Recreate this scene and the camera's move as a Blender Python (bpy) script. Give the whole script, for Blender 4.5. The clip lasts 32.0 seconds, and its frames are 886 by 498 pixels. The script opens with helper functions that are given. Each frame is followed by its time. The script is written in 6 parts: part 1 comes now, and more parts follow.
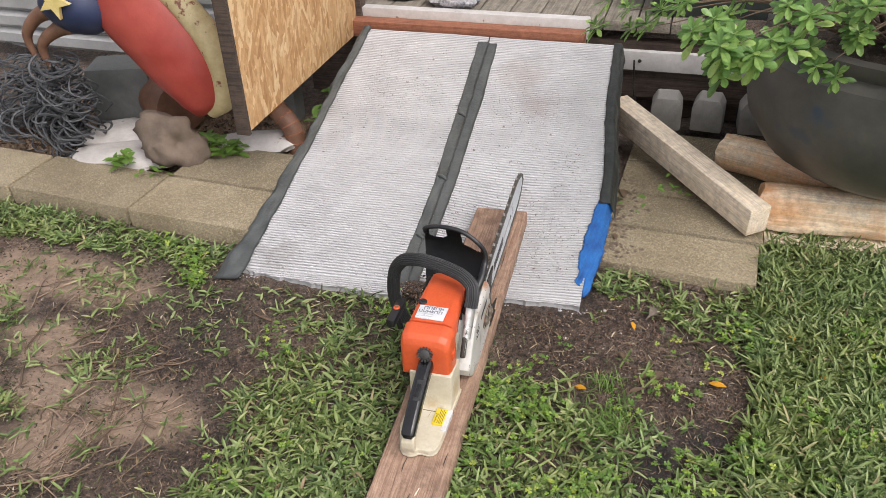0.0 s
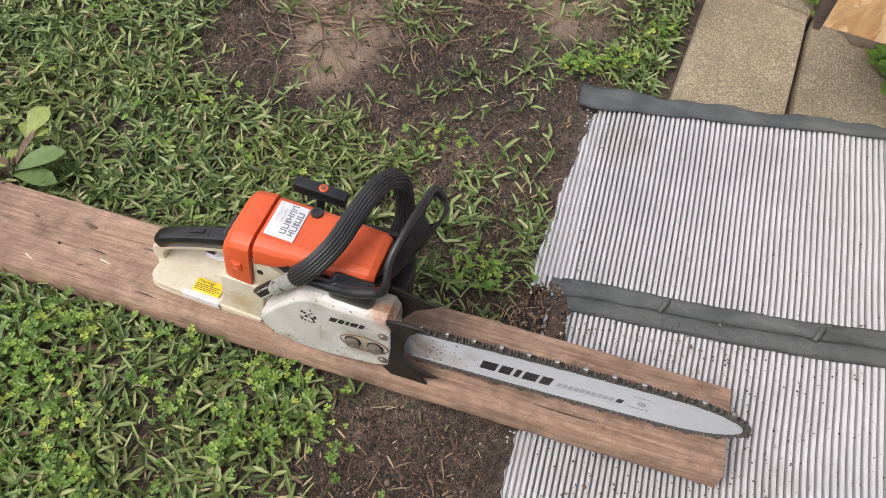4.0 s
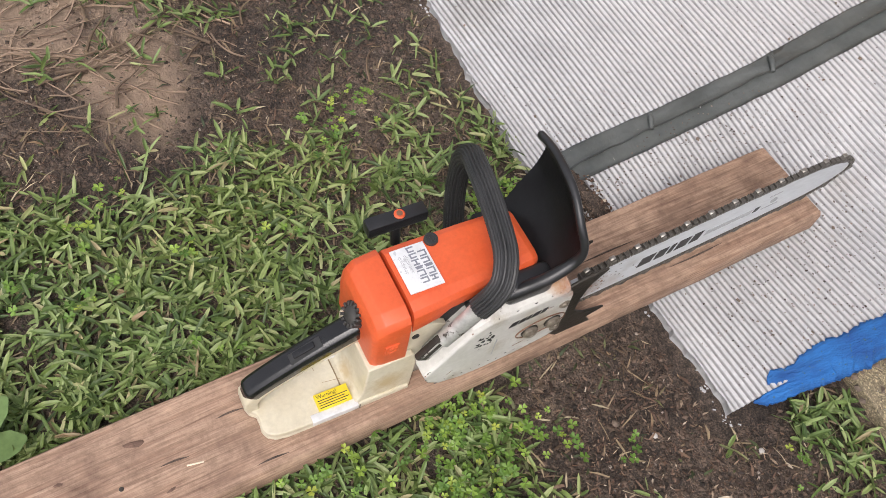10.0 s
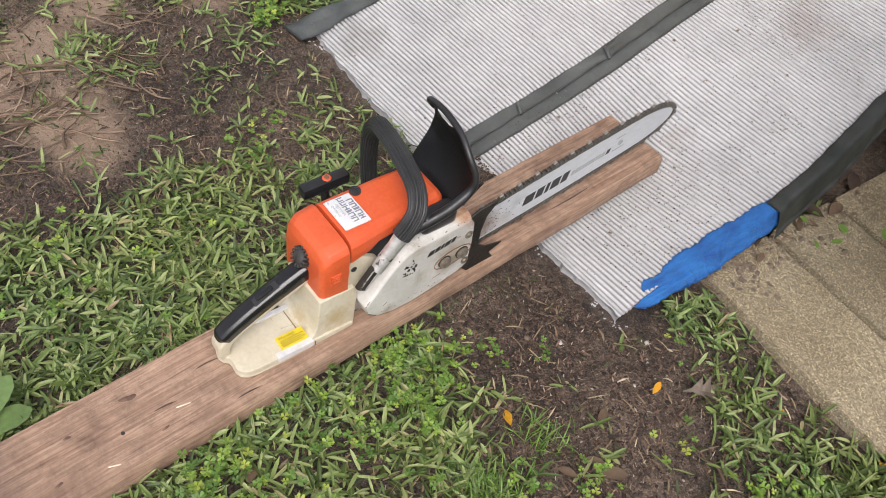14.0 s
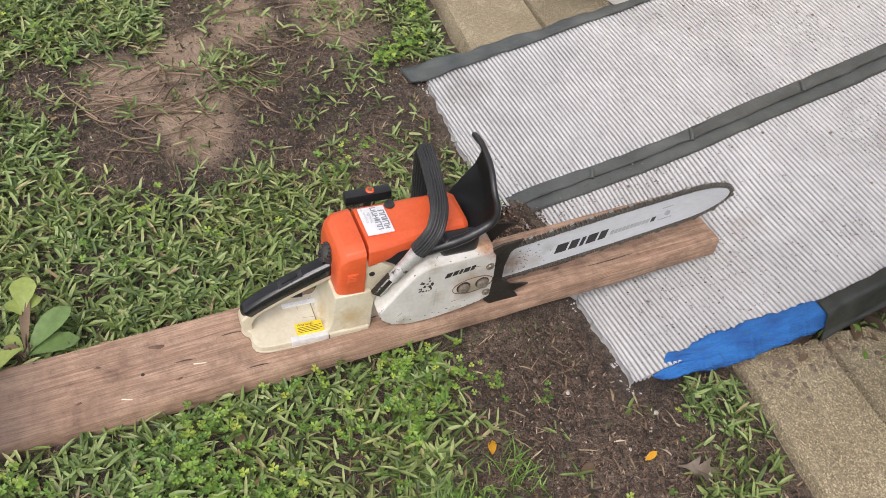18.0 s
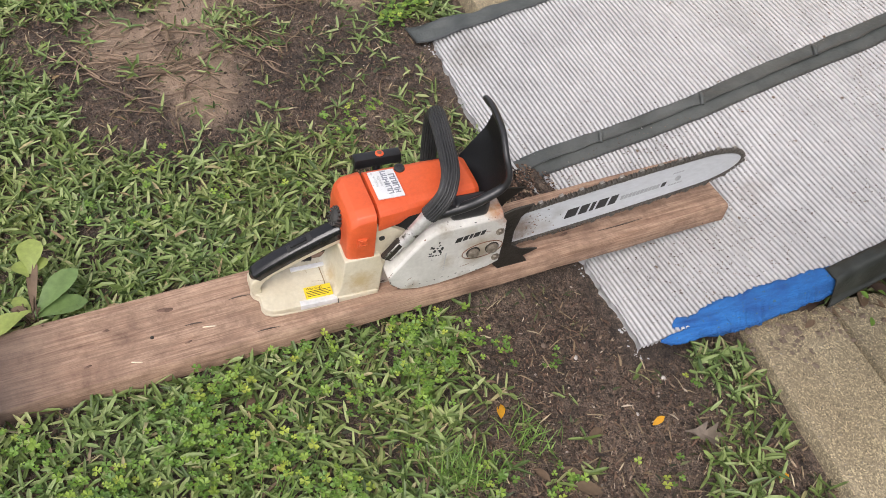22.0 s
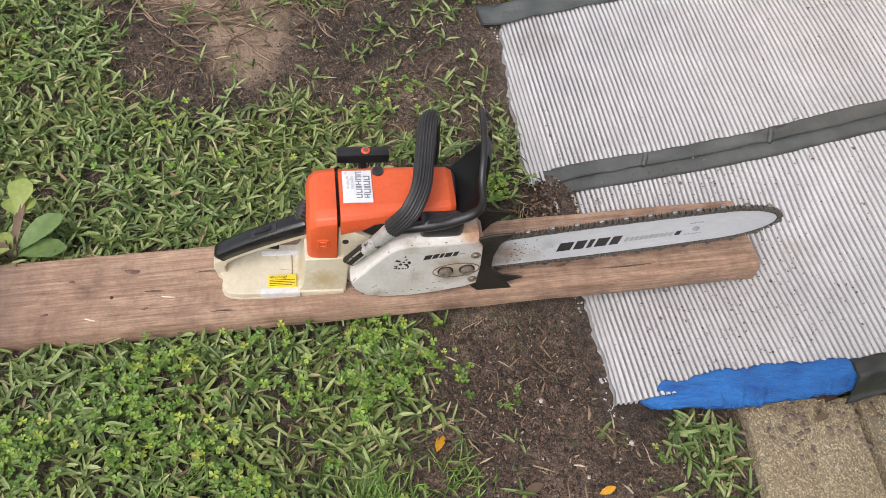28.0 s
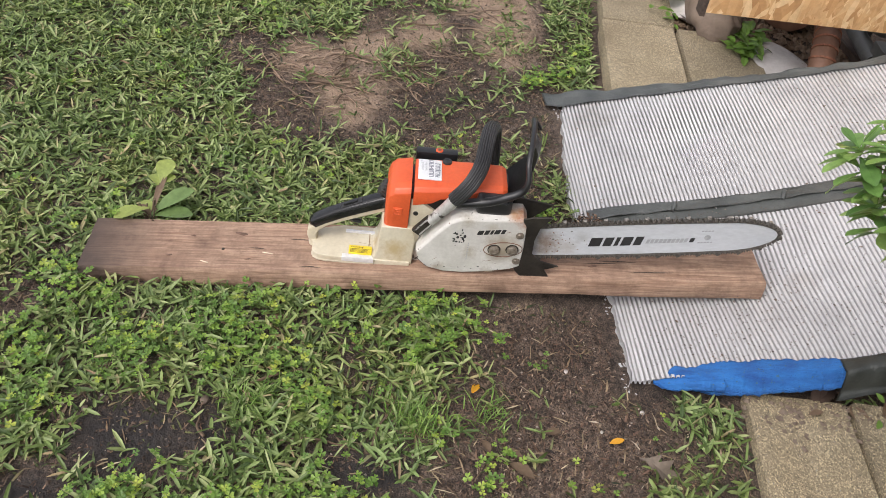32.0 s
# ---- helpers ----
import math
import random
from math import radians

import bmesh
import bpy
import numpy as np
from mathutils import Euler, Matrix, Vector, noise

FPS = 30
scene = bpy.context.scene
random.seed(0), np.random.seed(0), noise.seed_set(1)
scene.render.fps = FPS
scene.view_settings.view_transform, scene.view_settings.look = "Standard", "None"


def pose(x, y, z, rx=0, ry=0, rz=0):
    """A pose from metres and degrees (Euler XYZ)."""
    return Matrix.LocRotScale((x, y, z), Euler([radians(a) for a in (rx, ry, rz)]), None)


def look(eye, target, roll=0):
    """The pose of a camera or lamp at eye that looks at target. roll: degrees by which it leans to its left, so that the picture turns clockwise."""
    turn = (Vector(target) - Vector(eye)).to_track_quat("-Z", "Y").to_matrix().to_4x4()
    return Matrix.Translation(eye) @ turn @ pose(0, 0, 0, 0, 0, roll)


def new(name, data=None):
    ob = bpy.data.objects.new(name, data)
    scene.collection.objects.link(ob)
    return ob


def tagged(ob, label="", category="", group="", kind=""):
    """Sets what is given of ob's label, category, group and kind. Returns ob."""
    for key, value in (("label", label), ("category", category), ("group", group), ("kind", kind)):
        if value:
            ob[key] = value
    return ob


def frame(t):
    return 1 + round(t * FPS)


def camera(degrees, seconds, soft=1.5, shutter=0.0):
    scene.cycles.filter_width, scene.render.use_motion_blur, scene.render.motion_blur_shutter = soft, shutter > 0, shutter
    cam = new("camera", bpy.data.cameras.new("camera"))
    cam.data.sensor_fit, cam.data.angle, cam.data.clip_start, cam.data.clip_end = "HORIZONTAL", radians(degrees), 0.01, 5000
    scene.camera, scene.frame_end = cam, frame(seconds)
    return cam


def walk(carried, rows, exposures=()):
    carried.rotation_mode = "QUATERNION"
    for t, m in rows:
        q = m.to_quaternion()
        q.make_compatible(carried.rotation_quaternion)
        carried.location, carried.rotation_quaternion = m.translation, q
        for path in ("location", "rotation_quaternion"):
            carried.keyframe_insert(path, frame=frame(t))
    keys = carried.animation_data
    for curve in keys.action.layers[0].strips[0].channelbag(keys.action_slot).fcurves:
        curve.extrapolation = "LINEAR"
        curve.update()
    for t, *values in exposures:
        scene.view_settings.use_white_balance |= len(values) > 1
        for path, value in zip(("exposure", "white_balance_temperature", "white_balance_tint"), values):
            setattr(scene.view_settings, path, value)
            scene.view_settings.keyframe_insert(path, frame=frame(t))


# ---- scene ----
cam = camera(56.0, 32.0, soft=0.65)
PATH = [
    (0, (0.471, -0.457, 1.136), (-0.122, 1.103, 0.033), -2.8),
    (0.5, (0.5, -0.216, 1.108), (-0.093, 1.304, -0.048), 2.4),
    (1, (0.543, 0.042, 1.093), (-0.173, 1.396, -0.193), 3.8),
    (1.5, (0.659, 0.245, 1.073), (-0.469, 1.175, -0.292), 2.9),
    (2, (0.654, 0.469, 1.02), (-0.504, 1.249, -0.411), 9.9),
    (2.5, (0.566, 0.656, 1.022), (-0.597, 1.116, -0.538), 14.7),
    (3, (0.536, 0.847, 1.002), (-0.622, 0.726, -0.624), 14.4),
    (3.5, (0.519, 0.965, 1.004), (-0.618, 0.703, -0.62), 9.5),
    (4, (0.547, 0.957, 1.016), (-0.599, 0.69, -0.601), 10.8),
    (4.5, (0.559, 0.957, 1.014), (-0.6, 0.66, -0.589), 11.3),
    (6.5, (0.576, 0.951, 1.01), (-0.591, 0.62, -0.58), 9.9),
    (7, (0.588, 0.93, 1.023), (-0.588, 0.611, -0.563), 10.3),
    (7.5, (0.593, 0.888, 1.032), (-0.591, 0.589, -0.552), 10.7),
    (8, (0.605, 0.766, 1.006), (-0.531, 0.509, -0.62), 9.8),
    (8.5, (0.569, 0.645, 0.968), (-0.541, 0.419, -0.68), 7.9),
    (9, (0.468, 0.565, 0.914), (-0.6, 0.575, -0.778), 11.5),
    (9.5, (0.39, 0.457, 0.909), (-0.591, 0.769, -0.806), 15.6),
    (10, (0.399, 0.408, 0.918), (-0.514, 1.043, -0.744), 14.0),
    (10.5, (0.478, 0.279, 0.967), (-0.425, 1.144, -0.595), 9.3),
    (11, (0.507, 0.253, 0.977), (-0.468, 1.153, -0.52), 7.1),
    (11.5, (0.52, 0.234, 0.982), (-0.453, 1.175, -0.49), 6.4),
    (12, (0.524, 0.212, 0.983), (-0.466, 1.191, -0.453), 6.5),
    (12.5, (0.522, 0.198, 0.984), (-0.473, 1.189, -0.439), 6.4),
    (13, (0.531, 0.187, 0.978), (-0.441, 1.169, -0.468), 7.4),
    (13.5, (0.561, 0.212, 0.973), (-0.359, 1.174, -0.52), 11.1),
    (15.5, (0.811, 0.385, 1.014), (-0.409, 1.02, -0.438), 9.6),
    (16, (0.812, 0.376, 1.016), (-0.436, 0.996, -0.418), 9.9),
    (16.5, (0.816, 0.374, 1.026), (-0.483, 0.978, -0.369), 9.4),
    (17, (0.813, 0.372, 1.021), (-0.495, 0.968, -0.369), 9.2),
    (17.5, (0.813, 0.381, 1.007), (-0.493, 0.978, -0.385), 9.3),
    (18, (0.804, 0.387, 1.002), (-0.475, 0.982, -0.417), 9.8),
    (18.5, (0.803, 0.389, 1.001), (-0.456, 0.986, -0.435), 10.3),
    (19, (0.809, 0.385, 0.995), (-0.434, 0.981, -0.454), 10.6),
    (19.5, (0.811, 0.387, 0.997), (-0.423, 0.98, -0.461), 10.6),
    (20, (0.807, 0.382, 0.996), (-0.417, 0.973, -0.471), 10.7),
    (20.5, (0.803, 0.377, 0.997), (-0.416, 0.968, -0.475), 10.9),
    (21, (0.8, 0.375, 0.993), (-0.415, 0.966, -0.482), 10.9),
    (21.5, (0.794, 0.375, 0.992), (-0.415, 0.967, -0.486), 10.9),
    (22, (0.79, 0.371, 0.998), (-0.418, 0.962, -0.483), 11.0),
    (22.5, (0.789, 0.378, 0.997), (-0.421, 0.971, -0.482), 11.0),
    (23, (0.788, 0.383, 0.996), (-0.422, 0.979, -0.482), 10.4),
    (23.5, (0.787, 0.382, 1.001), (-0.429, 0.98, -0.47), 9.4),
    (24, (0.784, 0.389, 1.007), (-0.438, 0.99, -0.458), 7.3),
    (24.5, (0.787, 0.39, 1.004), (-0.431, 0.999, -0.46), 6.8),
    (25, (0.789, 0.397, 1.005), (-0.42, 1.018, -0.462), 7.0),
    (25.5, (0.793, 0.389, 1.004), (-0.413, 1.021, -0.461), 7.4),
    (27.5, (0.69, 0.568, 1.021), (-0.435, 0.963, -0.585), 10.2),
    (28, (0.715, 0.623, 1.03), (-0.454, 0.866, -0.574), 10.2),
    (28.5, (0.766, 0.747, 1.022), (-0.445, 0.89, -0.563), 11.9),
    (29, (0.831, 0.782, 1.009), (-0.412, 0.86, -0.555), 11.1),
    (29.5, (0.964, 0.736, 1.013), (-0.44, 0.77, -0.411), 9.2),
    (30, (1.14, 0.715, 1.007), (-0.315, 0.74, -0.365), 10.1),
    (30.5, (1.204, 0.721, 1.026), (-0.298, 0.748, -0.294), 10.6),
    (31, (1.24, 0.724, 1.032), (-0.288, 0.756, -0.258), 10.7),
    (31.5, (1.219, 0.703, 1.021), (-0.308, 0.74, -0.27), 10.5),
    (32, (1.103, 0.646, 1.005), (-0.394, 0.696, -0.319), 8.7),
]
walk(cam, [(t, look(eye, target, roll)) for t, eye, target, roll in PATH], [(0, 0.72, 6500, 14), (32, 0.72, 6500, 14)])

# ---- sky and sun: an overcast afternoon ----
world = bpy.data.worlds.new("sky")
scene.world = world
world.use_nodes = True
wt = world.node_tree
sky = wt.nodes.new("ShaderNodeTexSky")
sky.sky_type = "NISHITA"
sky.sun_disc = False
sky.sun_elevation, sky.sun_rotation = radians(53), radians(127)
sky.dust_density, sky.air_density = 3.0, 1.0
grey = wt.nodes.new("ShaderNodeHueSaturation")
grey.inputs["Saturation"].default_value = 0.3
wt.links.new(sky.outputs[0], grey.inputs["Color"])
wt.links.new(grey.outputs[0], wt.nodes["Background"].inputs[0])
wt.nodes["Background"].inputs[1].default_value = 0.13
sun = new("sun", bpy.data.lights.new("sun", "SUN"))
sun.data.energy, sun.data.angle, sun.data.color = 1.2, radians(35), (1.0, 0.96, 0.9)
sun.matrix_world = look((1.7, -1.3, 2.8), (0, 0, 0))


# ---- materials ----
def base_mat(name):
    m = bpy.data.materials.new(name)
    m.use_nodes = True
    return m, m.node_tree.nodes, m.node_tree.links, m.node_tree.nodes["Principled BSDF"]


def ramp_node(N, stops):
    r = N.new("ShaderNodeValToRGB")
    while len(r.color_ramp.elements) < len(stops):
        r.color_ramp.elements.new(0.5)
    for e, (p, c) in zip(r.color_ramp.elements, stops):
        e.position, e.color = p, (*c, 1)
    return r


def noise_node(N, L, src, scale, detail=5, rough=0.6, stretch=None, dist=0.0):
    if stretch:
        mp = N.new("ShaderNodeMapping")
        mp.inputs["Scale"].default_value = stretch
        L.new(src, mp.inputs["Vector"])
        src = mp.outputs[0]
    n = N.new("ShaderNodeTexNoise")
    n.inputs["Scale"].default_value, n.inputs["Detail"].default_value = scale, detail
    n.inputs["Roughness"].default_value, n.inputs["Distortion"].default_value = rough, dist
    L.new(src, n.inputs["Vector"])
    return n


def mixc(N, L, fac, a, b, mode="MIX"):
    x = N.new("ShaderNodeMix")
    x.data_type, x.blend_type = "RGBA", mode
    for sock, v in ((x.inputs[0], fac), (x.inputs[6], a), (x.inputs[7], b)):
        if isinstance(v, (int, float)):
            sock.default_value = v
        elif isinstance(v, tuple):
            sock.default_value = (*v, 1)
        else:
            L.new(v, sock)
    return x.outputs[2]


def mathn(N, L, op, a, b=0.0, c=0.0):
    x = N.new("ShaderNodeMath")
    x.operation = op
    for k, v in enumerate((a, b, c)):
        if isinstance(v, (int, float)):
            x.inputs[k].default_value = v
        else:
            L.new(v, x.inputs[k])
    return x.outputs[0]


def pm(name, c1, c2, scale=8.0, rough=0.6, bump=0.15, bscale=120.0, metal=0.0, spots=None, spot_scale=60.0, spot_at=0.68,
       stretch=None, island=0.0, rough_var=0.12, coat=0.0, stains=()):
    """A two-scale surface: broad colour change, fine grain, optional spots of dirt or chips."""
    m, N, L, p = base_mat(name)
    tc = N.new("ShaderNodeTexCoord").outputs["Object"]
    big = noise_node(N, L, tc, scale, 6, 0.65, stretch)
    r = ramp_node(N, [(0.3, c1), (0.7, c2)])
    L.new(big.outputs["Fac"], r.inputs[0])
    col = r.outputs[0]
    fine = noise_node(N, L, tc, bscale, 4, 0.7, stretch)
    f2 = ramp_node(N, [(0.25, (0.72, 0.72, 0.72)), (0.75, (1.0, 1.0, 1.0))])
    L.new(fine.outputs["Fac"], f2.inputs[0])
    col = mixc(N, L, 0.6, col, f2.outputs[0], "MULTIPLY")
    if spots:
        sp = noise_node(N, L, tc, spot_scale, 3, 0.6)
        g = ramp_node(N, [(spot_at, (0, 0, 0)), (spot_at + 0.05, (1, 1, 1))])
        L.new(sp.outputs["Fac"], g.inputs[0])
        col = mixc(N, L, g.outputs[0], col, spots)
    for at, reach, tone, amount in stains:
        ds = N.new("ShaderNodeVectorMath")
        ds.operation = "DISTANCE"
        L.new(tc, ds.inputs[0])
        ds.inputs[1].default_value = at
        rough_edge = noise_node(N, L, tc, 1.4 / reach, 6, 0.75)
        near = mathn(N, L, "MULTIPLY_ADD", ds.outputs["Value"], 1 / reach, mathn(N, L, "MULTIPLY", rough_edge.outputs["Fac"], 1.6))
        sg = ramp_node(N, [(0.55, (amount, amount, amount)), (0.95, (0, 0, 0))])
        L.new(mathn(N, L, "MULTIPLY", near, 0.6), sg.inputs[0])
        col = mixc(N, L, sg.outputs[0], col, tone)
    if island:
        gi = N.new("ShaderNodeNewGeometry")
        hs = N.new("ShaderNodeHueSaturation")
        L.new(mathn(N, L, "MULTIPLY_ADD", gi.outputs["Random Per Island"], 2 * island, 1 - island), hs.inputs["Value"])
        L.new(col, hs.inputs["Color"])
        col = hs.outputs[0]
    L.new(col, p.inputs["Base Color"])
    L.new(mathn(N, L, "MULTIPLY_ADD", big.outputs["Fac"], rough_var * 2, rough - rough_var), p.inputs["Roughness"])
    p.inputs["Metallic"].default_value = metal
    p.inputs["Coat Weight"].default_value = coat
    if bump:
        b = N.new("ShaderNodeBump")
        b.inputs["Strength"].default_value, b.inputs["Distance"].default_value = bump, 0.004
        L.new(fine.outputs["Fac"], b.inputs["Height"])
        L.new(b.outputs[0], p.inputs["Normal"])
    return m


def wood_mat(name, c1, c2, dark, axis=1, fine=1.0, rough=0.75, crack=0.5, burnt=None):
    """Sawn timber with grain along one axis, dirty patches and small checks."""
    m, N, L, p = base_mat(name)
    tc = N.new("ShaderNodeTexCoord").outputs["Object"]
    st = [26.0 * fine] * 3
    st[axis] = 1.1 * fine
    grain = noise_node(N, L, tc, 3.2, 8, 0.62, tuple(st), 1.6)
    r = ramp_node(N, [(0.32, c1), (0.62, c2)])
    L.new(grain.outputs["Fac"], r.inputs[0])
    st2 = [120.0 * fine] * 3
    st2[axis] = 5.0 * fine
    hair = noise_node(N, L, tc, 3.0, 5, 0.7, tuple(st2))
    h2 = ramp_node(N, [(0.3, (0.5, 0.48, 0.46)), (0.6, (1.06, 1.05, 1.04))])
    L.new(hair.outputs["Fac"], h2.inputs[0])
    col = mixc(N, L, 0.7, r.outputs[0], h2.outputs[0], "MULTIPLY")
    patch = noise_node(N, L, tc, 9.0, 5, 0.7)
    g = ramp_node(N, [(0.42, (0, 0, 0)), (0.72, (1, 1, 1))])
    L.new(patch.outputs["Fac"], g.inputs[0])
    col = mixc(N, L, mathn(N, L, "MULTIPLY", g.outputs[0], crack), col, dark)
    scuff = noise_node(N, L, tc, 38.0, 7, 0.8)
    s2 = ramp_node(N, [(0.34, (0.6, 0.57, 0.55)), (0.5, (1, 1, 1)), (0.7, (1.35, 1.33, 1.3))])
    L.new(scuff.outputs["Fac"], s2.inputs[0])
    col = mixc(N, L, 0.75, col, s2.outputs[0], "MULTIPLY")
    if burnt:
        sx = N.new("ShaderNodeSeparateXYZ")
        L.new(tc, sx.inputs[0])
        edge = mathn(N, L, "MULTIPLY_ADD", patch.outputs["Fac"], 0.14, sx.outputs[1])
        bg = ramp_node(N, [(0.0, (0.97, 0.97, 0.97)), (0.45, (0.62, 0.62, 0.62)), (1.0, (0, 0, 0))])
        L.new(mathn(N, L, "MULTIPLY_ADD", edge, 1 / (burnt[1] - burnt[0]), -(burnt[0] + 0.07) / (burnt[1] - burnt[0])), bg.inputs[0])
        col = mixc(N, L, bg.outputs[0], col, (0.06, 0.042, 0.034))
    L.new(col, p.inputs["Base Color"])
    p.inputs["Roughness"].default_value = rough
    b = N.new("ShaderNodeBump")
    b.inputs["Strength"].default_value, b.inputs["Distance"].default_value = 0.5, 0.003
    L.new(mixc(N, L, 0.5, grain.outputs["Fac"], hair.outputs["Fac"]), b.inputs["Height"])
    L.new(b.outputs[0], p.inputs["Normal"])
    return m


def leaf_mat(name, stops, rough=0.5, trans=0.25, patches=None):
    """Foliage whose colour changes from blade to blade."""
    m, N, L, p = base_mat(name)
    gi = N.new("ShaderNodeNewGeometry")
    r = ramp_node(N, stops)
    L.new(gi.outputs["Random Per Island"], r.inputs[0])
    tc = N.new("ShaderNodeTexCoord").outputs["Object"]
    n = noise_node(N, L, tc, 90.0, 3)
    v = ramp_node(N, [(0.3, (0.75, 0.75, 0.75)), (0.7, (1.08, 1.08, 1.08))])
    L.new(n.outputs["Fac"], v.inputs[0])
    col = mixc(N, L, 1.0, r.outputs[0], v.outputs[0], "MULTIPLY")
    if patches:
        wide = noise_node(N, L, tc, 5.5, 5, 0.65)
        g = ramp_node(N, [(0.4, (0, 0, 0)), (0.62, (0.75, 0.75, 0.75))])
        L.new(wide.outputs["Fac"], g.inputs[0])
        col = mixc(N, L, g.outputs[0], col, mixc(N, L, 1.0, col, patches, "MULTIPLY"))
    L.new(col, p.inputs["Base Color"])
    p.inputs["Roughness"].default_value = rough
    tr = N.new("ShaderNodeBsdfTranslucent")
    L.new(col, tr.inputs["Color"])
    mx = N.new("ShaderNodeMixShader")
    mx.inputs[0].default_value = trans
    L.new(p.outputs[0], mx.inputs[1])
    L.new(tr.outputs[0], mx.inputs[2])
    L.new(mx.outputs[0], N["Material Output"].inputs[0])
    return m


def soil_mat():
    """Dark damp loam with paler sandy ground where the turf is worn away."""
    m, N, L, p = base_mat("garden_soil")
    tc = N.new("ShaderNodeTexCoord").outputs["Object"]
    big = noise_node(N, L, tc, 3.5, 8, 0.65)
    r = ramp_node(N, [(0.32, (0.042, 0.031, 0.025)), (0.5, (0.125, 0.095, 0.075)), (0.68, (0.27, 0.205, 0.16))])
    L.new(big.outputs["Fac"], r.inputs[0])
    col = r.outputs[0]
    crumb = noise_node(N, L, tc, 70.0, 6, 0.75)
    c2 = ramp_node(N, [(0.34, (0.3, 0.29, 0.29)), (0.52, (0.9, 0.89, 0.88)), (0.68, (1.4, 1.35, 1.3))])
    L.new(crumb.outputs["Fac"], c2.inputs[0])
    col = mixc(N, L, 0.8, col, c2.outputs[0], "MULTIPLY")
    speck = noise_node(N, L, tc, 420.0, 3, 0.7)
    c3 = ramp_node(N, [(0.36, (0.35, 0.33, 0.32)), (0.53, (1, 1, 1)), (0.66, (2.3, 2.1, 1.9))])
    L.new(speck.outputs["Fac"], c3.inputs[0])
    col = mixc(N, L, 0.8, col, c3.outputs[0], "MULTIPLY")
    warp = noise_node(N, L, tc, 9.0, 5, 0.7)
    for cx, cy, rx, ry in SANDY:
        vm = N.new("ShaderNodeMapping")
        vm.inputs["Location"].default_value = (-cx / rx, -cy / ry, 0)
        vm.inputs["Scale"].default_value = (1 / rx, 1 / ry, 0)
        L.new(tc, vm.inputs["Vector"])
        ln = N.new("ShaderNodeVectorMath")
        ln.operation = "LENGTH"
        L.new(vm.outputs[0], ln.inputs[0])
        d = mathn(N, L, "MULTIPLY_ADD", warp.outputs["Fac"], 1.2, ln.outputs["Value"])
        g = ramp_node(N, [(0.56, (1, 1, 1)), (0.76, (0, 0, 0))])
        L.new(mathn(N, L, "MULTIPLY", d, 0.5), g.inputs[0])
        col = mixc(N, L, mathn(N, L, "MULTIPLY", g.outputs[0], 0.78), col, (0.49, 0.35, 0.25))
    for cx, cy, rx, ry, wet in DAMP:
        vm = N.new("ShaderNodeMapping")
        vm.inputs["Location"].default_value = (-cx / rx, -cy / ry, 0)
        vm.inputs["Scale"].default_value = (1 / rx, 1 / ry, 0)
        L.new(tc, vm.inputs["Vector"])
        ln = N.new("ShaderNodeVectorMath")
        ln.operation = "LENGTH"
        L.new(vm.outputs[0], ln.inputs[0])
        d = mathn(N, L, "MULTIPLY_ADD", warp.outputs["Fac"], 1.5, ln.outputs["Value"])
        g = ramp_node(N, [(0.55, (1, 1, 1)), (0.85, (0, 0, 0))])
        L.new(mathn(N, L, "MULTIPLY", d, 0.5), g.inputs[0])
        col = mixc(N, L, mathn(N, L, "MULTIPLY", g.outputs[0], wet), col, (0.04, 0.035, 0.033))
    fine = ramp_node(N, [(0.36, (0.78, 0.77, 0.76)), (0.52, (1, 1, 1)), (0.68, (1.15, 1.13, 1.1))])
    L.new(crumb.outputs["Fac"], fine.inputs[0])
    col = mixc(N, L, 0.8, col, fine.outputs[0], "MULTIPLY")
    L.new(col, p.inputs["Base Color"])
    p.inputs["Roughness"].default_value = 0.88
    b = N.new("ShaderNodeBump")
    b.inputs["Strength"].default_value, b.inputs["Distance"].default_value = 1.0, 0.014
    L.new(mathn(N, L, "MULTIPLY_ADD", speck.outputs["Fac"], 0.35, crumb.outputs["Fac"]), b.inputs["Height"])
    L.new(b.outputs[0], p.inputs["Normal"])
    return m


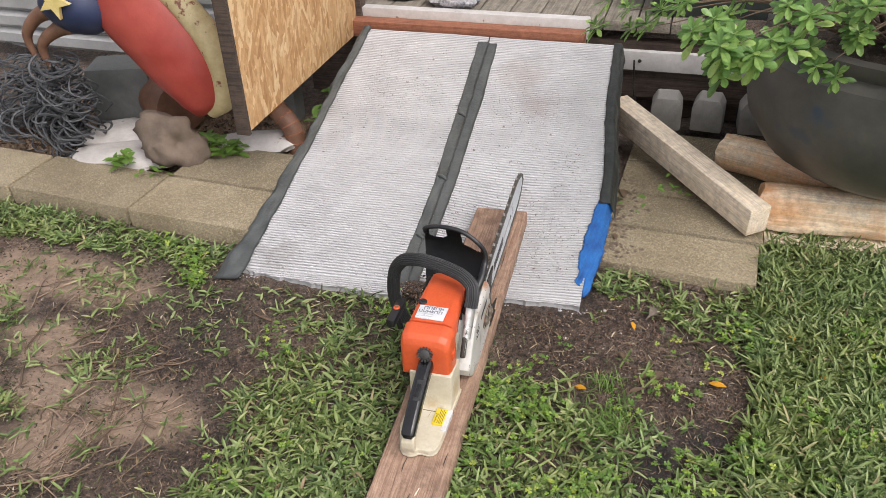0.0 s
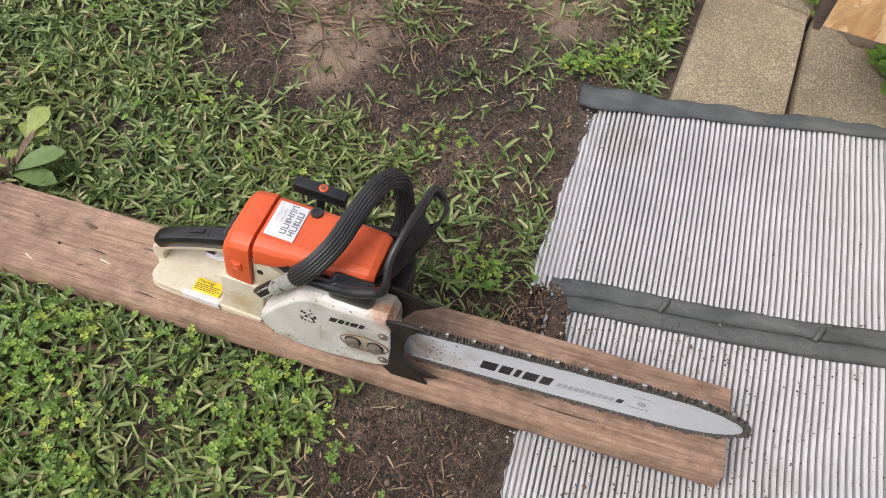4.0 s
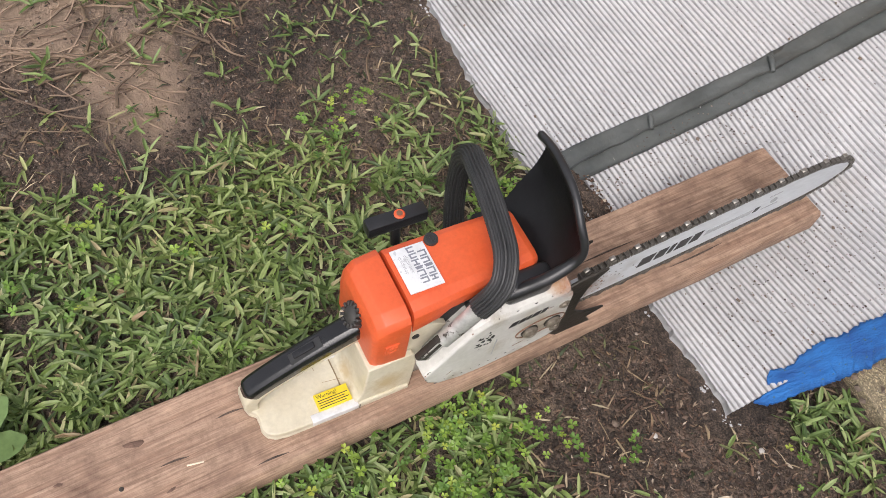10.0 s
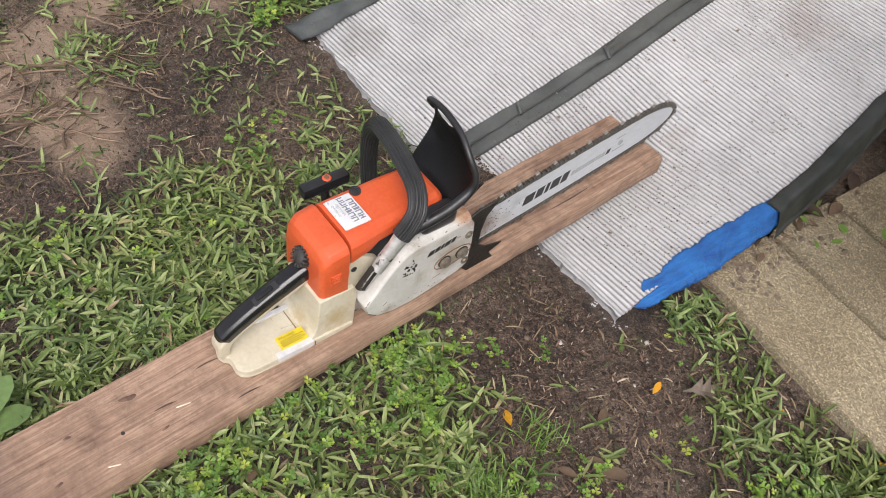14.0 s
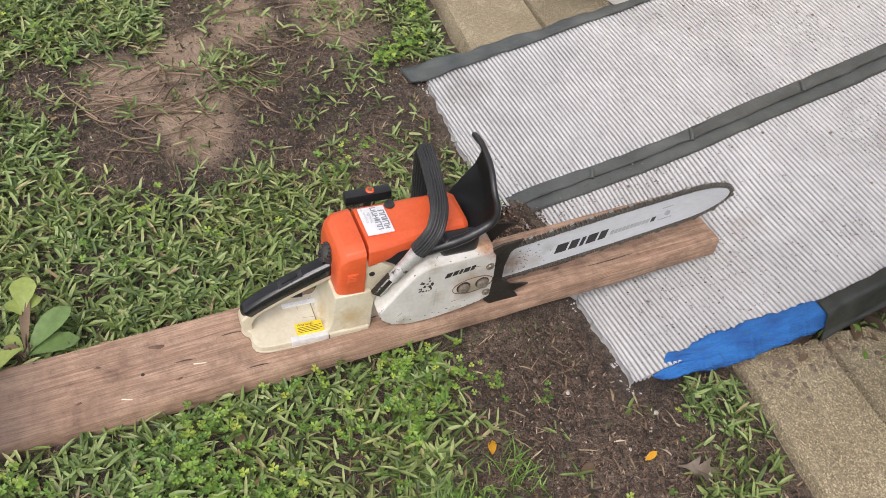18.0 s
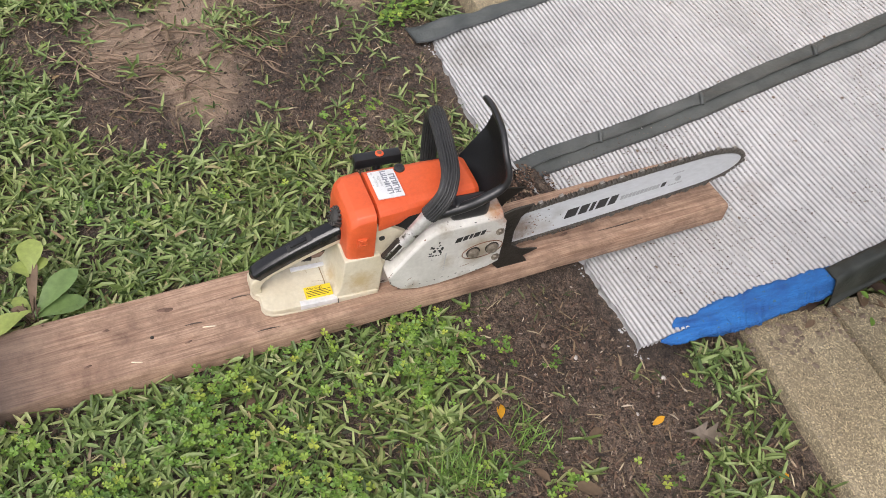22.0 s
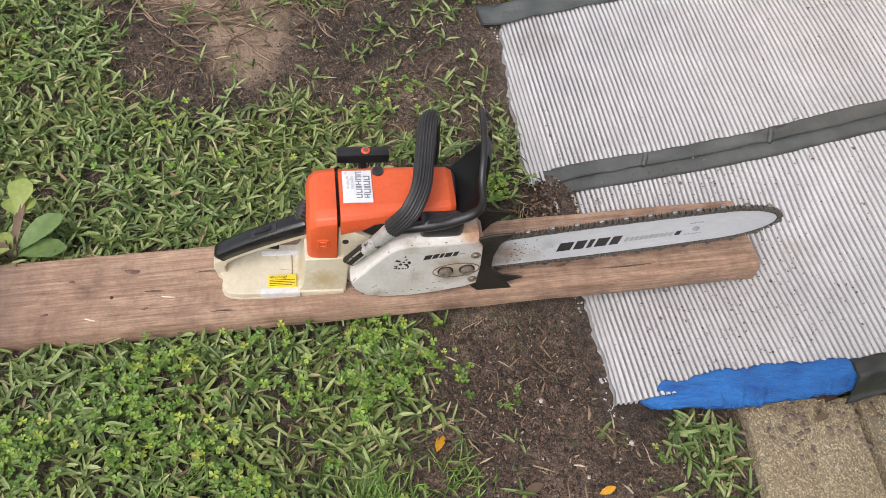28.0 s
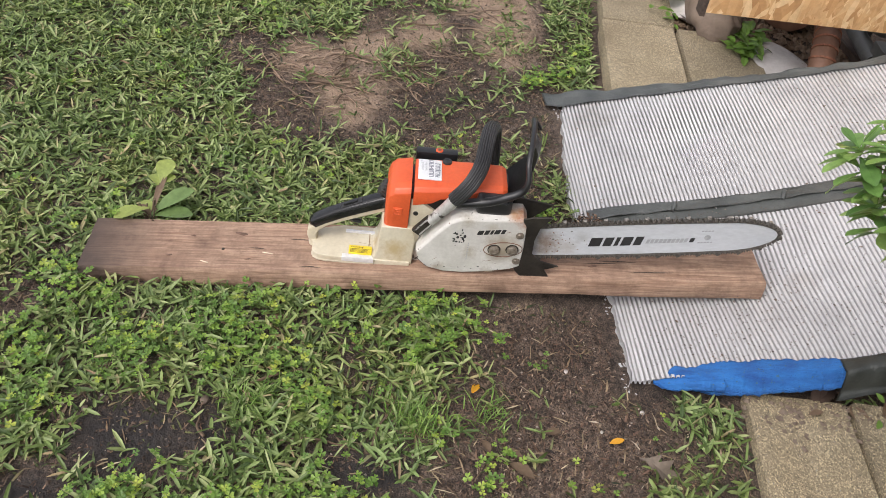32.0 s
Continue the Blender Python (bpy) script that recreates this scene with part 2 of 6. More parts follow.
def paver_mat():
    """Exposed-aggregate concrete, olive tan with pale and dark grit and damp stains."""
    m, N, L, p = base_mat("aggregate_paver")
    tc = N.new("ShaderNodeTexCoord").outputs["Object"]
    oi = N.new("ShaderNodeObjectInfo")
    n = noise_node(N, L, tc, 4.0, 5, 0.6)
    r = ramp_node(N, [(0.3, (0.165, 0.136, 0.09)), (0.5, (0.235, 0.2, 0.138)), (0.72, (0.31, 0.27, 0.197))])
    L.new(n.outputs["Fac"], r.inputs[0])
    col = r.outputs[0]
    for sc, amount, dark, lite in ((520.0, 0.75, 0.4, 2.1), (1000.0, 0.6, 0.5, 1.7)):
        v = N.new("ShaderNodeTexVoronoi")
        v.inputs["Scale"].default_value = sc
        L.new(tc, v.inputs["Vector"])
        sep = N.new("ShaderNodeSeparateColor")
        L.new(v.outputs["Color"], sep.inputs[0])
        vr = ramp_node(N, [(0.0, (dark, dark * 0.95, dark * 0.88)), (0.35, (0.9, 0.88, 0.84)), (0.7, (1.05, 1.03, 1.0)), (0.9, (lite, lite * 0.97, lite * 0.9))])
        L.new(sep.outputs[0], vr.inputs[0])
        col = mixc(N, L, amount, col, vr.outputs[0], "MULTIPLY")
    stain = noise_node(N, L, tc, 14.0, 6, 0.75)
    sg = ramp_node(N, [(0.6, (0, 0, 0)), (0.76, (0.6, 0.6, 0.6))])
    L.new(stain.outputs["Fac"], sg.inputs[0])
    col = mixc(N, L, sg.outputs[0], col, (0.075, 0.055, 0.036))
    hs = N.new("ShaderNodeHueSaturation")
    L.new(mathn(N, L, "MULTIPLY_ADD", oi.outputs["Random"], 0.25, 0.9), hs.inputs["Value"])
    L.new(col, hs.inputs["Color"])
    L.new(hs.outputs[0], p.inputs["Base Color"])
    p.inputs["Roughness"].default_value = 0.85
    grit = noise_node(N, L, tc, 300.0, 4, 0.7)
    b = N.new("ShaderNodeBump")
    b.inputs["Strength"].default_value, b.inputs["Distance"].default_value = 0.45, 0.002
    L.new(grit.outputs["Fac"], b.inputs["Height"])
    L.new(b.outputs[0], p.inputs["Normal"])
    return m


def osb_mat():
    """Oriented strand board: overlapping pale and brown wood flakes."""
    m, N, L, p = base_mat("strand_board")
    tc = N.new("ShaderNodeTexCoord").outputs["Object"]
    col = None
    hgt = None
    for k, (ang, sc) in enumerate(((-10, 1.0), (18, 1.15), (-28, 0.85), (34, 1.2), (3, 1.0))):
        turn = N.new("ShaderNodeMapping")
        turn.inputs["Rotation"].default_value = (radians(ang), 0, 0)
        L.new(tc, turn.inputs["Vector"])
        mp = N.new("ShaderNodeMapping")
        mp.inputs["Scale"].default_value = (1, 85 * sc, 15 * sc)
        mp.inputs["Location"].default_value = (0, k * 3.1, k * 1.7)
        L.new(turn.outputs[0], mp.inputs["Vector"])
        v = N.new("ShaderNodeTexVoronoi")
        v.inputs["Scale"].default_value = 1.0
        L.new(mp.outputs[0], v.inputs["Vector"])
        sep = N.new("ShaderNodeSeparateColor")
        L.new(v.outputs["Color"], sep.inputs[0])
        rr = ramp_node(N, [(0.0, (0.42, 0.22, 0.085)), (0.25, (0.53, 0.3, 0.125)), (0.65, (0.63, 0.39, 0.185)), (1.0, (0.75, 0.54, 0.3))])
        L.new(sep.outputs[0], rr.inputs[0])
        if col is None:
            col, hgt = rr.outputs[0], sep.outputs[1]
        else:
            fac = mathn(N, L, "GREATER_THAN", sep.outputs[2], 0.55)
            col = mixc(N, L, fac, col, rr.outputs[0])
            hgt = mixc(N, L, fac, hgt, sep.outputs[1])
    fine = noise_node(N, L, tc, 60.0, 5, 0.7)
    f2 = ramp_node(N, [(0.3, (0.7, 0.68, 0.65)), (0.6, (1, 1, 1))])
    L.new(fine.outputs["Fac"], f2.inputs[0])
    L.new(mixc(N, L, 0.7, col, f2.outputs[0], "MULTIPLY"), p.inputs["Base Color"])
    p.inputs["Roughness"].default_value = 0.6
    b = N.new("ShaderNodeBump")
    b.inputs["Strength"].default_value, b.inputs["Distance"].default_value = 0.5, 0.002
    L.new(hgt, b.inputs["Height"])
    L.new(b.outputs[0], p.inputs["Normal"])
    return m


# worn sandy ground: centre and reach in plan
SANDY = [(-0.97, 0.79, 0.36, 0.12), (-1.15, 0.68, 0.22, 0.1), (-0.52, 0.44, 0.15, 0.11), (-0.66, 0.32, 0.12, 0.1), (-1.3, 0.55, 0.25, 0.1), (-0.88, 0.58, 0.14, 0.1), (-0.74, 0.45, 0.12, 0.1)]
# dark damp loam: centre and reach in plan, how dark
DAMP = [(0.43, 0.27, 0.1, 0.13, 0.95), (0.41, 0.37, 0.06, 0.06, 0.95), (0.45, 0.61, 0.06, 0.1, 0.95), (0.57, 0.19, 0.09, 0.08, 0.95), (0.53, 0.68, 0.06, 0.06, 0.9),
        (-0.56, 0.74, 0.16, 0.15, 0.5), (-0.45, 0.88, 0.14, 0.06, 0.5), (0.43, 0.0, 0.08, 0.06, 0.95)]
# places where turf is thin: centre, reach, how bare
BARE = [(-0.56, 0.74, 0.24, 0.2, 0.95), (-0.36, 0.87, 0.26, 0.11, 0.74), (0.22, 0.94, 0.2, 0.15, 1.1), (0.3, 1.06, 0.1, 0.1, 1.0), (0.38, 0.84, 0.11, 0.12, 0.95), (0.49, 0.9, 0.1, 0.09, 0.75),
        (-0.55, 0.4, 0.2, 0.17, 1.0), (-0.64, 0.27, 0.13, 0.12, 0.85), (-0.95, 0.78, 0.42, 0.15, 1.0), (-1.2, 0.6, 0.35, 0.14, 0.85), (-0.8, 0.56, 0.25, 0.13, 0.85),
        (0.43, 0.27, 0.06, 0.09, 1.15), (0.41, 0.37, 0.03, 0.03, 1.1), (0.45, 0.61, 0.035, 0.07, 1.1), (0.57, 0.19, 0.06, 0.05, 1.1), (0.53, 0.68, 0.04, 0.04, 1.0), (0.43, 0.0, 0.05, 0.04, 1.0),
        (0.08, 0.93, 0.12, 0.1, 0.9), (-0.28, 0.72, 0.22, 0.14, 0.42), (0.52, 0.78, 0.08, 0.07, 0.85), (0.1, 1.0, 0.2, 0.1, 0.9), (0.15, 0.0, 0.1, 0.05, 0.6), (0.47, 1.1, 0.1, 0.07, 0.5)]

SOIL = soil_mat()
PAVER = paver_mat()
OSB = osb_mat()
GRASS = leaf_mat("turf_grass", [(0.0, (0.05, 0.09, 0.022)), (0.25, (0.115, 0.18, 0.047)), (0.55, (0.195, 0.28, 0.085)), (0.82, (0.285, 0.37, 0.145)), (0.95, (0.36, 0.42, 0.19)), (0.985, (0.4, 0.37, 0.2)), (1.0, (0.3, 0.21, 0.12))], 0.5, 0.2, (1.14, 1.0, 0.88))
# dark greens put the shade between lawn blades into colour; brown stops are thatch
UNDERGRASS = leaf_mat("shade_dark_lower_grass", [(0.0, (0.02, 0.03, 0.011)), (0.4, (0.06, 0.085, 0.03)), (0.68, (0.12, 0.145, 0.058)), (0.84, (0.15, 0.12, 0.07)), (1.0, (0.27, 0.21, 0.13))], 0.65, 0.1, (1.25, 0.95, 0.8))
CLOVER = leaf_mat("clover_leaf", [(0.0, (0.09, 0.18, 0.03)), (0.5, (0.17, 0.3, 0.048)), (0.85, (0.27, 0.4, 0.06)), (1.0, (0.42, 0.48, 0.08))], 0.5)
FINEGRASS = leaf_mat("fine_grass", [(0.0, (0.1, 0.18, 0.035)), (0.6, (0.17, 0.3, 0.055)), (1.0, (0.28, 0.4, 0.1))], 0.45)
WEEDGREEN = leaf_mat("broad_weed_leaf", [(0.0, (0.15, 0.24, 0.08)), (1.0, (0.22, 0.32, 0.11))], 0.45)
MULCH = leaf_mat("leaf_litter", [(0.0, (0.02, 0.014, 0.011)), (0.35, (0.06, 0.036, 0.025)), (0.65, (0.14, 0.08, 0.052)), (0.88, (0.23, 0.15, 0.1)), (0.96, (0.34, 0.26, 0.18)), (1.0, (0.5, 0.42, 0.32))], 0.8, trans=0.03)
STRAW = leaf_mat("dry_thatch", [(0.0, (0.07, 0.045, 0.03)), (0.5, (0.19, 0.13, 0.08)), (0.85, (0.36, 0.28, 0.17)), (1.0, (0.5, 0.42, 0.28))], 0.8, trans=0.05)
BUSHLEAF = leaf_mat("shrub_leaf", [(0.0, (0.1, 0.205, 0.055)), (0.4, (0.18, 0.33, 0.085)), (0.75, (0.27, 0.43, 0.115)), (1.0, (0.42, 0.57, 0.17))], 0.33, trans=0.3)
YELLOWLEAF = leaf_mat("yellow_leaf", [(0.0, (0.75, 0.42, 0.02)), (1.0, (0.8, 0.3, 0.04))], 0.5)
BROWNLEAF = leaf_mat("brown_leaf", [(0.0, (0.12, 0.075, 0.045)), (1.0, (0.25, 0.175, 0.115))], 0.75, 0.1)
WEEDLEAF = leaf_mat("weed_leaf", [(0.0, (0.22, 0.32, 0.07)), (0.6, (0.38, 0.42, 0.12)), (1.0, (0.55, 0.46, 0.15))], 0.5)
STEM = pm("woody_stem", (0.09, 0.06, 0.04), (0.16, 0.11, 0.07), 40, 0.8)
PLANK = wood_mat("weathered_plank", (0.23, 0.135, 0.09), (0.44, 0.3, 0.212), (0.14, 0.08, 0.055), 1, 1.3, 0.75, 0.8, (-0.575, -0.44))
KNOTWOOD = pm("dark_knot_wood", (0.09, 0.05, 0.035), (0.2, 0.12, 0.085), 60, 0.8, 0.3, 150)
LUMBER = wood_mat("raw_lumber", (0.72, 0.6, 0.44), (0.9, 0.8, 0.64), (0.45, 0.35, 0.23), 1, 0.7, 0.75, 0.3)
LOGWOOD = wood_mat("split_log", (0.78, 0.53, 0.29), (0.97, 0.83, 0.62), (0.5, 0.2, 0.06), 0, 0.3, 0.75, 0.8)
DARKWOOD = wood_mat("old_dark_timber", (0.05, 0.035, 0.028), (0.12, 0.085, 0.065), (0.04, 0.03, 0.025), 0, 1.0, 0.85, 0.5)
RUSTWOOD = wood_mat("red_brown_trim", (0.24, 0.085, 0.045), (0.36, 0.15, 0.085), (0.14, 0.06, 0.04), 0, 1.0, 0.7, 0.4)
GREYDECK = wood_mat("grey_deck_board", (0.15, 0.135, 0.11), (0.3, 0.27, 0.22), (0.12, 0.1, 0.075), 1, 0.6, 0.75, 0.5)
WHITETRIM = pm("worn_white_paint", (0.48, 0.46, 0.44), (0.66, 0.64, 0.62), 12, 0.6, 0.1, 80, spots=(0.25, 0.2, 0.17), spot_scale=30)
MAT = pm("white_corrugated_sheet", (0.46, 0.455, 0.46), (0.6, 0.596, 0.598), 9, 0.46, 0.1, 220, spots=(0.22, 0.19, 0.17), spot_scale=170, spot_at=0.665,
         stains=(((-0.5, 1.0, 0), 0.1, (0.2, 0.18, 0.16), 0.6), ((-0.1, 1.75, 0.2), 0.12, (0.3, 0.24, 0.2), 0.45), ((-0.02, 1.62, 0.2), 0.09, (0.33, 0.26, 0.23), 0.4), ((0.02, 1.3, 0.09), 0.05, (0.3, 0.26, 0.23), 0.5), ((-0.6, 1.5, 0.16), 0.1, (0.3, 0.28, 0.25), 0.4)))
TAPE = pm("black_duct_tape", (0.055, 0.062, 0.06), (0.115, 0.123, 0.118), 14, 0.5, 0.6, 70, spots=(0.22, 0.21, 0.19), spot_scale=120, spot_at=0.72)
BLACKFILM = pm("black_plastic_film", (0.014, 0.017, 0.015), (0.045, 0.05, 0.045), 18, 0.42, 0.5, 50, spots=(0.16, 0.15, 0.13), spot_scale=110, spot_at=0.72)
BLUETAPE = pm("blue_duct_tape", (0.008, 0.08, 0.3), (0.026, 0.2, 0.58), 26, 0.65, 1.0, 160, spots=(0.05, 0.12, 0.2), spot_scale=140, spot_at=0.64, stretch=(2.2, 0.6, 2.2))
PLYWOOD = wood_mat("ramp_plywood", (0.1, 0.075, 0.055), (0.17, 0.13, 0.1), (0.06, 0.05, 0.04), 1, 1.0, 0.85, 0.5)
ORANGE = pm("orange_plastic", (0.62, 0.088, 0.025), (0.72, 0.125, 0.04), 14, 0.42, 0.06, 200, spots=(0.4, 0.09, 0.035), spot_scale=40, spot_at=0.74)
CREAM = pm("stained_cream_plastic", (0.53, 0.465, 0.33), (0.66, 0.61, 0.485), 16, 0.42, 0.05, 160, spots=(0.44, 0.34, 0.19), spot_scale=30, spot_at=0.7,
           stains=(((0.035, 0.15, 0.085), 0.035, (0.42, 0.31, 0.15), 0.8), ((0.0, 0.12, 0.07), 0.022, (0.4, 0.28, 0.13), 0.6), ((0.02, 0.11, 0.062), 0.012, (0.25, 0.16, 0.08), 0.5)))
BLACK = pm("black_plastic", (0.012, 0.012, 0.013), (0.028, 0.028, 0.03), 20, 0.34, 0.1, 260)
GLOSSBLACK = pm("worn_glossy_black", (0.009, 0.009, 0.01), (0.018, 0.018, 0.019), 20, 0.2, 0.04, 200, rough_var=0.06)
DUSTYGREY = pm("dusty_grey_plastic", (0.022, 0.021, 0.02), (0.07, 0.065, 0.06), 40, 0.6, 0.2, 150)
RUBBER = pm("ribbed_rubber", (0.02, 0.02, 0.021), (0.042, 0.042, 0.043), 20, 0.48, 0.15, 200)
DARKMETAL = pm("dark_oily_steel", (0.035, 0.032, 0.028), (0.09, 0.08, 0.068), 30, 0.5, 0.3, 150, 0.7)
CHROME = pm("scuffed_aluminium", (0.42, 0.41, 0.39), (0.72, 0.71, 0.69), 30, 0.36, 0.2, 120, 0.55, spots=(0.09, 0.08, 0.07), spot_scale=70, spot_at=0.58,
            stains=(((0.047, 0.174, 0.122), 0.05, (0.045, 0.04, 0.036), 0.9),))
FOIL = pm("bright_foil_strip", (0.68, 0.68, 0.68), (0.8, 0.8, 0.8), 30, 0.35, 0.1, 120, 0.2)
NUTMETAL = pm("grimy_nut_steel", (0.13, 0.105, 0.08), (0.36, 0.31, 0.25), 90, 0.45, 0.2, 150, 0.4)
COVER = pm("chipped_white_enamel", (0.5, 0.485, 0.445), (0.66, 0.645, 0.605), 22, 0.36, 0.08, 140, spots=(0.06, 0.05, 0.042), spot_scale=85, spot_at=0.7,
           stains=(((0.043, 0.35, 0.188), 0.034, (0.28, 0.095, 0.025), 0.95), ((0.045, 0.33, 0.19), 0.02, (0.4, 0.2, 0.06), 0.6), ((0.057, 0.322, 0.122), 0.045, (0.27, 0.22, 0.15), 0.8), ((0.057, 0.27, 0.11), 0.02, (0.33, 0.28, 0.2), 0.6), ((0.052, 0.26, 0.175), 0.02, (0.3, 0.25, 0.18), 0.6), ((0.057, 0.3, 0.165), 0.015, (0.35, 0.3, 0.22), 0.5), ((0.052, 0.22, 0.07), 0.02, (0.25, 0.19, 0.13), 0.6), ((0.05, 0.3, 0.072), 0.02, (0.25, 0.19, 0.13), 0.6)))
STEEL = pm("ground_bar_steel", (0.5, 0.525, 0.55), (0.6, 0.62, 0.645), 6, 0.42, 0.06, 240, 0.0, stretch=(1, 0.3, 1),
           stains=(((0.037, 0.39, 0.13), 0.045, (0.17, 0.115, 0.075), 0.85), ((0.037, 0.43, 0.125), 0.028, (0.3, 0.25, 0.2), 0.5), ((0.037, 0.45, 0.15), 0.02, (0.28, 0.27, 0.26), 0.45)))
CHAIN = pm("oiled_chain_steel", (0.045, 0.04, 0.035), (0.16, 0.145, 0.125), 160, 0.45, 0.2, 200, 0.3)
CUTTER = pm("bright_cutter_steel", (0.24, 0.22, 0.19), (0.5, 0.47, 0.43), 60, 0.35, 0.1, 200, 0.8)
LABELWHITE = pm("white_label", (0.62, 0.63, 0.64), (0.76, 0.77, 0.78), 60, 0.5, 0.03, 100, spots=(0.45, 0.46, 0.48), spot_scale=180, spot_at=0.62)
LABELYELLOW = pm("yellow_label", (0.75, 0.55, 0.02), (0.85, 0.66, 0.04), 30, 0.5, 0.03, 100)
INK = pm("black_print", (0.015, 0.015, 0.015), (0.035, 0.035, 0.035), 50, 0.5, 0.0)
GREYINK = pm("grey_print", (0.33, 0.34, 0.35), (0.42, 0.43, 0.44), 50, 0.5, 0.0)
BLUEINK = pm("faded_print", (0.13, 0.14, 0.17), (0.28, 0.29, 0.33), 50, 0.5, 0.0)
STONE = pm("brown_fieldstone", (0.11, 0.08, 0.058), (0.23, 0.175, 0.135), 9, 0.85, 0.6, 60)
WHITESTONE = pm("white_broken_slab", (0.4, 0.37, 0.34), (0.6, 0.57, 0.54), 12, 0.8, 0.3, 70, spots=(0.22, 0.17, 0.13), spot_scale=18)
CONCRETE = pm("grey_block_concrete", (0.22, 0.21, 0.19), (0.36, 0.34, 0.31), 10, 0.85, 0.4, 90)
REDPAINT = pm("weathered_red_paint", (0.36, 0.045, 0.035), (0.47, 0.085, 0.06), 8, 0.5, 0.25, 25)
CREAMPAINT = pm("aged_cream_paint", (0.48, 0.38, 0.19), (0.62, 0.52, 0.3), 20, 0.55, 0.2, 40, spots=(0.2, 0.07, 0.04), spot_scale=24, spot_at=0.62)
BLUEPAINT = pm("dark_blue_paint", (0.012, 0.02, 0.06), (0.03, 0.045, 0.11), 14, 0.5, 0.2, 40)
YELLOWPAINT = pm("yellow_star_paint", (0.66, 0.5, 0.16), (0.75, 0.62, 0.28), 20, 0.5, 0.1)
DULLMETAL = pm("dull_grey_box", (0.1, 0.105, 0.1), (0.19, 0.195, 0.185), 9, 0.5, 0.2, 60)
TERRACOTTA = pm("rusty_brown_metal", (0.13, 0.06, 0.035), (0.27, 0.14, 0.085), 16, 0.6, 0.3, 50)
ROPE = pm("grey_blue_rope", (0.035, 0.038, 0.042), (0.13, 0.135, 0.14), 30, 0.85, 0.4, 200, island=0.3)
POT = pm("dark_glazed_pot", (0.055, 0.055, 0.05), (0.14, 0.13, 0.11), 4, 0.42, 0.15, 30, spots=(0.05, 0.075, 0.11), spot_scale=5, spot_at=0.6)
SIDING = pm("pale_grey_siding", (0.3, 0.3, 0.3), (0.42, 0.42, 0.41), 5, 0.6, 0.05, 60)
DARKBIN = pm("dark_green_plastic", (0.02, 0.028, 0.026), (0.045, 0.055, 0.05), 10, 0.5, 0.1, 80)
CLOTH = pm("checked_cloth", (0.08, 0.08, 0.11), (0.55, 0.54, 0.56), 90, 0.9, 0.2, 150)


# ---- shapes ----
def mesh_of(name, bm, mat, smooth=True, angle=40):
    me = bpy.data.meshes.new(name)
    bm.normal_update()
    if smooth:
        for f in bm.faces:
            f.smooth = True
        for e in bm.edges:
            if len(e.link_faces) == 2 and e.calc_face_angle(0) > radians(angle):
                e.smooth = False
    bm.to_mesh(me)
    bm.free()
    me.materials.append(mat)
    return me


def part(name, bm, mat, parent, label="", smooth=True, angle=40):
    ob = new(name, mesh_of(name, bm, mat, smooth, angle))
    ob.parent = parent
    if label:
        ob["label"] = label
    return ob


def thing(name, label, category, m=None, group="", kind=""):
    ob = new(name)
    ob.empty_display_size = 0.1
    if m:
        ob.matrix_world = m
    return tagged(ob, label, category, group, kind)


def single(name, bm, mat, label, category, m=None, group="", kind="", smooth=True, angle=40):
    ob = new(name, mesh_of(name, bm, mat, smooth, angle))
    if m:
        ob.matrix_world = m
    return tagged(ob, label, category, group, kind)


def bevel(bm, w, seg=2):
    if w > 0:
        bmesh.ops.bevel(bm, geom=list(bm.edges), offset=w, segments=seg, profile=0.6, affect="EDGES", clamp_overlap=True)
    return bm


def box(lo, hi, w=0.0, seg=2):
    bm = bmesh.new()
    bmesh.ops.create_cube(bm, size=1)
    for v in bm.verts:
        v.co = [lo[i] + (v.co[i] + 0.5) * (hi[i] - lo[i]) for i in range(3)]
    return bevel(bm, w, seg)


def prism(pts, x0, x1, w=0.0, seg=2, taper=None):
    """A side profile of (y, z) points, thick from x0 to x1."""
    bm = bmesh.new()
    a = [bm.verts.new((x0, y, z)) for y, z in pts]
    b = [bm.verts.new((x1, y, z)) for y, z in pts]
    n = len(pts)
    bm.faces.new(a)
    bm.faces.new(b[::-1])
    for i in range(n):
        bm.faces.new((a[i], b[i], b[(i + 1) % n], a[(i + 1) % n]))
    bmesh.ops.recalc_face_normals(bm, faces=list(bm.faces))
    return bevel(bm, w, seg)


def loft(rings, cap=True, closed=True):
    bm = bmesh.new()
    vs = [[bm.verts.new(p) for p in r] for r in rings]
    n = len(rings[0])
    for a, b in zip(vs, vs[1:]):
        for i in range(n if closed else n - 1):
            bm.faces.new((a[i], a[(i + 1) % n], b[(i + 1) % n], b[i]))
    if cap:
        bm.faces.new(vs[0][::-1])
        bm.faces.new(vs[-1])
    bmesh.ops.recalc_face_normals(bm, faces=list(bm.faces))
    return bm


def smooth_path(pts, n=8):
    """A curve through the points."""
    P = [Vector(p) for p in pts]
    P = [2 * P[0] - P[1]] + P + [2 * P[-1] - P[-2]]
    out = []
    for i in range(1, len(P) - 2):
        a, b, c, d = P[i - 1:i + 3]
        for k in range(n):
            t = k / n
            out.append(0.5 * (2 * b + (c - a) * t + (2 * a - 5 * b + 4 * c - d) * t * t + (3 * b - a - 3 * c + d) * t ** 3))
    out.append(P[-2])
    return out


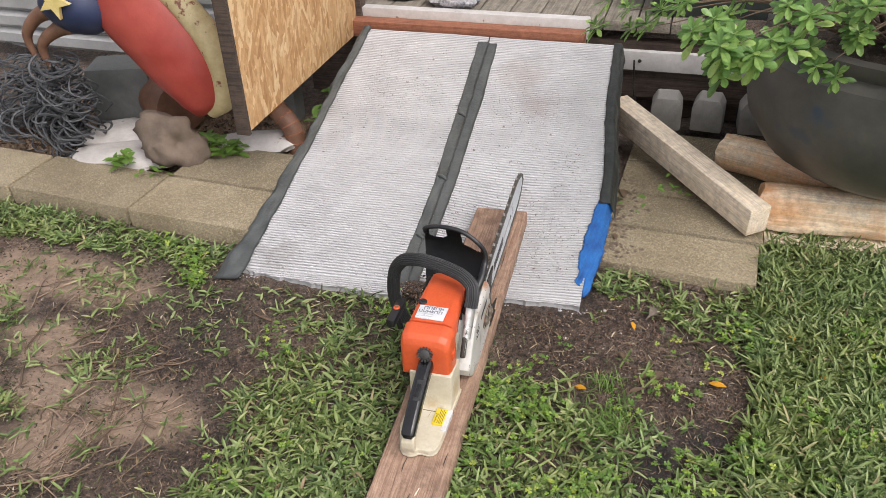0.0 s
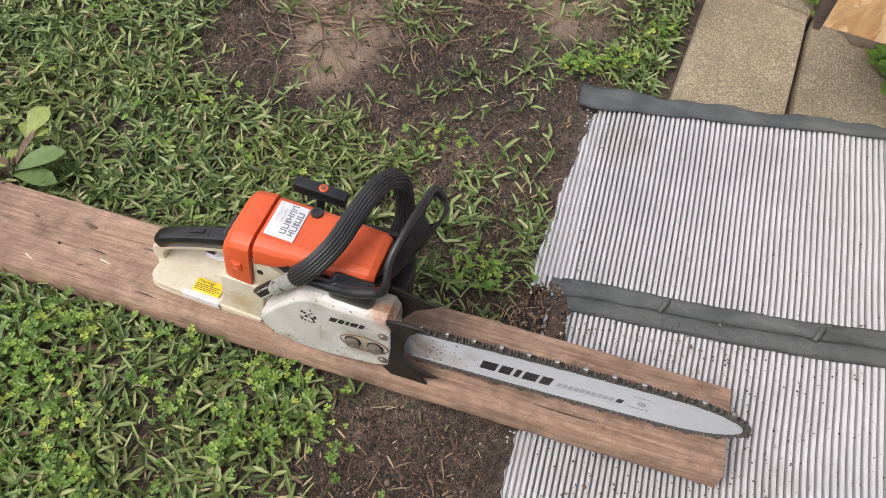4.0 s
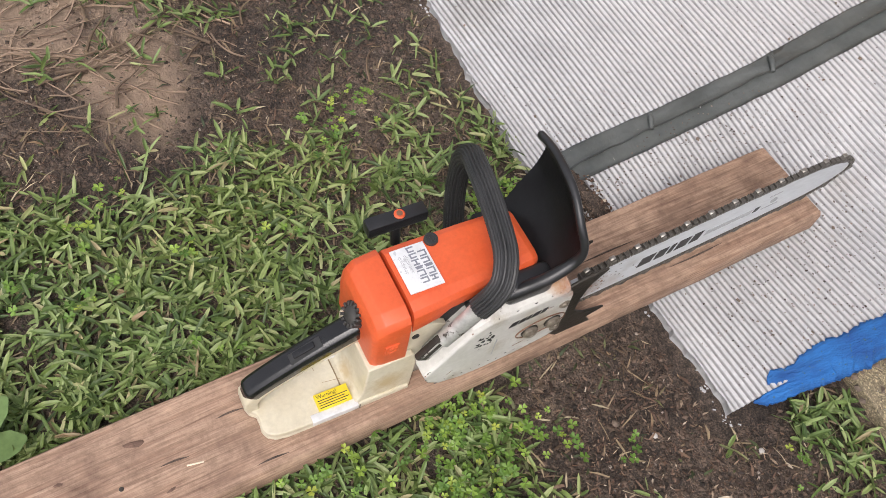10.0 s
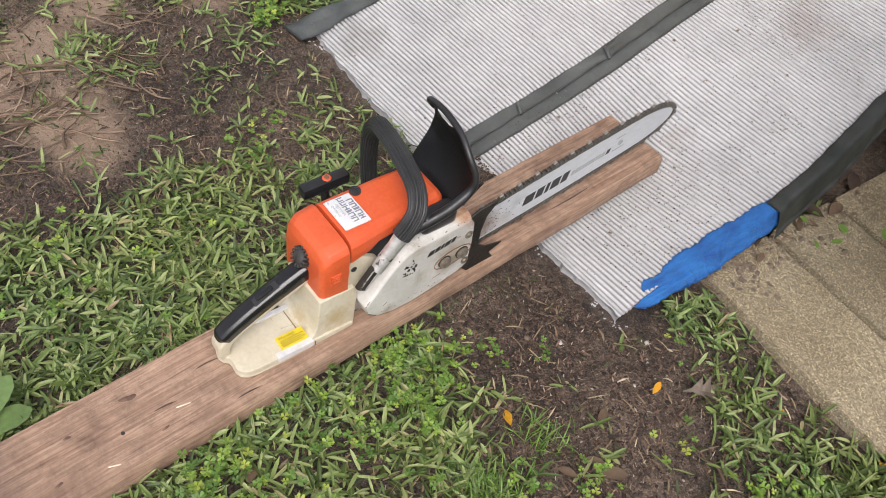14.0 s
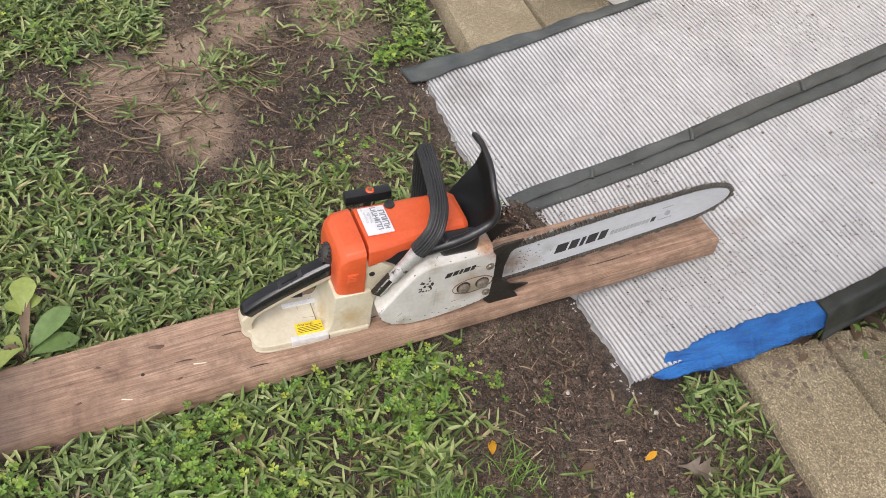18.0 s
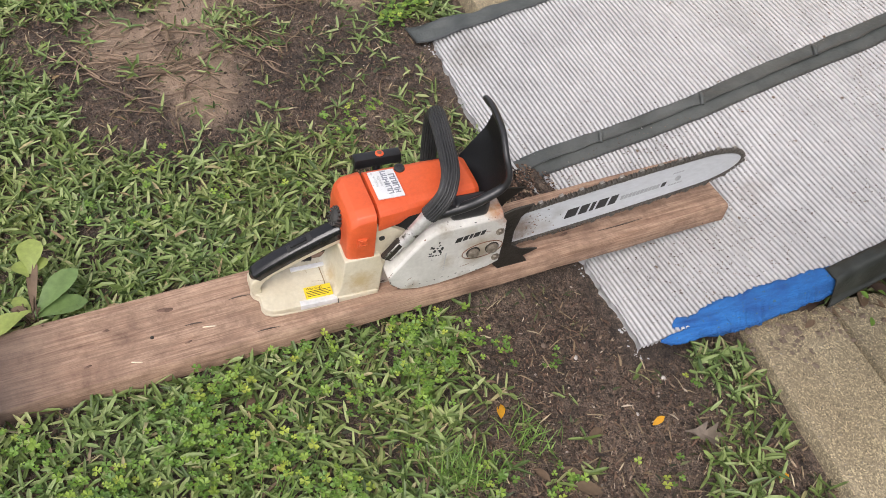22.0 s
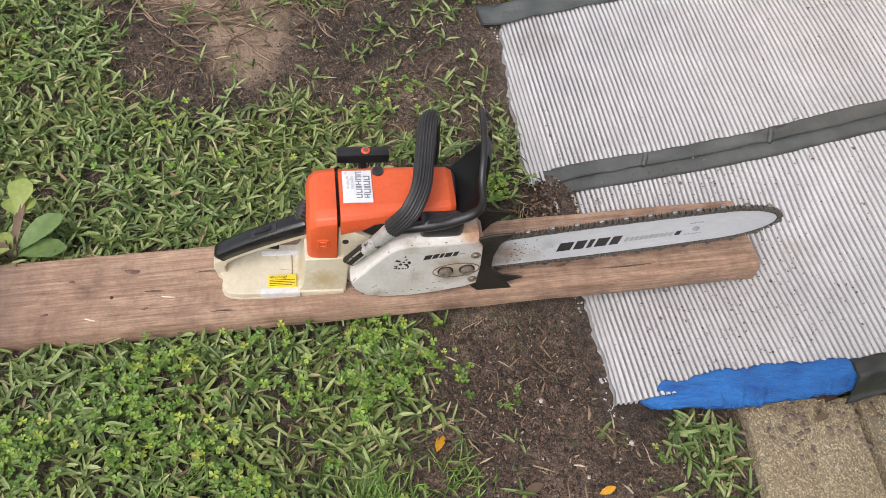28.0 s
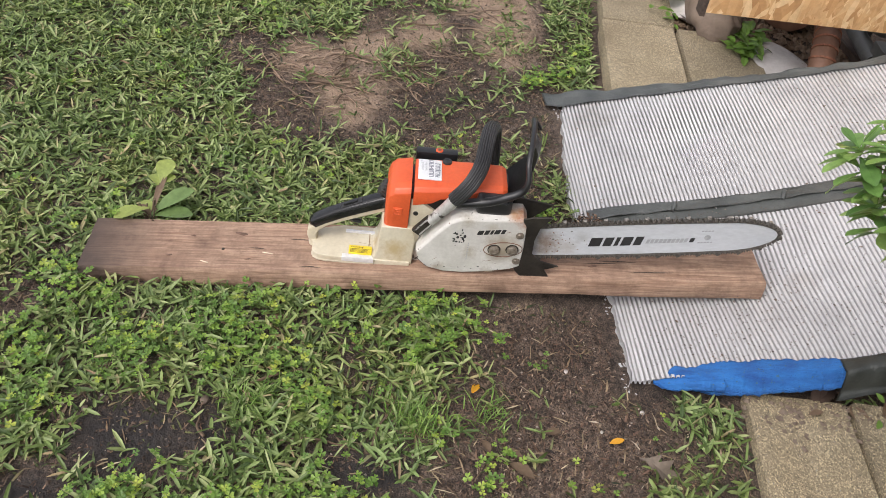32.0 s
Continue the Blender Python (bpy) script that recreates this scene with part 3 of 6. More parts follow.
def tube(pts, rad, sides=10, n=8, ribs=0, squash=1.0):
    path = smooth_path(pts, n)
    rings, up = [], None
    for i, p in enumerate(path):
        d = (path[min(i + 1, len(path) - 1)] - path[max(i - 1, 0)]).normalized()
        if up is None:
            up = d.orthogonal().normalized()
        up = (up - d * up.dot(d)).normalized()
        side = d.cross(up)
        r = rad(i / (len(path) - 1)) if callable(rad) else rad
        ring = []
        for k in range(sides):
            a = 2 * math.pi * k / sides
            q = r * (1 - (0.11 if ribs and k % 3 == 2 else 0))
            ring.append(p + up * (math.cos(a) * q) + side * (math.sin(a) * q * squash))
        rings.append(ring)
    return loft(rings)


def lathe(prof, seg=24, sx=1.0, sy=1.0):
    """A turned shape from (radius, height) points."""
    rings = [[(r * math.cos(2 * math.pi * k / seg) * sx, r * math.sin(2 * math.pi * k / seg) * sy, z) for k in range(seg)] for r, z in prof]
    return loft(rings)


def lump(rx, ry, rz, amount=0.25, seed=0.0, sub=3, freq=2.0, flat=None):
    """A rough stone or clod."""
    bm = bmesh.new()
    bmesh.ops.create_icosphere(bm, subdivisions=sub, radius=1)
    for v in bm.verts:
        k = 1 + amount * noise.noise(v.co * freq + Vector((seed, seed * 1.7, 3))) + 0.4 * amount * noise.noise(v.co * freq * 3 + Vector((seed, 9, 1)))
        v.co = Vector((v.co.x * rx, v.co.y * ry, v.co.z * rz)) * k
        if flat is not None:
            v.co.z = max(v.co.z, flat)
    return bm


def join(bm, other, m=None):
    """Adds another shape to bm."""
    me = bpy.data.meshes.new("tmp")
    other.to_mesh(me)
    other.free()
    if m:
        me.transform(m)
    bm.from_mesh(me)
    bpy.data.meshes.remove(me)
    return bm


def fast_mesh(name, verts, faces, mat):
    me = bpy.data.meshes.new(name)
    me.from_pydata(verts, [], faces)
    me.materials.append(mat)
    return me


def rag(x, k=1.0):
    """Uneven offset along an edge."""
    return noise.noise(Vector((x * 37.0 * k, 1.3, 0.2))) * 0.6 + noise.noise(Vector((x * 120.0 * k, 4.1, 7.7))) * 0.4


# ---- ground ----
PL_YAW = 4.93
PLANK_M = pose(0.0385, 0.657, 0, 0, 0, PL_YAW)
A0, B0, C0, D0 = Vector((-0.575, 0.918, 0)), Vector((0.229, 1.005, 0)), Vector((0.144, 1.909, 0)), Vector((-0.639, 1.887, 0))


def gz(x, y):
    """Height of the bare ground."""
    v = Vector((x, y, 0.0))
    return -0.006 + 0.010 * noise.noise(v * 3.1) + 0.005 * noise.noise(v * 11.0) + 0.0025 * noise.noise(v * 38.0)


def side_of(p, q, x, y):
    return (q.x - p.x) * (y - p.y) - (q.y - p.y) * (x - p.x)


def on_ramp(x, y, m=0.0):
    return all(side_of(p, q, x, y) > -m for p, q in ((A0, B0), (B0, C0), (C0, D0), (D0, A0)))


def on_plank(x, y, m=0.0):
    a = radians(PL_YAW)
    dx, dy = x - 0.036, y - 0.655
    u, v = dx * math.cos(a) + dy * math.sin(a), -dx * math.sin(a) + dy * math.cos(a)
    return abs(u) < 0.065 + m and abs(v) < 0.575 + m


def paved(x, y):
    return (x < -0.57 and y > 1.0 - 0.05 * (x + 0.6)) or (0.225 < x < 0.6 and y > 1.165) or (x >= 0.6 and y > 1.43) or y > 1.9


def bare(x, y):
    d = 0.0
    for cx, cy, rx, ry, k in BARE:
        q = ((x - cx) / rx) ** 2 + ((y - cy) / ry) ** 2
        if q < 2.2:
            d = max(d, k * min(1.0, 1.75 - 0.8 * q))
    return d


def sandy(x, y):
    """How far the ground is worn to pale sand, 0 to 1."""
    return max([0.0] + [min(1.0, 1.5 - 1.3 * (((x - cx) / rx) ** 2 + ((y - cy) / ry) ** 2)) for cx, cy, rx, ry in SANDY])


def damp(x, y):
    """How far the ground is black wet loam, 0 to 1."""
    return max([0.0] + [min(1.0, 1.5 - 1.1 * (((x - cx) / rx) ** 2 + ((y - cy) / ry) ** 2)) for cx, cy, rx, ry, wet in DAMP if wet > 0.8])


def turf(x, y):
    """How thick the grass stands, 0 to 1."""
    v = Vector((x, y, 0.0))
    d = 0.98 - bare(x + 0.05 * noise.noise(v * 7), y + 0.05 * noise.noise(v * 7 + Vector((5, 5, 5)))) + 0.35 * noise.noise(v * 5.5) + 0.42 * noise.noise(v * 17.0)
    if x > 0.1:
        d -= 0.14 if y > 0.3 else 0.08
    if x < -0.66 and 0.9 < y < 1.05:
        d = max(d, 0.6)
    if 0.25 < x < 0.62 and y > 1.07:
        d = max(d, 0.5 + 0.3 * noise.noise(v * 12.0))
    return max(0.015 if x > 0.1 else 0.05, min(1.0, d))


def axis_steps(lo, hi, fine, step):
    inner = list(np.arange(lo, hi + 1e-6, fine))
    out, k = [], step
    while k < 90:
        out.append(k)
        k *= 1.7
    return [lo - k for k in out[::-1]] + inner + [hi + k for k in out]


gx, gy = axis_steps(-1.6, 1.2, 0.013, 0.05), axis_steps(-0.7, 1.5, 0.013, 0.05)
gv = [(x, y, gz(x, y)) for y in gy for x in gx]
gf = [(j * len(gx) + i, j * len(gx) + i + 1, (j + 1) * len(gx) + i + 1, (j + 1) * len(gx) + i) for j in range(len(gy) - 1) for i in range(len(gx) - 1)]
ground = new("ground", fast_mesh("ground", gv, gf, SOIL))
for f in ground.data.polygons:
    f.use_smooth = True
tagged(ground, "damp brown garden soil with worn sandy patches", "ground", kind="structure")


def strips(name, roots, mat, label, category, lens, wids, lean, seed, lift=0.0):
    """Many narrow bent blades; roots are (x, y, z, heading)."""
    rs = np.random.RandomState(seed)
    n = len(roots)
    P = np.array([r[:3] for r in roots])
    P[:, 2] += lift
    a = np.array([r[3] for r in roots])
    L = rs.uniform(*lens, n)
    W = rs.uniform(*wids, n)
    t1 = rs.uniform(lean[0], lean[1], n)
    t2 = t1 + rs.uniform(0.15, 0.75, n)
    t2 = np.minimum(t2, 1.75)
    d = np.stack([np.cos(a), np.sin(a), np.zeros(n)], 1)
    tw = a + math.pi / 2 + rs.uniform(-0.5, 0.5, n)
    sd = np.stack([np.cos(tw), np.sin(tw), rs.uniform(-0.3, 0.3, n)], 1)
    up = np.array([0, 0, 1.0])
    mid = P + (L * 0.5)[:, None] * (np.sin(t1)[:, None] * d + np.cos(t1)[:, None] * up)
    tip = mid + (L * 0.5)[:, None] * (np.sin(t2)[:, None] * d + np.cos(t2)[:, None] * up)
    tip[:, 2] = np.maximum(tip[:, 2], P[:, 2] + 0.003)
    V = np.empty((n, 5, 3))
    V[:, 0], V[:, 1] = P - sd * (W * 0.35)[:, None], P + sd * (W * 0.35)[:, None]
    V[:, 2], V[:, 3] = mid + sd * (W * 0.5)[:, None], mid - sd * (W * 0.5)[:, None]
    V[:, 4] = tip
    faces = []
    for i in range(n):
        k = 5 * i
        faces += [(k, k + 1, k + 2, k + 3), (k + 3, k + 2, k + 4)]
    ob = new(name, fast_mesh(name, V.reshape(-1, 3).tolist(), faces, mat))
    return tagged(ob, label, category, kind="stuff")


def clear(x, y, m=0.0):
    return not (on_plank(x, y, m) or on_ramp(x, y, 0.022) or paved(x, y))


def sow(n, lo, hi, want, per, spread, seed):
    """Roots in tufts where want(x, y) is high."""
    rs = np.random.RandomState(seed)
    out = []
    for _ in range(n):
        x, y = rs.uniform(lo[0], hi[0]), rs.uniform(lo[1], hi[1])
        if rs.rand() > want(x, y):
            continue
        h = rs.uniform(0, 6.28)
        for k in range(rs.randint(per[0], per[1] + 1)):
            px, py = x + rs.normal(0, spread), y + rs.normal(0, spread)
            if clear(px, py):
                out.append((px, py, gz(px, py) - 0.002, h + rs.choice([0, 3.14]) + rs.normal(0, 0.9)))
    return out


def tufts(n, lo, hi, want, per, spread, seed, lift=(0.0, 0.012)):
    """Roots in small stars: (x, y, z, heading)."""
    rs = np.random.RandomState(seed)
    out = []
    for _ in range(n):
        x, y = rs.uniform(lo[0], hi[0]), rs.uniform(lo[1], hi[1])
        if rs.rand() > want(x, y) or not clear(x, y):
            continue
        k = rs.randint(per[0], per[1] + 1)
        h, z = rs.uniform(0, 6.28), gz(x, y) + rs.uniform(*lift)
        for q in range(k):
            px, py = x + rs.normal(0, spread), y + rs.normal(0, spread)
            out.append((px, py, z, h + 6.28 * q / k + rs.normal(0, 0.45)))
    return out


def blades(name, roots, mat, label, lens, wids, lean, seed):
    """Broad folded grass blades with blunt tips, bending over from their roots."""
    rs = np.random.RandomState(seed)
    n = len(roots)
    R = np.array(roots)
    P, a = R[:, :3], R[:, 3]
    L, W = rs.uniform(*lens, n), rs.uniform(*wids, n)
    t0 = rs.uniform(lean[0], lean[1], n)
    bend = rs.uniform(0.1, 0.75, n)
    d = np.stack([np.cos(a), np.sin(a), np.zeros(n)], 1)
    tw = rs.normal(0, 0.5, n)
    up = np.array([0, 0, 1.0])
    flat = np.stack([-np.sin(a), np.cos(a), np.zeros(n)], 1)
    steps, width = (0.0, 0.34, 0.76, 1.0), (0.62, 1.0, 0.82, 0.0)
    V = np.empty((n, 10, 3))
    c, last = P.copy(), 0.0
    for k, (s, w) in enumerate(zip(steps, width)):
        ang = np.minimum(t0 + bend * s * 1.5, 1.72)
        c = c + ((s - last) * L)[:, None] * (np.sin(ang)[:, None] * d + np.cos(ang)[:, None] * up)
        last = s
        c[:, 2] = np.maximum(c[:, 2], P[:, 2] + 0.001)
        if k == 3:
            V[:, 9] = c
            break
        nrm = np.cos(ang)[:, None] * -d + np.sin(ang)[:, None] * up
        side = flat * np.cos(tw)[:, None] + nrm * np.sin(tw)[:, None]
        hw = (W * 0.5 * w)[:, None]
        V[:, 3 * k], V[:, 3 * k + 1], V[:, 3 * k + 2] = c - side * hw, c - nrm * hw * 0.35, c + side * hw
    quad = np.array([(0, 1, 4, 3), (1, 2, 5, 4), (3, 4, 7, 6), (4, 5, 8, 7)])
    tri = np.array([(6, 7, 9), (7, 8, 9)])
    base = (np.arange(n) * 10)[:, None, None]
    faces = (quad + base).reshape(-1, 4).tolist() + (tri + base).reshape(-1, 3).tolist()
    ob = new(name, fast_mesh(name, V.reshape(-1, 3).tolist(), faces, mat))
    return tagged(ob, label, "grass", kind="stuff")


LO, HI = (-1.55, -0.75), (1.25, 1.5)
strips("lower_grass", sow(36000, LO, HI, lambda x, y: min(1.0, turf(x, y) + 0.06), (2, 4), 0.009, 3), UNDERGRASS, "short lower blades coloured dark for the shade in the lawn's gaps, with dead thatch", "grass", (0.01, 0.028), (0.002, 0.0044), (0.7, 1.5), 4)
blades("lawn_grass", tufts(39000, LO, HI, turf, (3, 5), 0.003, 71), GRASS, "broad-bladed green lawn grass, trodden and patchy", (0.013, 0.036), (0.0034, 0.0064), (0.45, 1.4), 72)
blades("lush_grass", tufts(6000, (0.6, 0.55), (1.6, 1.45), lambda x, y: 0.9, (4, 6), 0.005, 5), GRASS, "thick bright green lawn grass beside the pavers", (0.025, 0.055), (0.0035, 0.006), (0.3, 1.1), 6)
strips("far_grass", sow(26000, (-5.0, -4.0), (5.0, 1.4), lambda x, y: 0.0 if (LO[0] < x < HI[0] and LO[1] < y < HI[1]) else 0.9, (3, 4), 0.02, 7), GRASS, "lawn grass farther out over the yard", "grass", (0.05, 0.11), (0.009, 0.018), (0.4, 1.3), 8)
strips("fine_tufts", [(x + random.gauss(0, 0.018), y + random.gauss(0, 0.018), gz(x, y), random.uniform(0, 6.28)) for x, y in ((0.36, 0.69), (0.34, 0.66), (0.37, 0.67), (0.36, 0.43), (0.34, 0.41), (0.37, 0.45), (0.33, 0.78), (0.3, 0.2)) for _ in range(75)],
       FINEGRASS, "tufts of fine bright green grass", "grass", (0.02, 0.045), (0.0012, 0.0024), (0.2, 1.1), 9)
strips("dry_thatch", sow(13000, (-1.5, -0.5), (1.1, 1.2), lambda x, y: (0.2 + 0.4 * (0.1 < bare(x, y) < 0.9)) * (1 - 0.8 * sandy(x, y)), (1, 3), 0.012, 11), STRAW, "dead straw-coloured grass and thatch on soil", "thatch", (0.01, 0.034), (0.0011, 0.003), (1.1, 1.5), 12, lift=0.004)


def clover_bed():
    rs = np.random.RandomState(21)
    V, Fc = [], []
    spots = []
    for _ in range(9000):
        x, y = rs.uniform(-1.1, 1.0), rs.uniform(-0.35, 1.1)
        w = 0.42 if x > 0.1 else 0.05
        v = Vector((x, y, 0))
        if noise.noise(v * 8.5 + Vector((3, 1, 8))) > 0.12 and rs.rand() < w * (1 - 0.9 * bare(x, y)):
            spots.append((x, y, rs.randint(3, 9), 0.016))
    for x, y, k in ((-0.16, 0.865, 26), (-0.13, 0.84, 14), (-0.66, 0.86, 30), (-0.72, 0.93, 34), (-0.7, 0.88, 22), (-0.32, 0.68, 10), (0.31, 1.06, 3), (-0.37, 0.73, 14), (-0.84, 0.98, 26),
                    (0.14, 0.66, 12), (0.12, 0.7, 12), (0.18, 0.7, 14), (0.17, 0.76, 12), (0.18, 0.64, 10), (0.16, 0.41, 14), (0.23, 0.37, 16), (0.23, 0.42, 16), (0.29, 0.45, 16), (0.24, 0.35, 12), (0.29, 0.36, 12), (0.29, 0.48, 14), (0.21, 0.57, 10),
                    (0.31, 0.09, 18), (0.4, 0.14, 20), (0.57, 0.26, 16), (0.52, 0.3, 16), (0.27, 0.26, 18), (0.21, 0.32, 16), (0.17, 0.37, 16), (0.34, 0.5, 16), (0.37, 0.54, 16), (0.49, 0.55, 16), (0.49, 0.61, 14), (0.54, 0.49, 16), (0.6, 0.43, 14), (0.1, 0.56, 10), (0.24, 0.67, 12), (0.42, 0.79, 12), (0.47, 0.77, 12)):
        spots.append((x, y, int(k * 1.6), 0.02))
    for x, y, k, sp in spots:
        for _ in range(k):
            px, py = x + rs.normal(0, sp), y + rs.normal(0, sp)
            if not clear(px, py):
                continue
            z, s, h = gz(px, py) + rs.uniform(0.012, 0.036), rs.uniform(0.0038, 0.0074), rs.uniform(0, 6.28)
            tx, ty = rs.normal(0, 0.22), rs.normal(0, 0.22)
            c = len(V)
            V.append((px, py, z))
            for q in range(3):
                a = h + q * 2.094
                for u, w, lift in ((0.55, 0.55, 0.18), (0.42, 1.0, 0.16), (0.0, 0.86, 0.0), (-0.42, 1.0, 0.16), (-0.55, 0.55, 0.18)):
                    dx, dy = s * (w * math.cos(a) - u * math.sin(a)), s * (w * math.sin(a) + u * math.cos(a))
                    V.append((px + dx, py + dy, z + lift * s + dx * tx + dy * ty))
                b = c + 1 + q * 5
                Fc.append((c, b, b + 1, b + 2))
                Fc.append((c, b + 2, b + 3, b + 4))
    ob = new("clover", fast_mesh("clover", V, Fc, CLOVER))
    tagged(ob, "low patches of bright green three-leaved clover", "clover", kind="stuff")


clover_bed()


def crumbs(name, n, lo, hi, want, size, mat, label, category, seed, zf=gz):
    """Loose bits: small uneven wedges."""
    rs = np.random.RandomState(seed)
    V, Fc = [], []
    while n > 0:
        n -= 1
        x, y = rs.uniform(lo[0], hi[0]), rs.uniform(lo[1], hi[1])
        if rs.rand() > want(x, y):
            continue
        s, h, e = rs.uniform(*size), rs.uniform(0, 6.28), rs.uniform(0.35, 1.0)
        z, c = zf(x, y), len(V)
        ca, sa = math.cos(h), math.sin(h)
        for u, w, k in ((-1, -e, 0), (1, -e * 0.7, 0), (0.8, e, 0), (-0.9, e * 0.8, 0), (0.1 + rs.normal(0, 0.3), rs.normal(0, 0.2), 0.8)):
            V.append((x + s * (u * ca - w * sa), y + s * (u * sa + w * ca), z + s * k + 0.0002))
        Fc += [(c, c + 1, c + 4), (c + 1, c + 2, c + 4), (c + 2, c + 3, c + 4), (c + 3, c, c + 4)]
    ob = new(name, fast_mesh(name, V, Fc, mat))
    return tagged(ob, label, category, kind="stuff")


def littered(x, y):
    return 0.05 + (0.8 if x > 0.0 else 0.45) * min(1.0, bare(x, y)) * (1 - 0.95 * sandy(x, y)) * (1 - 0.85 * damp(x, y)) * (0.3 + 0.7 * (noise.noise(Vector((x * 7, y * 7, 4))) > -0.1))


strips("leaf_litter", sow(60000, (-1.3, -0.4), (0.75, 1.18), littered, (1, 3), 0.012, 15), MULCH, "red-brown bits of dead leaf and bark on the soil", "litter", (0.002, 0.009), (0.0007, 0.0024), (1.0, 1.5), 16, lift=0.004)
strips("coarse_litter", sow(5200, (-0.75, 0.1), (0.7, 1.18), lambda x, y: littered(x, y) * (0.45 if x > 0.05 else 0.3), (1, 2), 0.015, 17), MULCH, "curled scraps of dead leaf and grass on the soil", "litter", (0.008, 0.022), (0.0016, 0.0042), (0.9, 1.45), 18, lift=0.005)
crumbs("soil_crumbs", 70000, (-1.3, -0.3), (0.75, 1.18), lambda x, y: (0.12 + 0.85 * min(1.0, bare(x, y))) * (1 - 0.96 * sandy(x, y)) * (1 - 0.7 * damp(x, y)) * clear(x, y), (0.0008, 0.0042), pm("soil_crumb", (0.035, 0.024, 0.018), (0.13, 0.09, 0.065), 60, 0.9, 0.2, island=0.7), "loose crumbs of dark soil", "soil", 31)


def sandbits(x, y):
    return 0.2 * min(1.0, bare(x, y)) * clear(x, y)


crumbs("grit", 8000, (-1.3, -0.2), (0.75, 1.18), sandbits, (0.001, 0.0024), pm("pale_grit", (0.2, 0.16, 0.13), (0.4, 0.35, 0.3), 60, 0.8, 0.1, island=0.4), "pale grit and tiny pebbles on soil", "grit", 33)


# ---- ramp of corrugated sheet ----
def RP(a, b, dz=0.0):
    """A place on the ramp: a across from its left edge, b up its slope."""
    p = A0 * (1 - a) * (1 - b) + B0 * a * (1 - b) + C0 * a * b + D0 * (1 - a) * b
    p.x += 0.022 * max(0.0, a) ** 6 * math.exp(-((b - 0.4) / 0.22) ** 2)
    return Vector((p.x, p.y, -0.003 + 0.27 * b - 0.031 * math.exp(-((p.x - 0.0) / 0.17) ** 2 - ((b - 0.24) / 0.18) ** 2) + 0.004 * noise.noise(Vector((a * 3, b * 4, 2.5))) + dz))


ramp = thing("ramp", "low sloping ramp sheeted in white corrugated plastic with black tape seams", "ramp")
RIDGES = 122


def sheet(a_of, front):
    """A corrugated sheet between two edges; ridges run across the slope."""
    cols, prof = 54, ((0.0, 0.0), (0.015, 0.86), (0.06, 0.98), (0.32, 1.0), (0.58, 0.98), (0.635, 0.86), (0.65, 0.0))
    rows = []
    for r in range(-6, RIDGES):
        for f, h in prof:
            rows.append(((r + f) / RIDGES, h))
    rows.append((1.0, 0.0))
    V, Fc = [], []
    for b, h in rows:
        for c in range(cols + 1):
            a0, a1 = a_of(b)
            a = a0 + (a1 - a0) * c / cols
            bb = b + 0.0014 * noise.noise(Vector((a * 6, b * 9, 1)))
            cut = front(a)
            if bb < cut:
                bb = cut
            q = RP(a, bb, 0.0108 * (h - 1) + 0.0095 - 0.006 * math.exp(-max(bb, 0.0) / 0.03))
            q.z = max(q.z, 0.001 + 0.006 * h) if bb < 0.03 else q.z
            V.append(q)
    n = cols + 1
    for r in range(len(rows) - 1):
        for c in range(cols):
            Fc.append((r * n + c, r * n + c + 1, (r + 1) * n + c + 1, (r + 1) * n + c))
    # underside so the sheet has thickness
    k = len(V)
    for c in range(n):
        a0, a1 = a_of(0)
        V.append(RP(a0 + (a1 - a0) * c / cols, front(a0 + (a1 - a0) * c / cols), -0.006))
    for c in range(cols):
        Fc.append((k + c, k + c + 1, c + 1, c))
    return V, Fc


def al(b):
    return float(np.interp(b, (0, 0.35, 0.66, 1), (0.472, 0.488, 0.486, 0.474)))


def ar(b):
    return float(np.interp(b, (0, 0.2, 0.4, 0.7, 1), (0.54, 0.545, 0.556, 0.56, 0.548)))


for nm, fa, fr in (("left", lambda b: (0.0, al(b) + 0.034), lambda a: float(np.interp(a, (0, 0.08, 0.27, 0.46, 0.52), (0.004, -0.004, -0.022, -0.032, -0.028))) + 0.01 * rag(a * 0.7) + 0.008 * rag(a * 3.0)), ("right", lambda b: (ar(b) - 0.034, 1.0), lambda a: 0.001 + 0.007 * rag(a + 3) + 0.006 * rag(a * 3.0 + 1))):
    V, Fc = sheet(fa, fr)
    ob = new("corrugated_sheet", fast_mesh("corrugated_sheet", V, Fc, MAT))
    ob.parent = ramp
    ob["label"] = "white corrugated plastic sheet with dirt specks"

rings = []
for k in range(31):
    b = 0.03 + 0.97 * k / 30
    ring = [RP(0.006 + 0.988 * c / 20, b, -0.009) for c in range(21)]
    rings.append(ring + [p - Vector((0, 0, 0.012)) for p in ring[::-1]])
part("deck_board", loft(rings), PLYWOOD, ramp, "dark plywood board under the sheets")
for a in (0.03, 0.5, 0.96):
    p = [RP(a + d, b, 0) for b in (0.3, 0.99) for d in (-0.018, 0.018)]
    top = [Vector((q.x, q.y, q.z - 0.023)) for q in p]
    low = [Vector((q.x, q.y, -0.01)) for q in p]
    part("bearer", loft([[low[0], low[1], low[3], low[2]], [top[0], top[1], top[3], top[2]]]), DARKWOOD, ramp, "dark timber bearer")


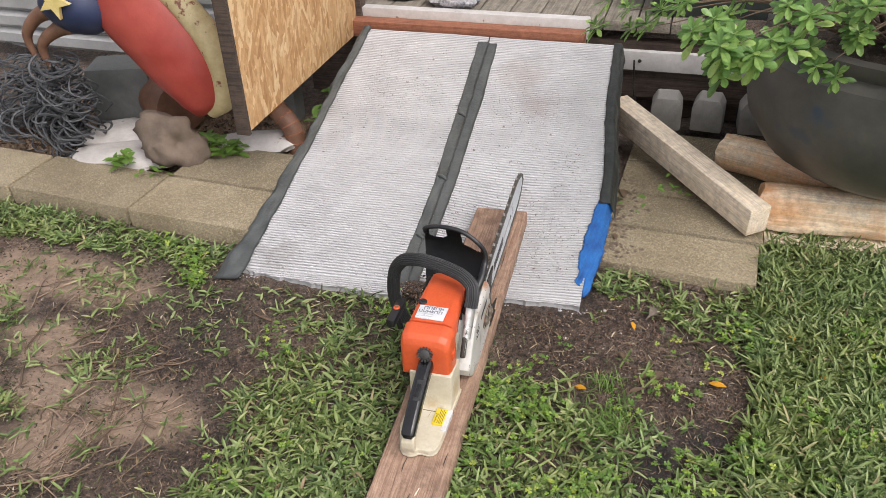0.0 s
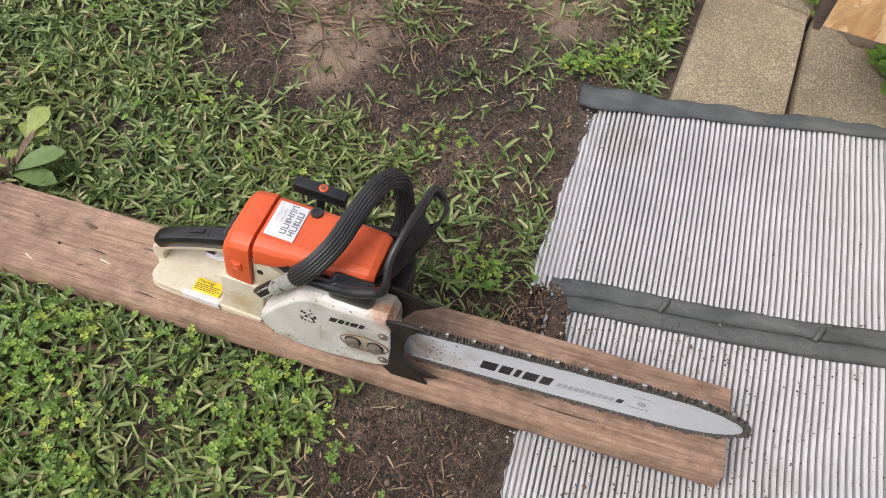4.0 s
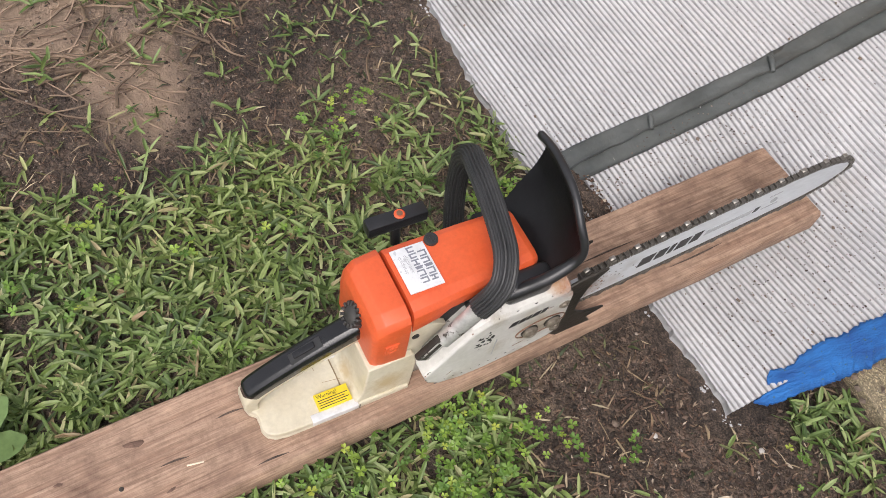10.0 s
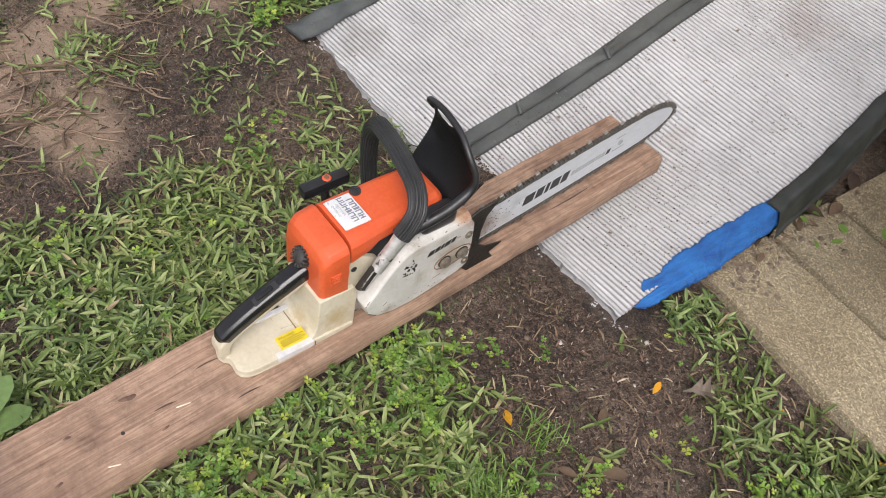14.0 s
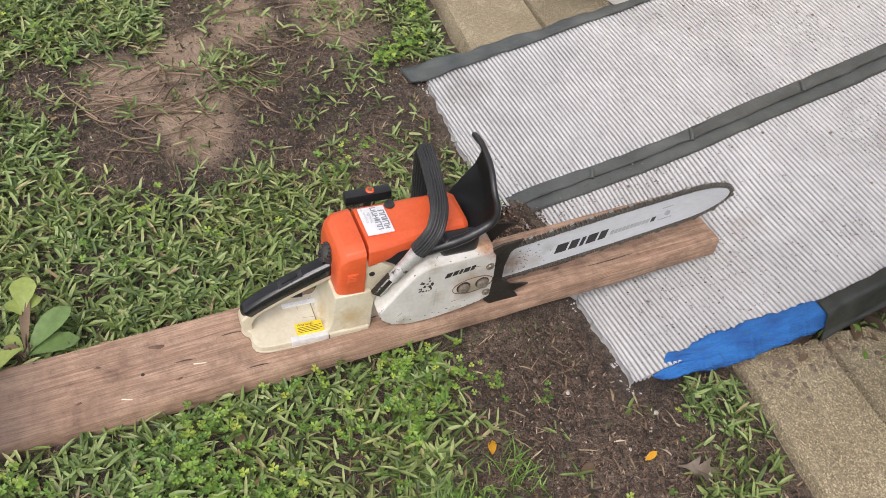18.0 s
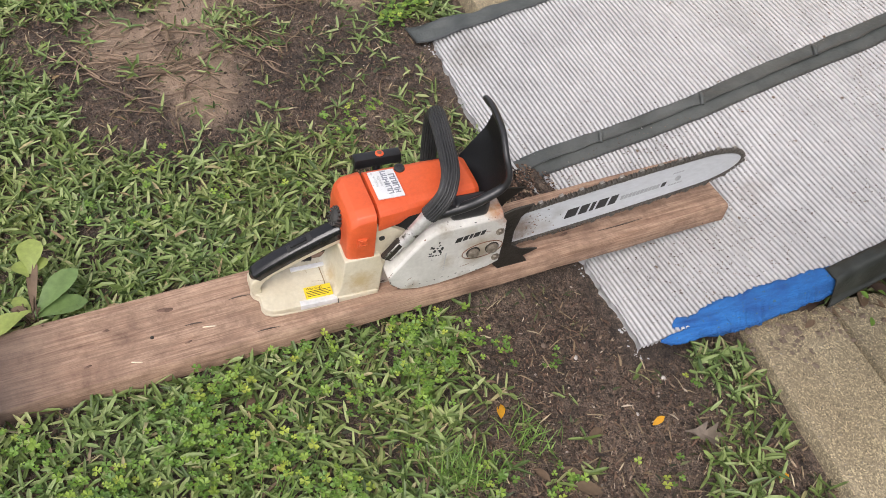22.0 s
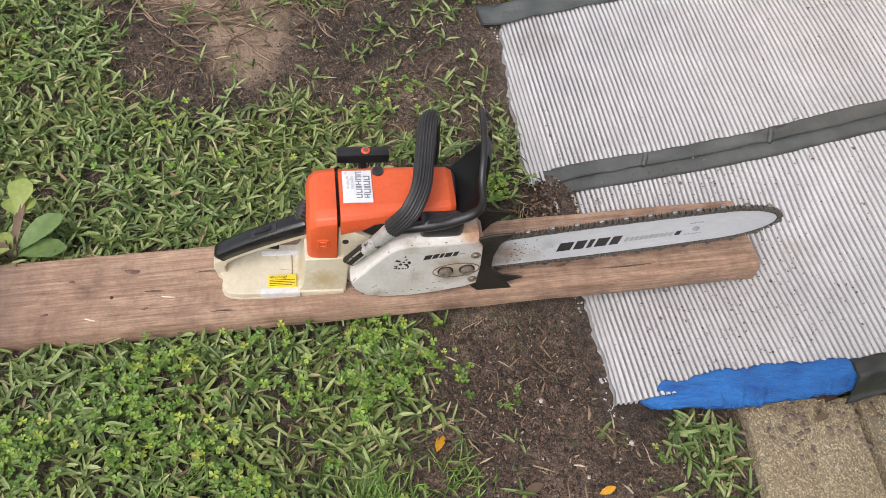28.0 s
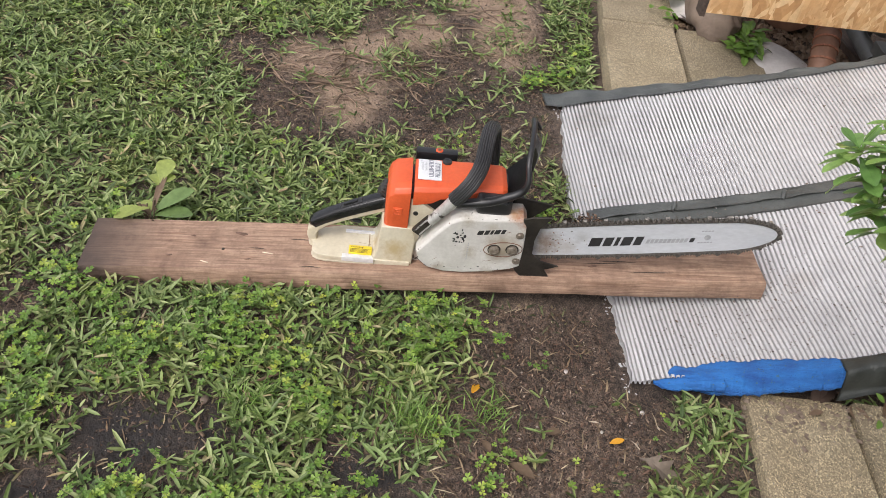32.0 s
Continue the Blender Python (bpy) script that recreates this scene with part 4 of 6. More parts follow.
def tape_band(name, edge_l, edge_r, b0, b1, mat, label, lift, fold=0.0, drop_l=0.0, drop_r=0.0, n=70, wob=0.004, seed=0.0, curl=0.0, crease=0.0):
    """A wrinkled strip of tape laid over the ramp; drops hang over its sides."""
    V, Fc = [], []
    cols = 9
    for i in range(n + 1):
        b = b0 + (b1 - b0) * i / n
        l, r = edge_l(b), edge_r(b)
        for c in range(cols):
            t = c / (cols - 1)
            a = l + (r - l) * t
            w = noise.noise(Vector((t * 2.2, b * 26 + seed, seed)))
            z = lift + wob * w
            if crease:
                out = 1 - t if drop_l else t
                z += crease * out * (0.4 + noise.noise(Vector((t * 3 + b * 10, b * 17 - t * 4, seed))))
            if curl:
                z += curl * (max(0.0, t - 0.72) / 0.28) ** 2 * (0.7 + 0.9 * noise.noise(Vector((b * 22, seed, 8))))
            if fold:
                z += fold * math.exp(-((t - 0.42 - 0.08 * noise.noise(Vector((b * 9, seed, 3)))) / 0.07) ** 2) * (0.6 + 0.5 * noise.noise(Vector((b * 14, 2, seed))))
            if drop_l and t < 0.3:
                z -= drop_l * (1 - t / 0.3)
            if drop_r and t > 0.6:
                z -= drop_r * ((t - 0.6) / 0.4) ** 1.3
            q = RP(a, b, z)
            q.z = max(q.z, 0.002 + 0.001 * c % 2)
            V.append(q)
    top = len(V)
    V += [q - Vector((0, 0, 0.0012)) for q in V]
    for i in range(n):
        for c in range(cols - 1):
            k = i * cols + c
            Fc.append((k, k + 1, k + cols + 1, k + cols))
            Fc.append((top + k, top + k + cols, top + k + cols + 1, top + k + 1))
        for c in (0, cols - 1):
            k = i * cols + c
            Fc.append((k, k + cols, top + k + cols, top + k))
    for c in range(cols - 1):
        for k in (c, n * cols + c):
            Fc.append((k, k + 1, top + k + 1, top + k))
    me = fast_mesh(name, V, Fc, mat)
    for f in me.polygons:
        f.use_smooth = True
    ob = new(name, me)
    ob.parent = ramp
    ob["label"] = label
    return ob


def aw(b, k):
    return al(b) + (ar(b) - al(b)) * k


tape_band("seam_tape", lambda b: al(b) + 0.004 * rag(b * 0.4), lambda b: ar(b) + 0.003 * rag(b * 0.4 + 2), -0.012, 0.965, TAPE, "black duct tape over the seam, folded and dusty", 0.0108, 0.0, n=160, wob=0.0022)
tape_band("tape_flap", lambda b: al(b) - 0.002 + 0.004 * rag(b * 0.5 + 1), lambda b: aw(b, 0.53 + 0.07 * rag(b * 0.25) + 0.04 * rag(b * 0.9)), 0.012, 0.965, TAPE, "upper layer of tape with a loose lengthwise fold", 0.0122, 0.0, n=200, wob=0.003, seed=3.0, curl=0.0062)
tape_band("edge_tape", lambda b: -0.068 - 0.014 * rag(b * 0.3) + 0.042 * min(1, max(0, b) * 2.2), lambda b: 0.012 + 0.008 * min(1, b * 4) + 0.006 * rag(b * 0.5), -0.035, 1.0, TAPE, "black tape along the ramp edge, curling outward", 0.0142, 0.0, 0.02, 0.0, 200, 0.003, 4.0, crease=0.012)
tape_band("edge_tape", lambda b: 0.99 - 0.01 * abs(rag(b * 0.3)), lambda b: 1.034 + 0.01 * rag(b * 0.2), 0.335, 1.0, BLACKFILM, "black plastic film wrapped over the ramp edge", 0.0142, 0.0, 0.0, 0.05, 160, 0.003, 7.0, crease=0.006)


def along(b, stops):
    """Straight steps between (place, value) pairs."""
    for (b0, v0), (b1, v1) in zip(stops, stops[1:]):
        if b <= b1:
            return v0 + (v1 - v0) * max(0.0, (b - b0) / (b1 - b0))
    return stops[-1][1]


tape_band("blue_tape", lambda b: along(b, ((0.06, 0.99), (0.068, 0.982), (0.08, 0.976), (0.095, 0.983), (0.137, 0.973), (0.2, 0.973), (0.27, 0.98), (0.36, 0.99))) + 0.008 * rag(b * 1.2) + 0.007 * rag(b * 4.0),
          lambda b: along(b, ((0.06, 0.994), (0.075, 1.004), (0.1, 1.014), (0.15, 1.026), (0.2, 1.029), (0.26, 1.025), (0.36, 1.024))) + 0.006 * rag(b * 0.9 + 5) + 0.006 * rag(b * 3.1), 0.06, 0.352, BLUETAPE, "torn bright blue duct tape on the ramp edge", 0.0118, 0.0, 0.0, 0.03, 130, 0.001, 11.0)
tape_band("torn_strip", lambda b: 1.0 - 0.006 * rag(b * 2), lambda b: along(b, ((0.035, 1.002), (0.05, 1.016), (0.15, 1.03))) + 0.006 * rag(b * 2.4 + 1), 0.035, 0.15, BLUETAPE, "ragged tail of blue tape", 0.006, 0.0, 0.0, 0.012, 60, 0.002, 12.0)
for b, k in ((0.167, 0.42), (0.375, 0.45), (0.62, 0.4)):
    bm = tube([RP(aw(b, 0.08), b + 0.006, 0.0125), RP(aw(b, k * 0.6), b + 0.001, 0.0165), RP(aw(b, k + 0.1), b - 0.006, 0.014)], lambda q: 0.0034 + 0.001 * math.sin(3.1 * q), 10, 6)
    part("tape_pleat", bm, TAPE, ramp, "short pleat in the tape")


def ramp_z(x, y):
    b = max(0.0, min(1.0, (y - A0.y - 0.108 * (x - A0.x)) / (0.97 - 0.07 * (x + 0.57))))
    return RP(0.5, b, 0.0085).z


crumbs("ramp_debris", 17000, (-0.7, 0.93), (0.25, 1.9), lambda x, y: 0.55 * on_ramp(x, y, -0.02) * (0.25 + 0.75 * (noise.noise(Vector((x * 4, y * 4, 2))) > 0.05) + 0.8 * math.exp(-((x - 0.1) / 0.12) ** 2 - ((y - 1.2) / 0.12) ** 2)), (0.0005, 0.0018), pm("dark_debris", (0.05, 0.04, 0.034), (0.22, 0.17, 0.135), 60, 0.9, 0.1, island=0.6), "dark specks of dirt and leaf bits on the ramp", "debris", 35, ramp_z)
crumbs("ramp_debris", 200, (-0.7, 0.93), (0.25, 1.9), lambda x, y: 0.3 * on_ramp(x, y, -0.02), (0.002, 0.0042), STONE, "larger dark crumbs and leaf scraps on the ramp", "debris", 36, ramp_z)
crumbs("sheet_scraps", 2400, (-0.6, 0.88), (0.25, 1.03), lambda x, y: 0.8 * (abs(y - 0.981 - 0.108 * x) < 0.012) * (noise.noise(Vector((x * 40, y * 40, 1))) > -0.1), (0.0008, 0.0028), MAT, "white broken bits of sheet along the ramp's front", "scrap", 37)


def heap(name, cx, cy, rx, ry, h, seed, label):
    """A low uneven heap of soil spilled over the ramp's front."""
    rings = []
    for k in range(9):
        q = 1 - k / 8.5
        ring = []
        for i in range(28):
            a = 2 * math.pi * i / 28
            w = q * (1 + 0.28 * noise.noise(Vector((math.cos(a) * 1.6, math.sin(a) * 1.6, seed))))
            x, y = cx + rx * w * math.cos(a), cy + ry * w * math.sin(a)
            under = ramp_z(x, y) if y > 0.985 + 0.108 * x else gz(x, y)
            ring.append((x, y, under - 0.003 + h * (1 - q * q) + 0.002 * noise.noise(Vector((x * 60, y * 60, seed)))))
        rings.append(ring)
    return single(name, loft(rings), SOIL, label, "soil", kind="stuff")


heap("soil_heap", -0.1, 0.962, 0.085, 0.042, 0.016, 3.0, "dark soil spilled over the front of the ramp")
crumbs("heap_crumbs", 1500, (-0.19, 0.9), (-0.02, 1.0), lambda x, y: 0.8 * (((x + 0.1) / 0.08) ** 2 + ((y - 0.962) / 0.04) ** 2 < 1), (0.001, 0.0036), MULCH, "crumbs and bark on the spilled soil", "soil", 39, lambda x, y: 0.012 + max(gz(x, y), ramp_z(x, y) if y > 0.99 else 0.0))

# ---- plank under the saw ----
def plank_mesh():
    ny = 90
    hw, hl = 0.0625, 0.572
    rings = []
    for j in range(ny + 1):
        y = -hl + 2 * hl * j / ny
        ring = []
        end = min(1.0, (hl - abs(y)) / 0.02)
        for u, w in ((-1, 0.0), (-1, 0.86), (-0.95, 1.0), (-0.6, 1), (-0.2, 1), (0.2, 1), (0.6, 1), (0.95, 1.0), (1, 0.86), (1, 0.0), (0.95, -0.1), (-0.95, -0.1)):
            x = u * hw + 0.0015 * noise.noise(Vector((u * 2, y * 14, w)))
            z = -0.036 * (1 - w) + 0.0018 * noise.noise(Vector((x * 30, y * 7, 1))) - 0.001 * (1 - end)
            ring.append((x, y + (0.0015 * noise.noise(Vector((x * 40, y, 5))) if end < 0.1 else 0), z))
        rings.append(ring)
    return loft(rings)


plank = single("plank", plank_mesh(), PLANK, "weathered reddish-brown pine plank lying on the grass", "plank",
               PLANK_M @ pose(0, 0, 0.0165 + 0.06 * 0.657 + 0.001, 3.43, 0, 0))
for x, y in ((0.012, -0.345), (0.02, -0.12)):
    bm = lathe([(0.0, 0.0012), (0.0022, 0.001), (0.0026, 0.0), (0.0026, -0.004)], 10)
    bmesh.ops.translate(bm, verts=bm.verts, vec=(x, y, 0.0006))
    part("nail_head", bm, DARKMETAL, plank, "rusted nail head")
for x, y, rx, ry in ((-0.028, -0.32, 0.007, 0.02), (0.03, -0.43, 0.004, 0.01), (-0.02, -0.4, 0.004, 0.008), (0.035, -0.3, 0.003, 0.009), (-0.03, -0.19, 0.003, 0.006), (0.03, 0.28, 0.005, 0.014)):
    part("knot", lump(rx * 0.5, ry * 0.55, 0.0007, 0.5, x * 90 + y, 2, 2.5), KNOTWOOD, plank, "small dark knot").matrix_local = pose(x, y, 0.0002, 0, 0, x * 400)
for x, y, rz, L in ((0.02, -0.27, -12, 0.011), (0.045, -0.37, -20, 0.009), (-0.04, -0.1, 15, 0.006), (0.05, 0.1, 3, 0.008)):
    part("splinter", box((-0.0009, -L * 0.8, 0.0), (0.0009, L * 0.8, 0.0012), 0.0004, 1), LUMBER, plank, "pale splinter of fresh wood").matrix_local = pose(x, y, 0.0008, 0, 0, rz)
random.seed(19)
for k in range(7):
    x, y, L = random.uniform(-0.05, 0.05), random.uniform(-0.5, 0.55), random.uniform(0.012, 0.05)
    bm = tube([(x, y - L, 0.0), (x + random.gauss(0, 0.001), y, 0.0002), (x + random.gauss(0, 0.002), y + L, 0.0)], lambda q: 0.0009 * math.sin(3.0 * q + 0.07) + 0.0002, 6, 4)
    part("crack", bm, DARKWOOD, plank, "fine dark drying crack")

# ---- chainsaw: x to its right side, y towards the bar, z up ----
saw = thing("chainsaw", "used orange and cream petrol chainsaw resting on a plank", "chainsaw", pose(0.05, 0.45, 0, 0, 0, 3.44))


def shell(stations):
    """A plastic hood from stations (y, left, right, low, high, shoulder)."""
    rings = []
    for y, l, r, lo, hi, sh in stations:
        rings.append([(l, y, lo), (l, y, hi - sh * 1.2), (l + sh * 0.35, y, hi - sh * 0.35), (l + sh * 1.1, y, hi), (r - sh * 1.5, y, hi), (r - sh * 0.5, y, hi - sh * 0.3), (r - sh * 0.08, y, hi - sh * 0.9), (r, y, hi - sh * 2.0), (r, y, lo)])
    return bevel(loft(rings), 0.0016, 2)


# fuel tank and rear handle
def plan(pts, z0, z1, w=0.0, seg=2):
    """An outline of (x, y) points, thick from z0 to z1."""
    bm = loft([[(x, y, z0) for x, y in pts], [(x, y, z1) for x, y in pts]])
    return bevel(bm, w, seg)


FOOT = [(-0.034, 0.04), (-0.026, 0.016), (-0.018, 0.006), (-0.006, 0.003), (0.003, 0.006), (0.008, 0.012), (0.016, 0.0125), (0.026, 0.0115), (0.034, 0.015), (0.039, 0.023), (0.041, 0.035), (0.0425, 0.176), (-0.04, 0.176), (-0.04, 0.06)]
tank = part("tank_plate", plan(FOOT, 0.0505, 0.0612, 0.0022, 3), CREAM, saw, "stained cream plastic tank plate")
part("tank_seam", plan([(x * 1.012, y - 0.0006) for x, y in FOOT], 0.0475, 0.0515, 0.0008, 1), CREAM, tank, "lower lip of the tank")
part("tank_housing", prism([(0.106, 0.0585), (0.1135, 0.063), (0.1185, 0.071), (0.1215, 0.085), (0.123, 0.11), (0.124, 0.133), (0.176, 0.133), (0.181, 0.11), (0.179, 0.053), (0.11, 0.053)], -0.039, 0.0392, 0.0025, 3), CREAM, saw, "cream fuel tank below the filter cover")
part("handle_rib", prism([(0.005, 0.056), (0.001, 0.07), (0.002, 0.082), (0.014, 0.0945), (0.06, 0.118), (0.126, 0.149), (0.13, 0.136), (0.1, 0.123), (0.06, 0.1055), (0.034, 0.0925), (0.021, 0.082), (0.0165, 0.072), (0.018, 0.06)], -0.019, 0.0045, 0.003, 3), CREAM, saw, "cream underside of the rear handle")
ctr = smooth_path([(-0.0072, 0.006, 0.0885), (-0.0072, 0.022, 0.102), (-0.0072, 0.06, 0.1235), (-0.0072, 0.1, 0.1425), (-0.0068, 0.13, 0.1555)], 6)
rings = []
for i, p in enumerate(ctr):
    t = i / (len(ctr) - 1)
    d = (ctr[min(i + 1, len(ctr) - 1)] - ctr[max(i - 1, 0)]).normalized()
    up = Vector((0, -d.z, d.y))
    k = min(1.0, 0.55 + 5 * t)
    w, h = (0.0122 + 0.0012 * t) * k, (0.0082 + 0.0022 * t) * k
    rings.append([p + Vector((w * sx, 0, 0)) + up * (h * sz) for sx, sz in ((-1, -0.9), (-1, 0.2), (-0.85, 0.72), (-0.5, 1), (0.5, 1), (0.85, 0.72), (1, 0.2), (1, -0.9))])
grip = part("rear_grip", bevel(loft(rings), 0.0008, 2), GLOSSBLACK, saw, "glossy black rear grip", angle=60)
part("lock_slot", box((-0.0062, -0.019, 0.0), (0.0062, 0.019, 0.0006), 0.0002, 1), INK, grip, "dark recess in the grip top").matrix_local = pose(-0.0048, 0.0725, 0.1398, 27.2, 0, 0)
part("throttle_lock", box((-0.0035, -0.014, 0.0), (0.0035, 0.011, 0.0032), 0.0012), GLOSSBLACK, grip, "black throttle lock lever").matrix_local = pose(-0.0055, 0.073, 0.1402, 24, 0, 0)
part("trigger", tube([(-0.008, 0.07, 0.116), (-0.008, 0.076, 0.103), (-0.008, 0.09, 0.1)], 0.004, 8, 5), BLACK, saw, "black throttle trigger")
part("base_strip", box((0.0335, 0.063, 0.0535), (0.0432, 0.1155, 0.0628), 0.0012), FOIL, saw, "bright metal edge strip")
part("base_strip", box((-0.0275, 0.0645, 0.0605), (-0.0205, 0.114, 0.0638), 0.001), FOIL, saw, "bright metal edge strip")
part("tank_groove", box((0.0424, 0.1166, 0.051), (0.0429, 0.1176, 0.061)), INK, tank)

GRIME = pm("brown_grime", (0.2, 0.13, 0.07), (0.36, 0.27, 0.16), 120, 0.6, 0.2, 200)
for x, y, L, a in ((0.004, 0.099, 0.02, 82), (-0.02, 0.085, 0.012, 10), (0.0385, 0.1, 0.03, 92)):
    part("scratch", box((-L / 2, -0.0002, 0.0), (L / 2, 0.0002, 0.0003)), GRIME, tank, "brown grimy scratch").matrix_local = pose(x, y, 0.0611, 0, 0, a)
part("grime_line", tube([(-0.03, 0.1055, 0.0612), (0.0, 0.106, 0.0614), (0.0385, 0.1055, 0.0612)], 0.0008, 6, 4), GRIME, tank, "dirt along the tank's foot")
# engine block and hoods
part("engine_block", box((-0.053, 0.15, 0.07), (0.026, 0.33, 0.196), 0.006), BLACK, saw, "black engine casing under the hood")
for k in range(7):
    part("cooling_fin", box((-0.05, 0.235 + 0.012 * k, 0.15), (0.031, 0.2385 + 0.012 * k, 0.192), 0.0008), BLACK, saw)
hood = part("filter_cover", shell([(0.1275, -0.044, 0.026, 0.136, 0.182, 0.012), (0.1285, -0.05, 0.032, 0.125, 0.192, 0.013), (0.1325, -0.054, 0.0355, 0.1205, 0.2025, 0.014), (0.141, -0.056, 0.037, 0.12, 0.2095, 0.013), (0.1665, -0.056, 0.038, 0.119, 0.2135, 0.012)]), ORANGE, saw, "orange plastic air filter cover")
part("cover_emblem", box((0.0365, 0.1405, 0.158), (0.0394, 0.1555, 0.173), 0.0008), ORANGE, hood, "small raised square emblem")
for y, z, w, h in ((0.1425, 0.1695, 0.011, 0.0014), (0.1425, 0.1605, 0.011, 0.0014), (0.1425, 0.1605, 0.0014, 0.0104), (0.1521, 0.1605, 0.0014, 0.0104), (0.1465, 0.1645, 0.004, 0.003)):
    part("emblem_line", box((0.0388, y, z), (0.0401, y + w, z + h), 0.0004, 1), ORANGE, hood)
top = part("top_cover", shell([(0.1705, -0.052, 0.0345, 0.178, 0.2137, 0.011), (0.2, -0.052, 0.033, 0.184, 0.2145, 0.011), (0.214, -0.051, 0.031, 0.192, 0.215, 0.01), (0.26, -0.05, 0.029, 0.197, 0.2165, 0.009), (0.31, -0.047, 0.026, 0.199, 0.218, 0.008), (0.318, -0.044, 0.022, 0.199, 0.2145, 0.007)]), ORANGE, saw, "orange plastic cylinder cover")
knob = bmesh.new()
for k in range(14):
    a = 2 * math.pi * k / 14
    join(knob, box((-0.0024, -0.0015, 0), (0.0024, 0.0015, 0.0175), 0.0005, 1), pose(0.0118 * math.cos(a), 0.0114 * math.sin(a), 0, 0, 0, math.degrees(a)))
join(knob, lathe([(0.0, 0.0185), (0.006, 0.0182), (0.0095, 0.016), (0.0102, 0.0), (0.0, 0.0)], 18))
part("filter_knob", knob, DUSTYGREY, saw, "ribbed dark grey twist knob").matrix_local = pose(-0.0068, 0.1345, 0.1715, 58, 0, 0)
part("knob_neck", tube([(-0.0068, 0.129, 0.174), (-0.0068, 0.14, 0.168)], 0.0095, 14, 3), RUBBER, saw)

label = part("sticker", bevel(box((-0.0395, 0.175, 0.2146), (0.013, 0.2125, 0.2166)), 0.0006), LABELWHITE, saw, "white paper sticker with worn print")
random.seed(5)
for s0, hgt, x0, widths, mt, gap in ((0.2015, 0.0086, -0.03, (0.0072, 0.0066, 0.0034, 0.0074, 0.006), BLUEINK, 0.0014), (0.1915, 0.0082, -0.0375, (0.0066, 0.006, 0.007, 0.0034, 0.0072, 0.0066), BLUEINK, 0.0014)):
    x = x0
    for w in widths:
        y0 = s0 + random.uniform(-0.0004, 0.0004)
        bm = box((x, y0, 0.2162), (x + 0.0016, y0 + hgt, 0.2169))
        join(bm, box((x + w - 0.0016, y0 + 0.0006, 0.2162), (x + w, y0 + hgt * 0.9, 0.21695)))
        yc = y0 + hgt * random.choice((0.05, 0.45, 0.8))
        join(bm, box((x + 0.0002, yc, 0.2162), (x + w - 0.0002, yc + 0.0016, 0.217)))
        part("print_bar", bm, mt, label)
        x += w + gap
for word, y in (("electronic", 0.1862), ("quickstop", 0.1805)):
    cu = bpy.data.curves.new("sticker_text", "FONT")
    cu.body, cu.size = word, 0.0055
    cob = new("sticker_text", cu)
    bpy.context.view_layer.update()
    cme = bpy.data.meshes.new_from_object(cob.evaluated_get(bpy.context.evaluated_depsgraph_get()))
    bpy.data.objects.remove(cob)
    cme.materials.append(GREYINK)
    wob = new("sticker_text", cme)
    wob.parent = label
    wob.matrix_local = pose(-0.03, y, 0.2172)
cap = part("cover_screw", lathe([(0.0, 0.0022), (0.0045, 0.0022), (0.005, 0.0034), (0.0072, 0.0034), (0.0078, 0.0), (0.0, 0.0)], 18), RUBBER, saw, "round dark slotted cover screw")
cap.matrix_local = pose(-0.038, 0.2215, 0.2152)
part("screw_slot", box((-0.0035, -0.0007, 0.0021), (0.0035, 0.0007, 0.0027)), INK, cap)

# cream bracket with a hole
brk = part("side_bracket", prism([(0.166, 0.12), (0.168, 0.186), (0.18, 0.186), (0.213, 0.163), (0.19, 0.128), (0.182, 0.085), (0.168, 0.085)], 0.018, 0.0325, 0.002), CREAM, saw, "cream casting beside the hood")
part("bracket_hole", lathe([(0.0, 0.001), (0.0042, 0.001), (0.0042, -0.001), (0.0, -0.001)], 12), INK, brk).matrix_local = pose(0.0325, 0.177, 0.161, 0, 90, 0)

# clutch side cover
OUT = [(0.183, 0.1), (0.188, 0.083), (0.203, 0.069), (0.23, 0.0625), (0.262, 0.063), (0.3, 0.069), (0.34, 0.079), (0.356, 0.088), (0.357, 0.13), (0.354, 0.172), (0.346, 0.185), (0.3, 0.182), (0.25, 0.178), (0.232, 0.168), (0.21, 0.14)]
cy, cz = 0.275, 0.125


def ring_at(x, k, dz=0.0):
    return [(x, cy + (y - cy) * k, cz + (z - cz) * k + (dz if z > 0.12 else 0)) for y, z in OUT]


cover = part("clutch_cover", loft([ring_at(0.02, 1.0, 0.006), ring_at(0.046, 1.0, 0.005), ring_at(0.0535, 0.996, 0.002), ring_at(0.0562, 0.98, -0.001), ring_at(0.057, 0.955, -0.002)]), COVER, saw, "chipped off-white metal clutch cover", angle=16)
pts = [(0.323 + 0.031 * math.cos(a), 0.1228 + 0.0152 * math.sin(a)) for a in np.linspace(0, 2 * math.pi, 21)[:-1]]
pts = [(y, z + (y - 0.323) * 0.1) for y, z in pts]
part("recess_rim", tube([(0.0578, y, z) for y, z in pts + pts[:1]], 0.0007, 6, 3), TERRACOTTA, cover, "grimy rim of the nut recess")
part("nut_recess", prism(pts, 0.0565, 0.0576, 0.0006), COVER, cover, "oily oval recess round the bar nuts")
for y, z in ((0.3085, 0.1215), (0.3375, 0.1243)):
    nut = part("bar_nut", lathe([(0.0, 0.0055), (0.003, 0.0055), (0.0034, 0.0062), (0.0062, 0.0062), (0.009, 0.004), (0.0092, 0.0), (0.0, 0.0)], 12), NUTMETAL, cover, "worn hex bar nut")
    nut.matrix_local = pose(0.0582, y, z, 0, 90, 0)
    part("washer", lathe([(0.0, 0.0012), (0.0104, 0.0012), (0.0107, 0.0), (0.0, 0.0)], 20), DARKMETAL, cover).matrix_local = pose(0.058, y, z, 0, 90, 0)
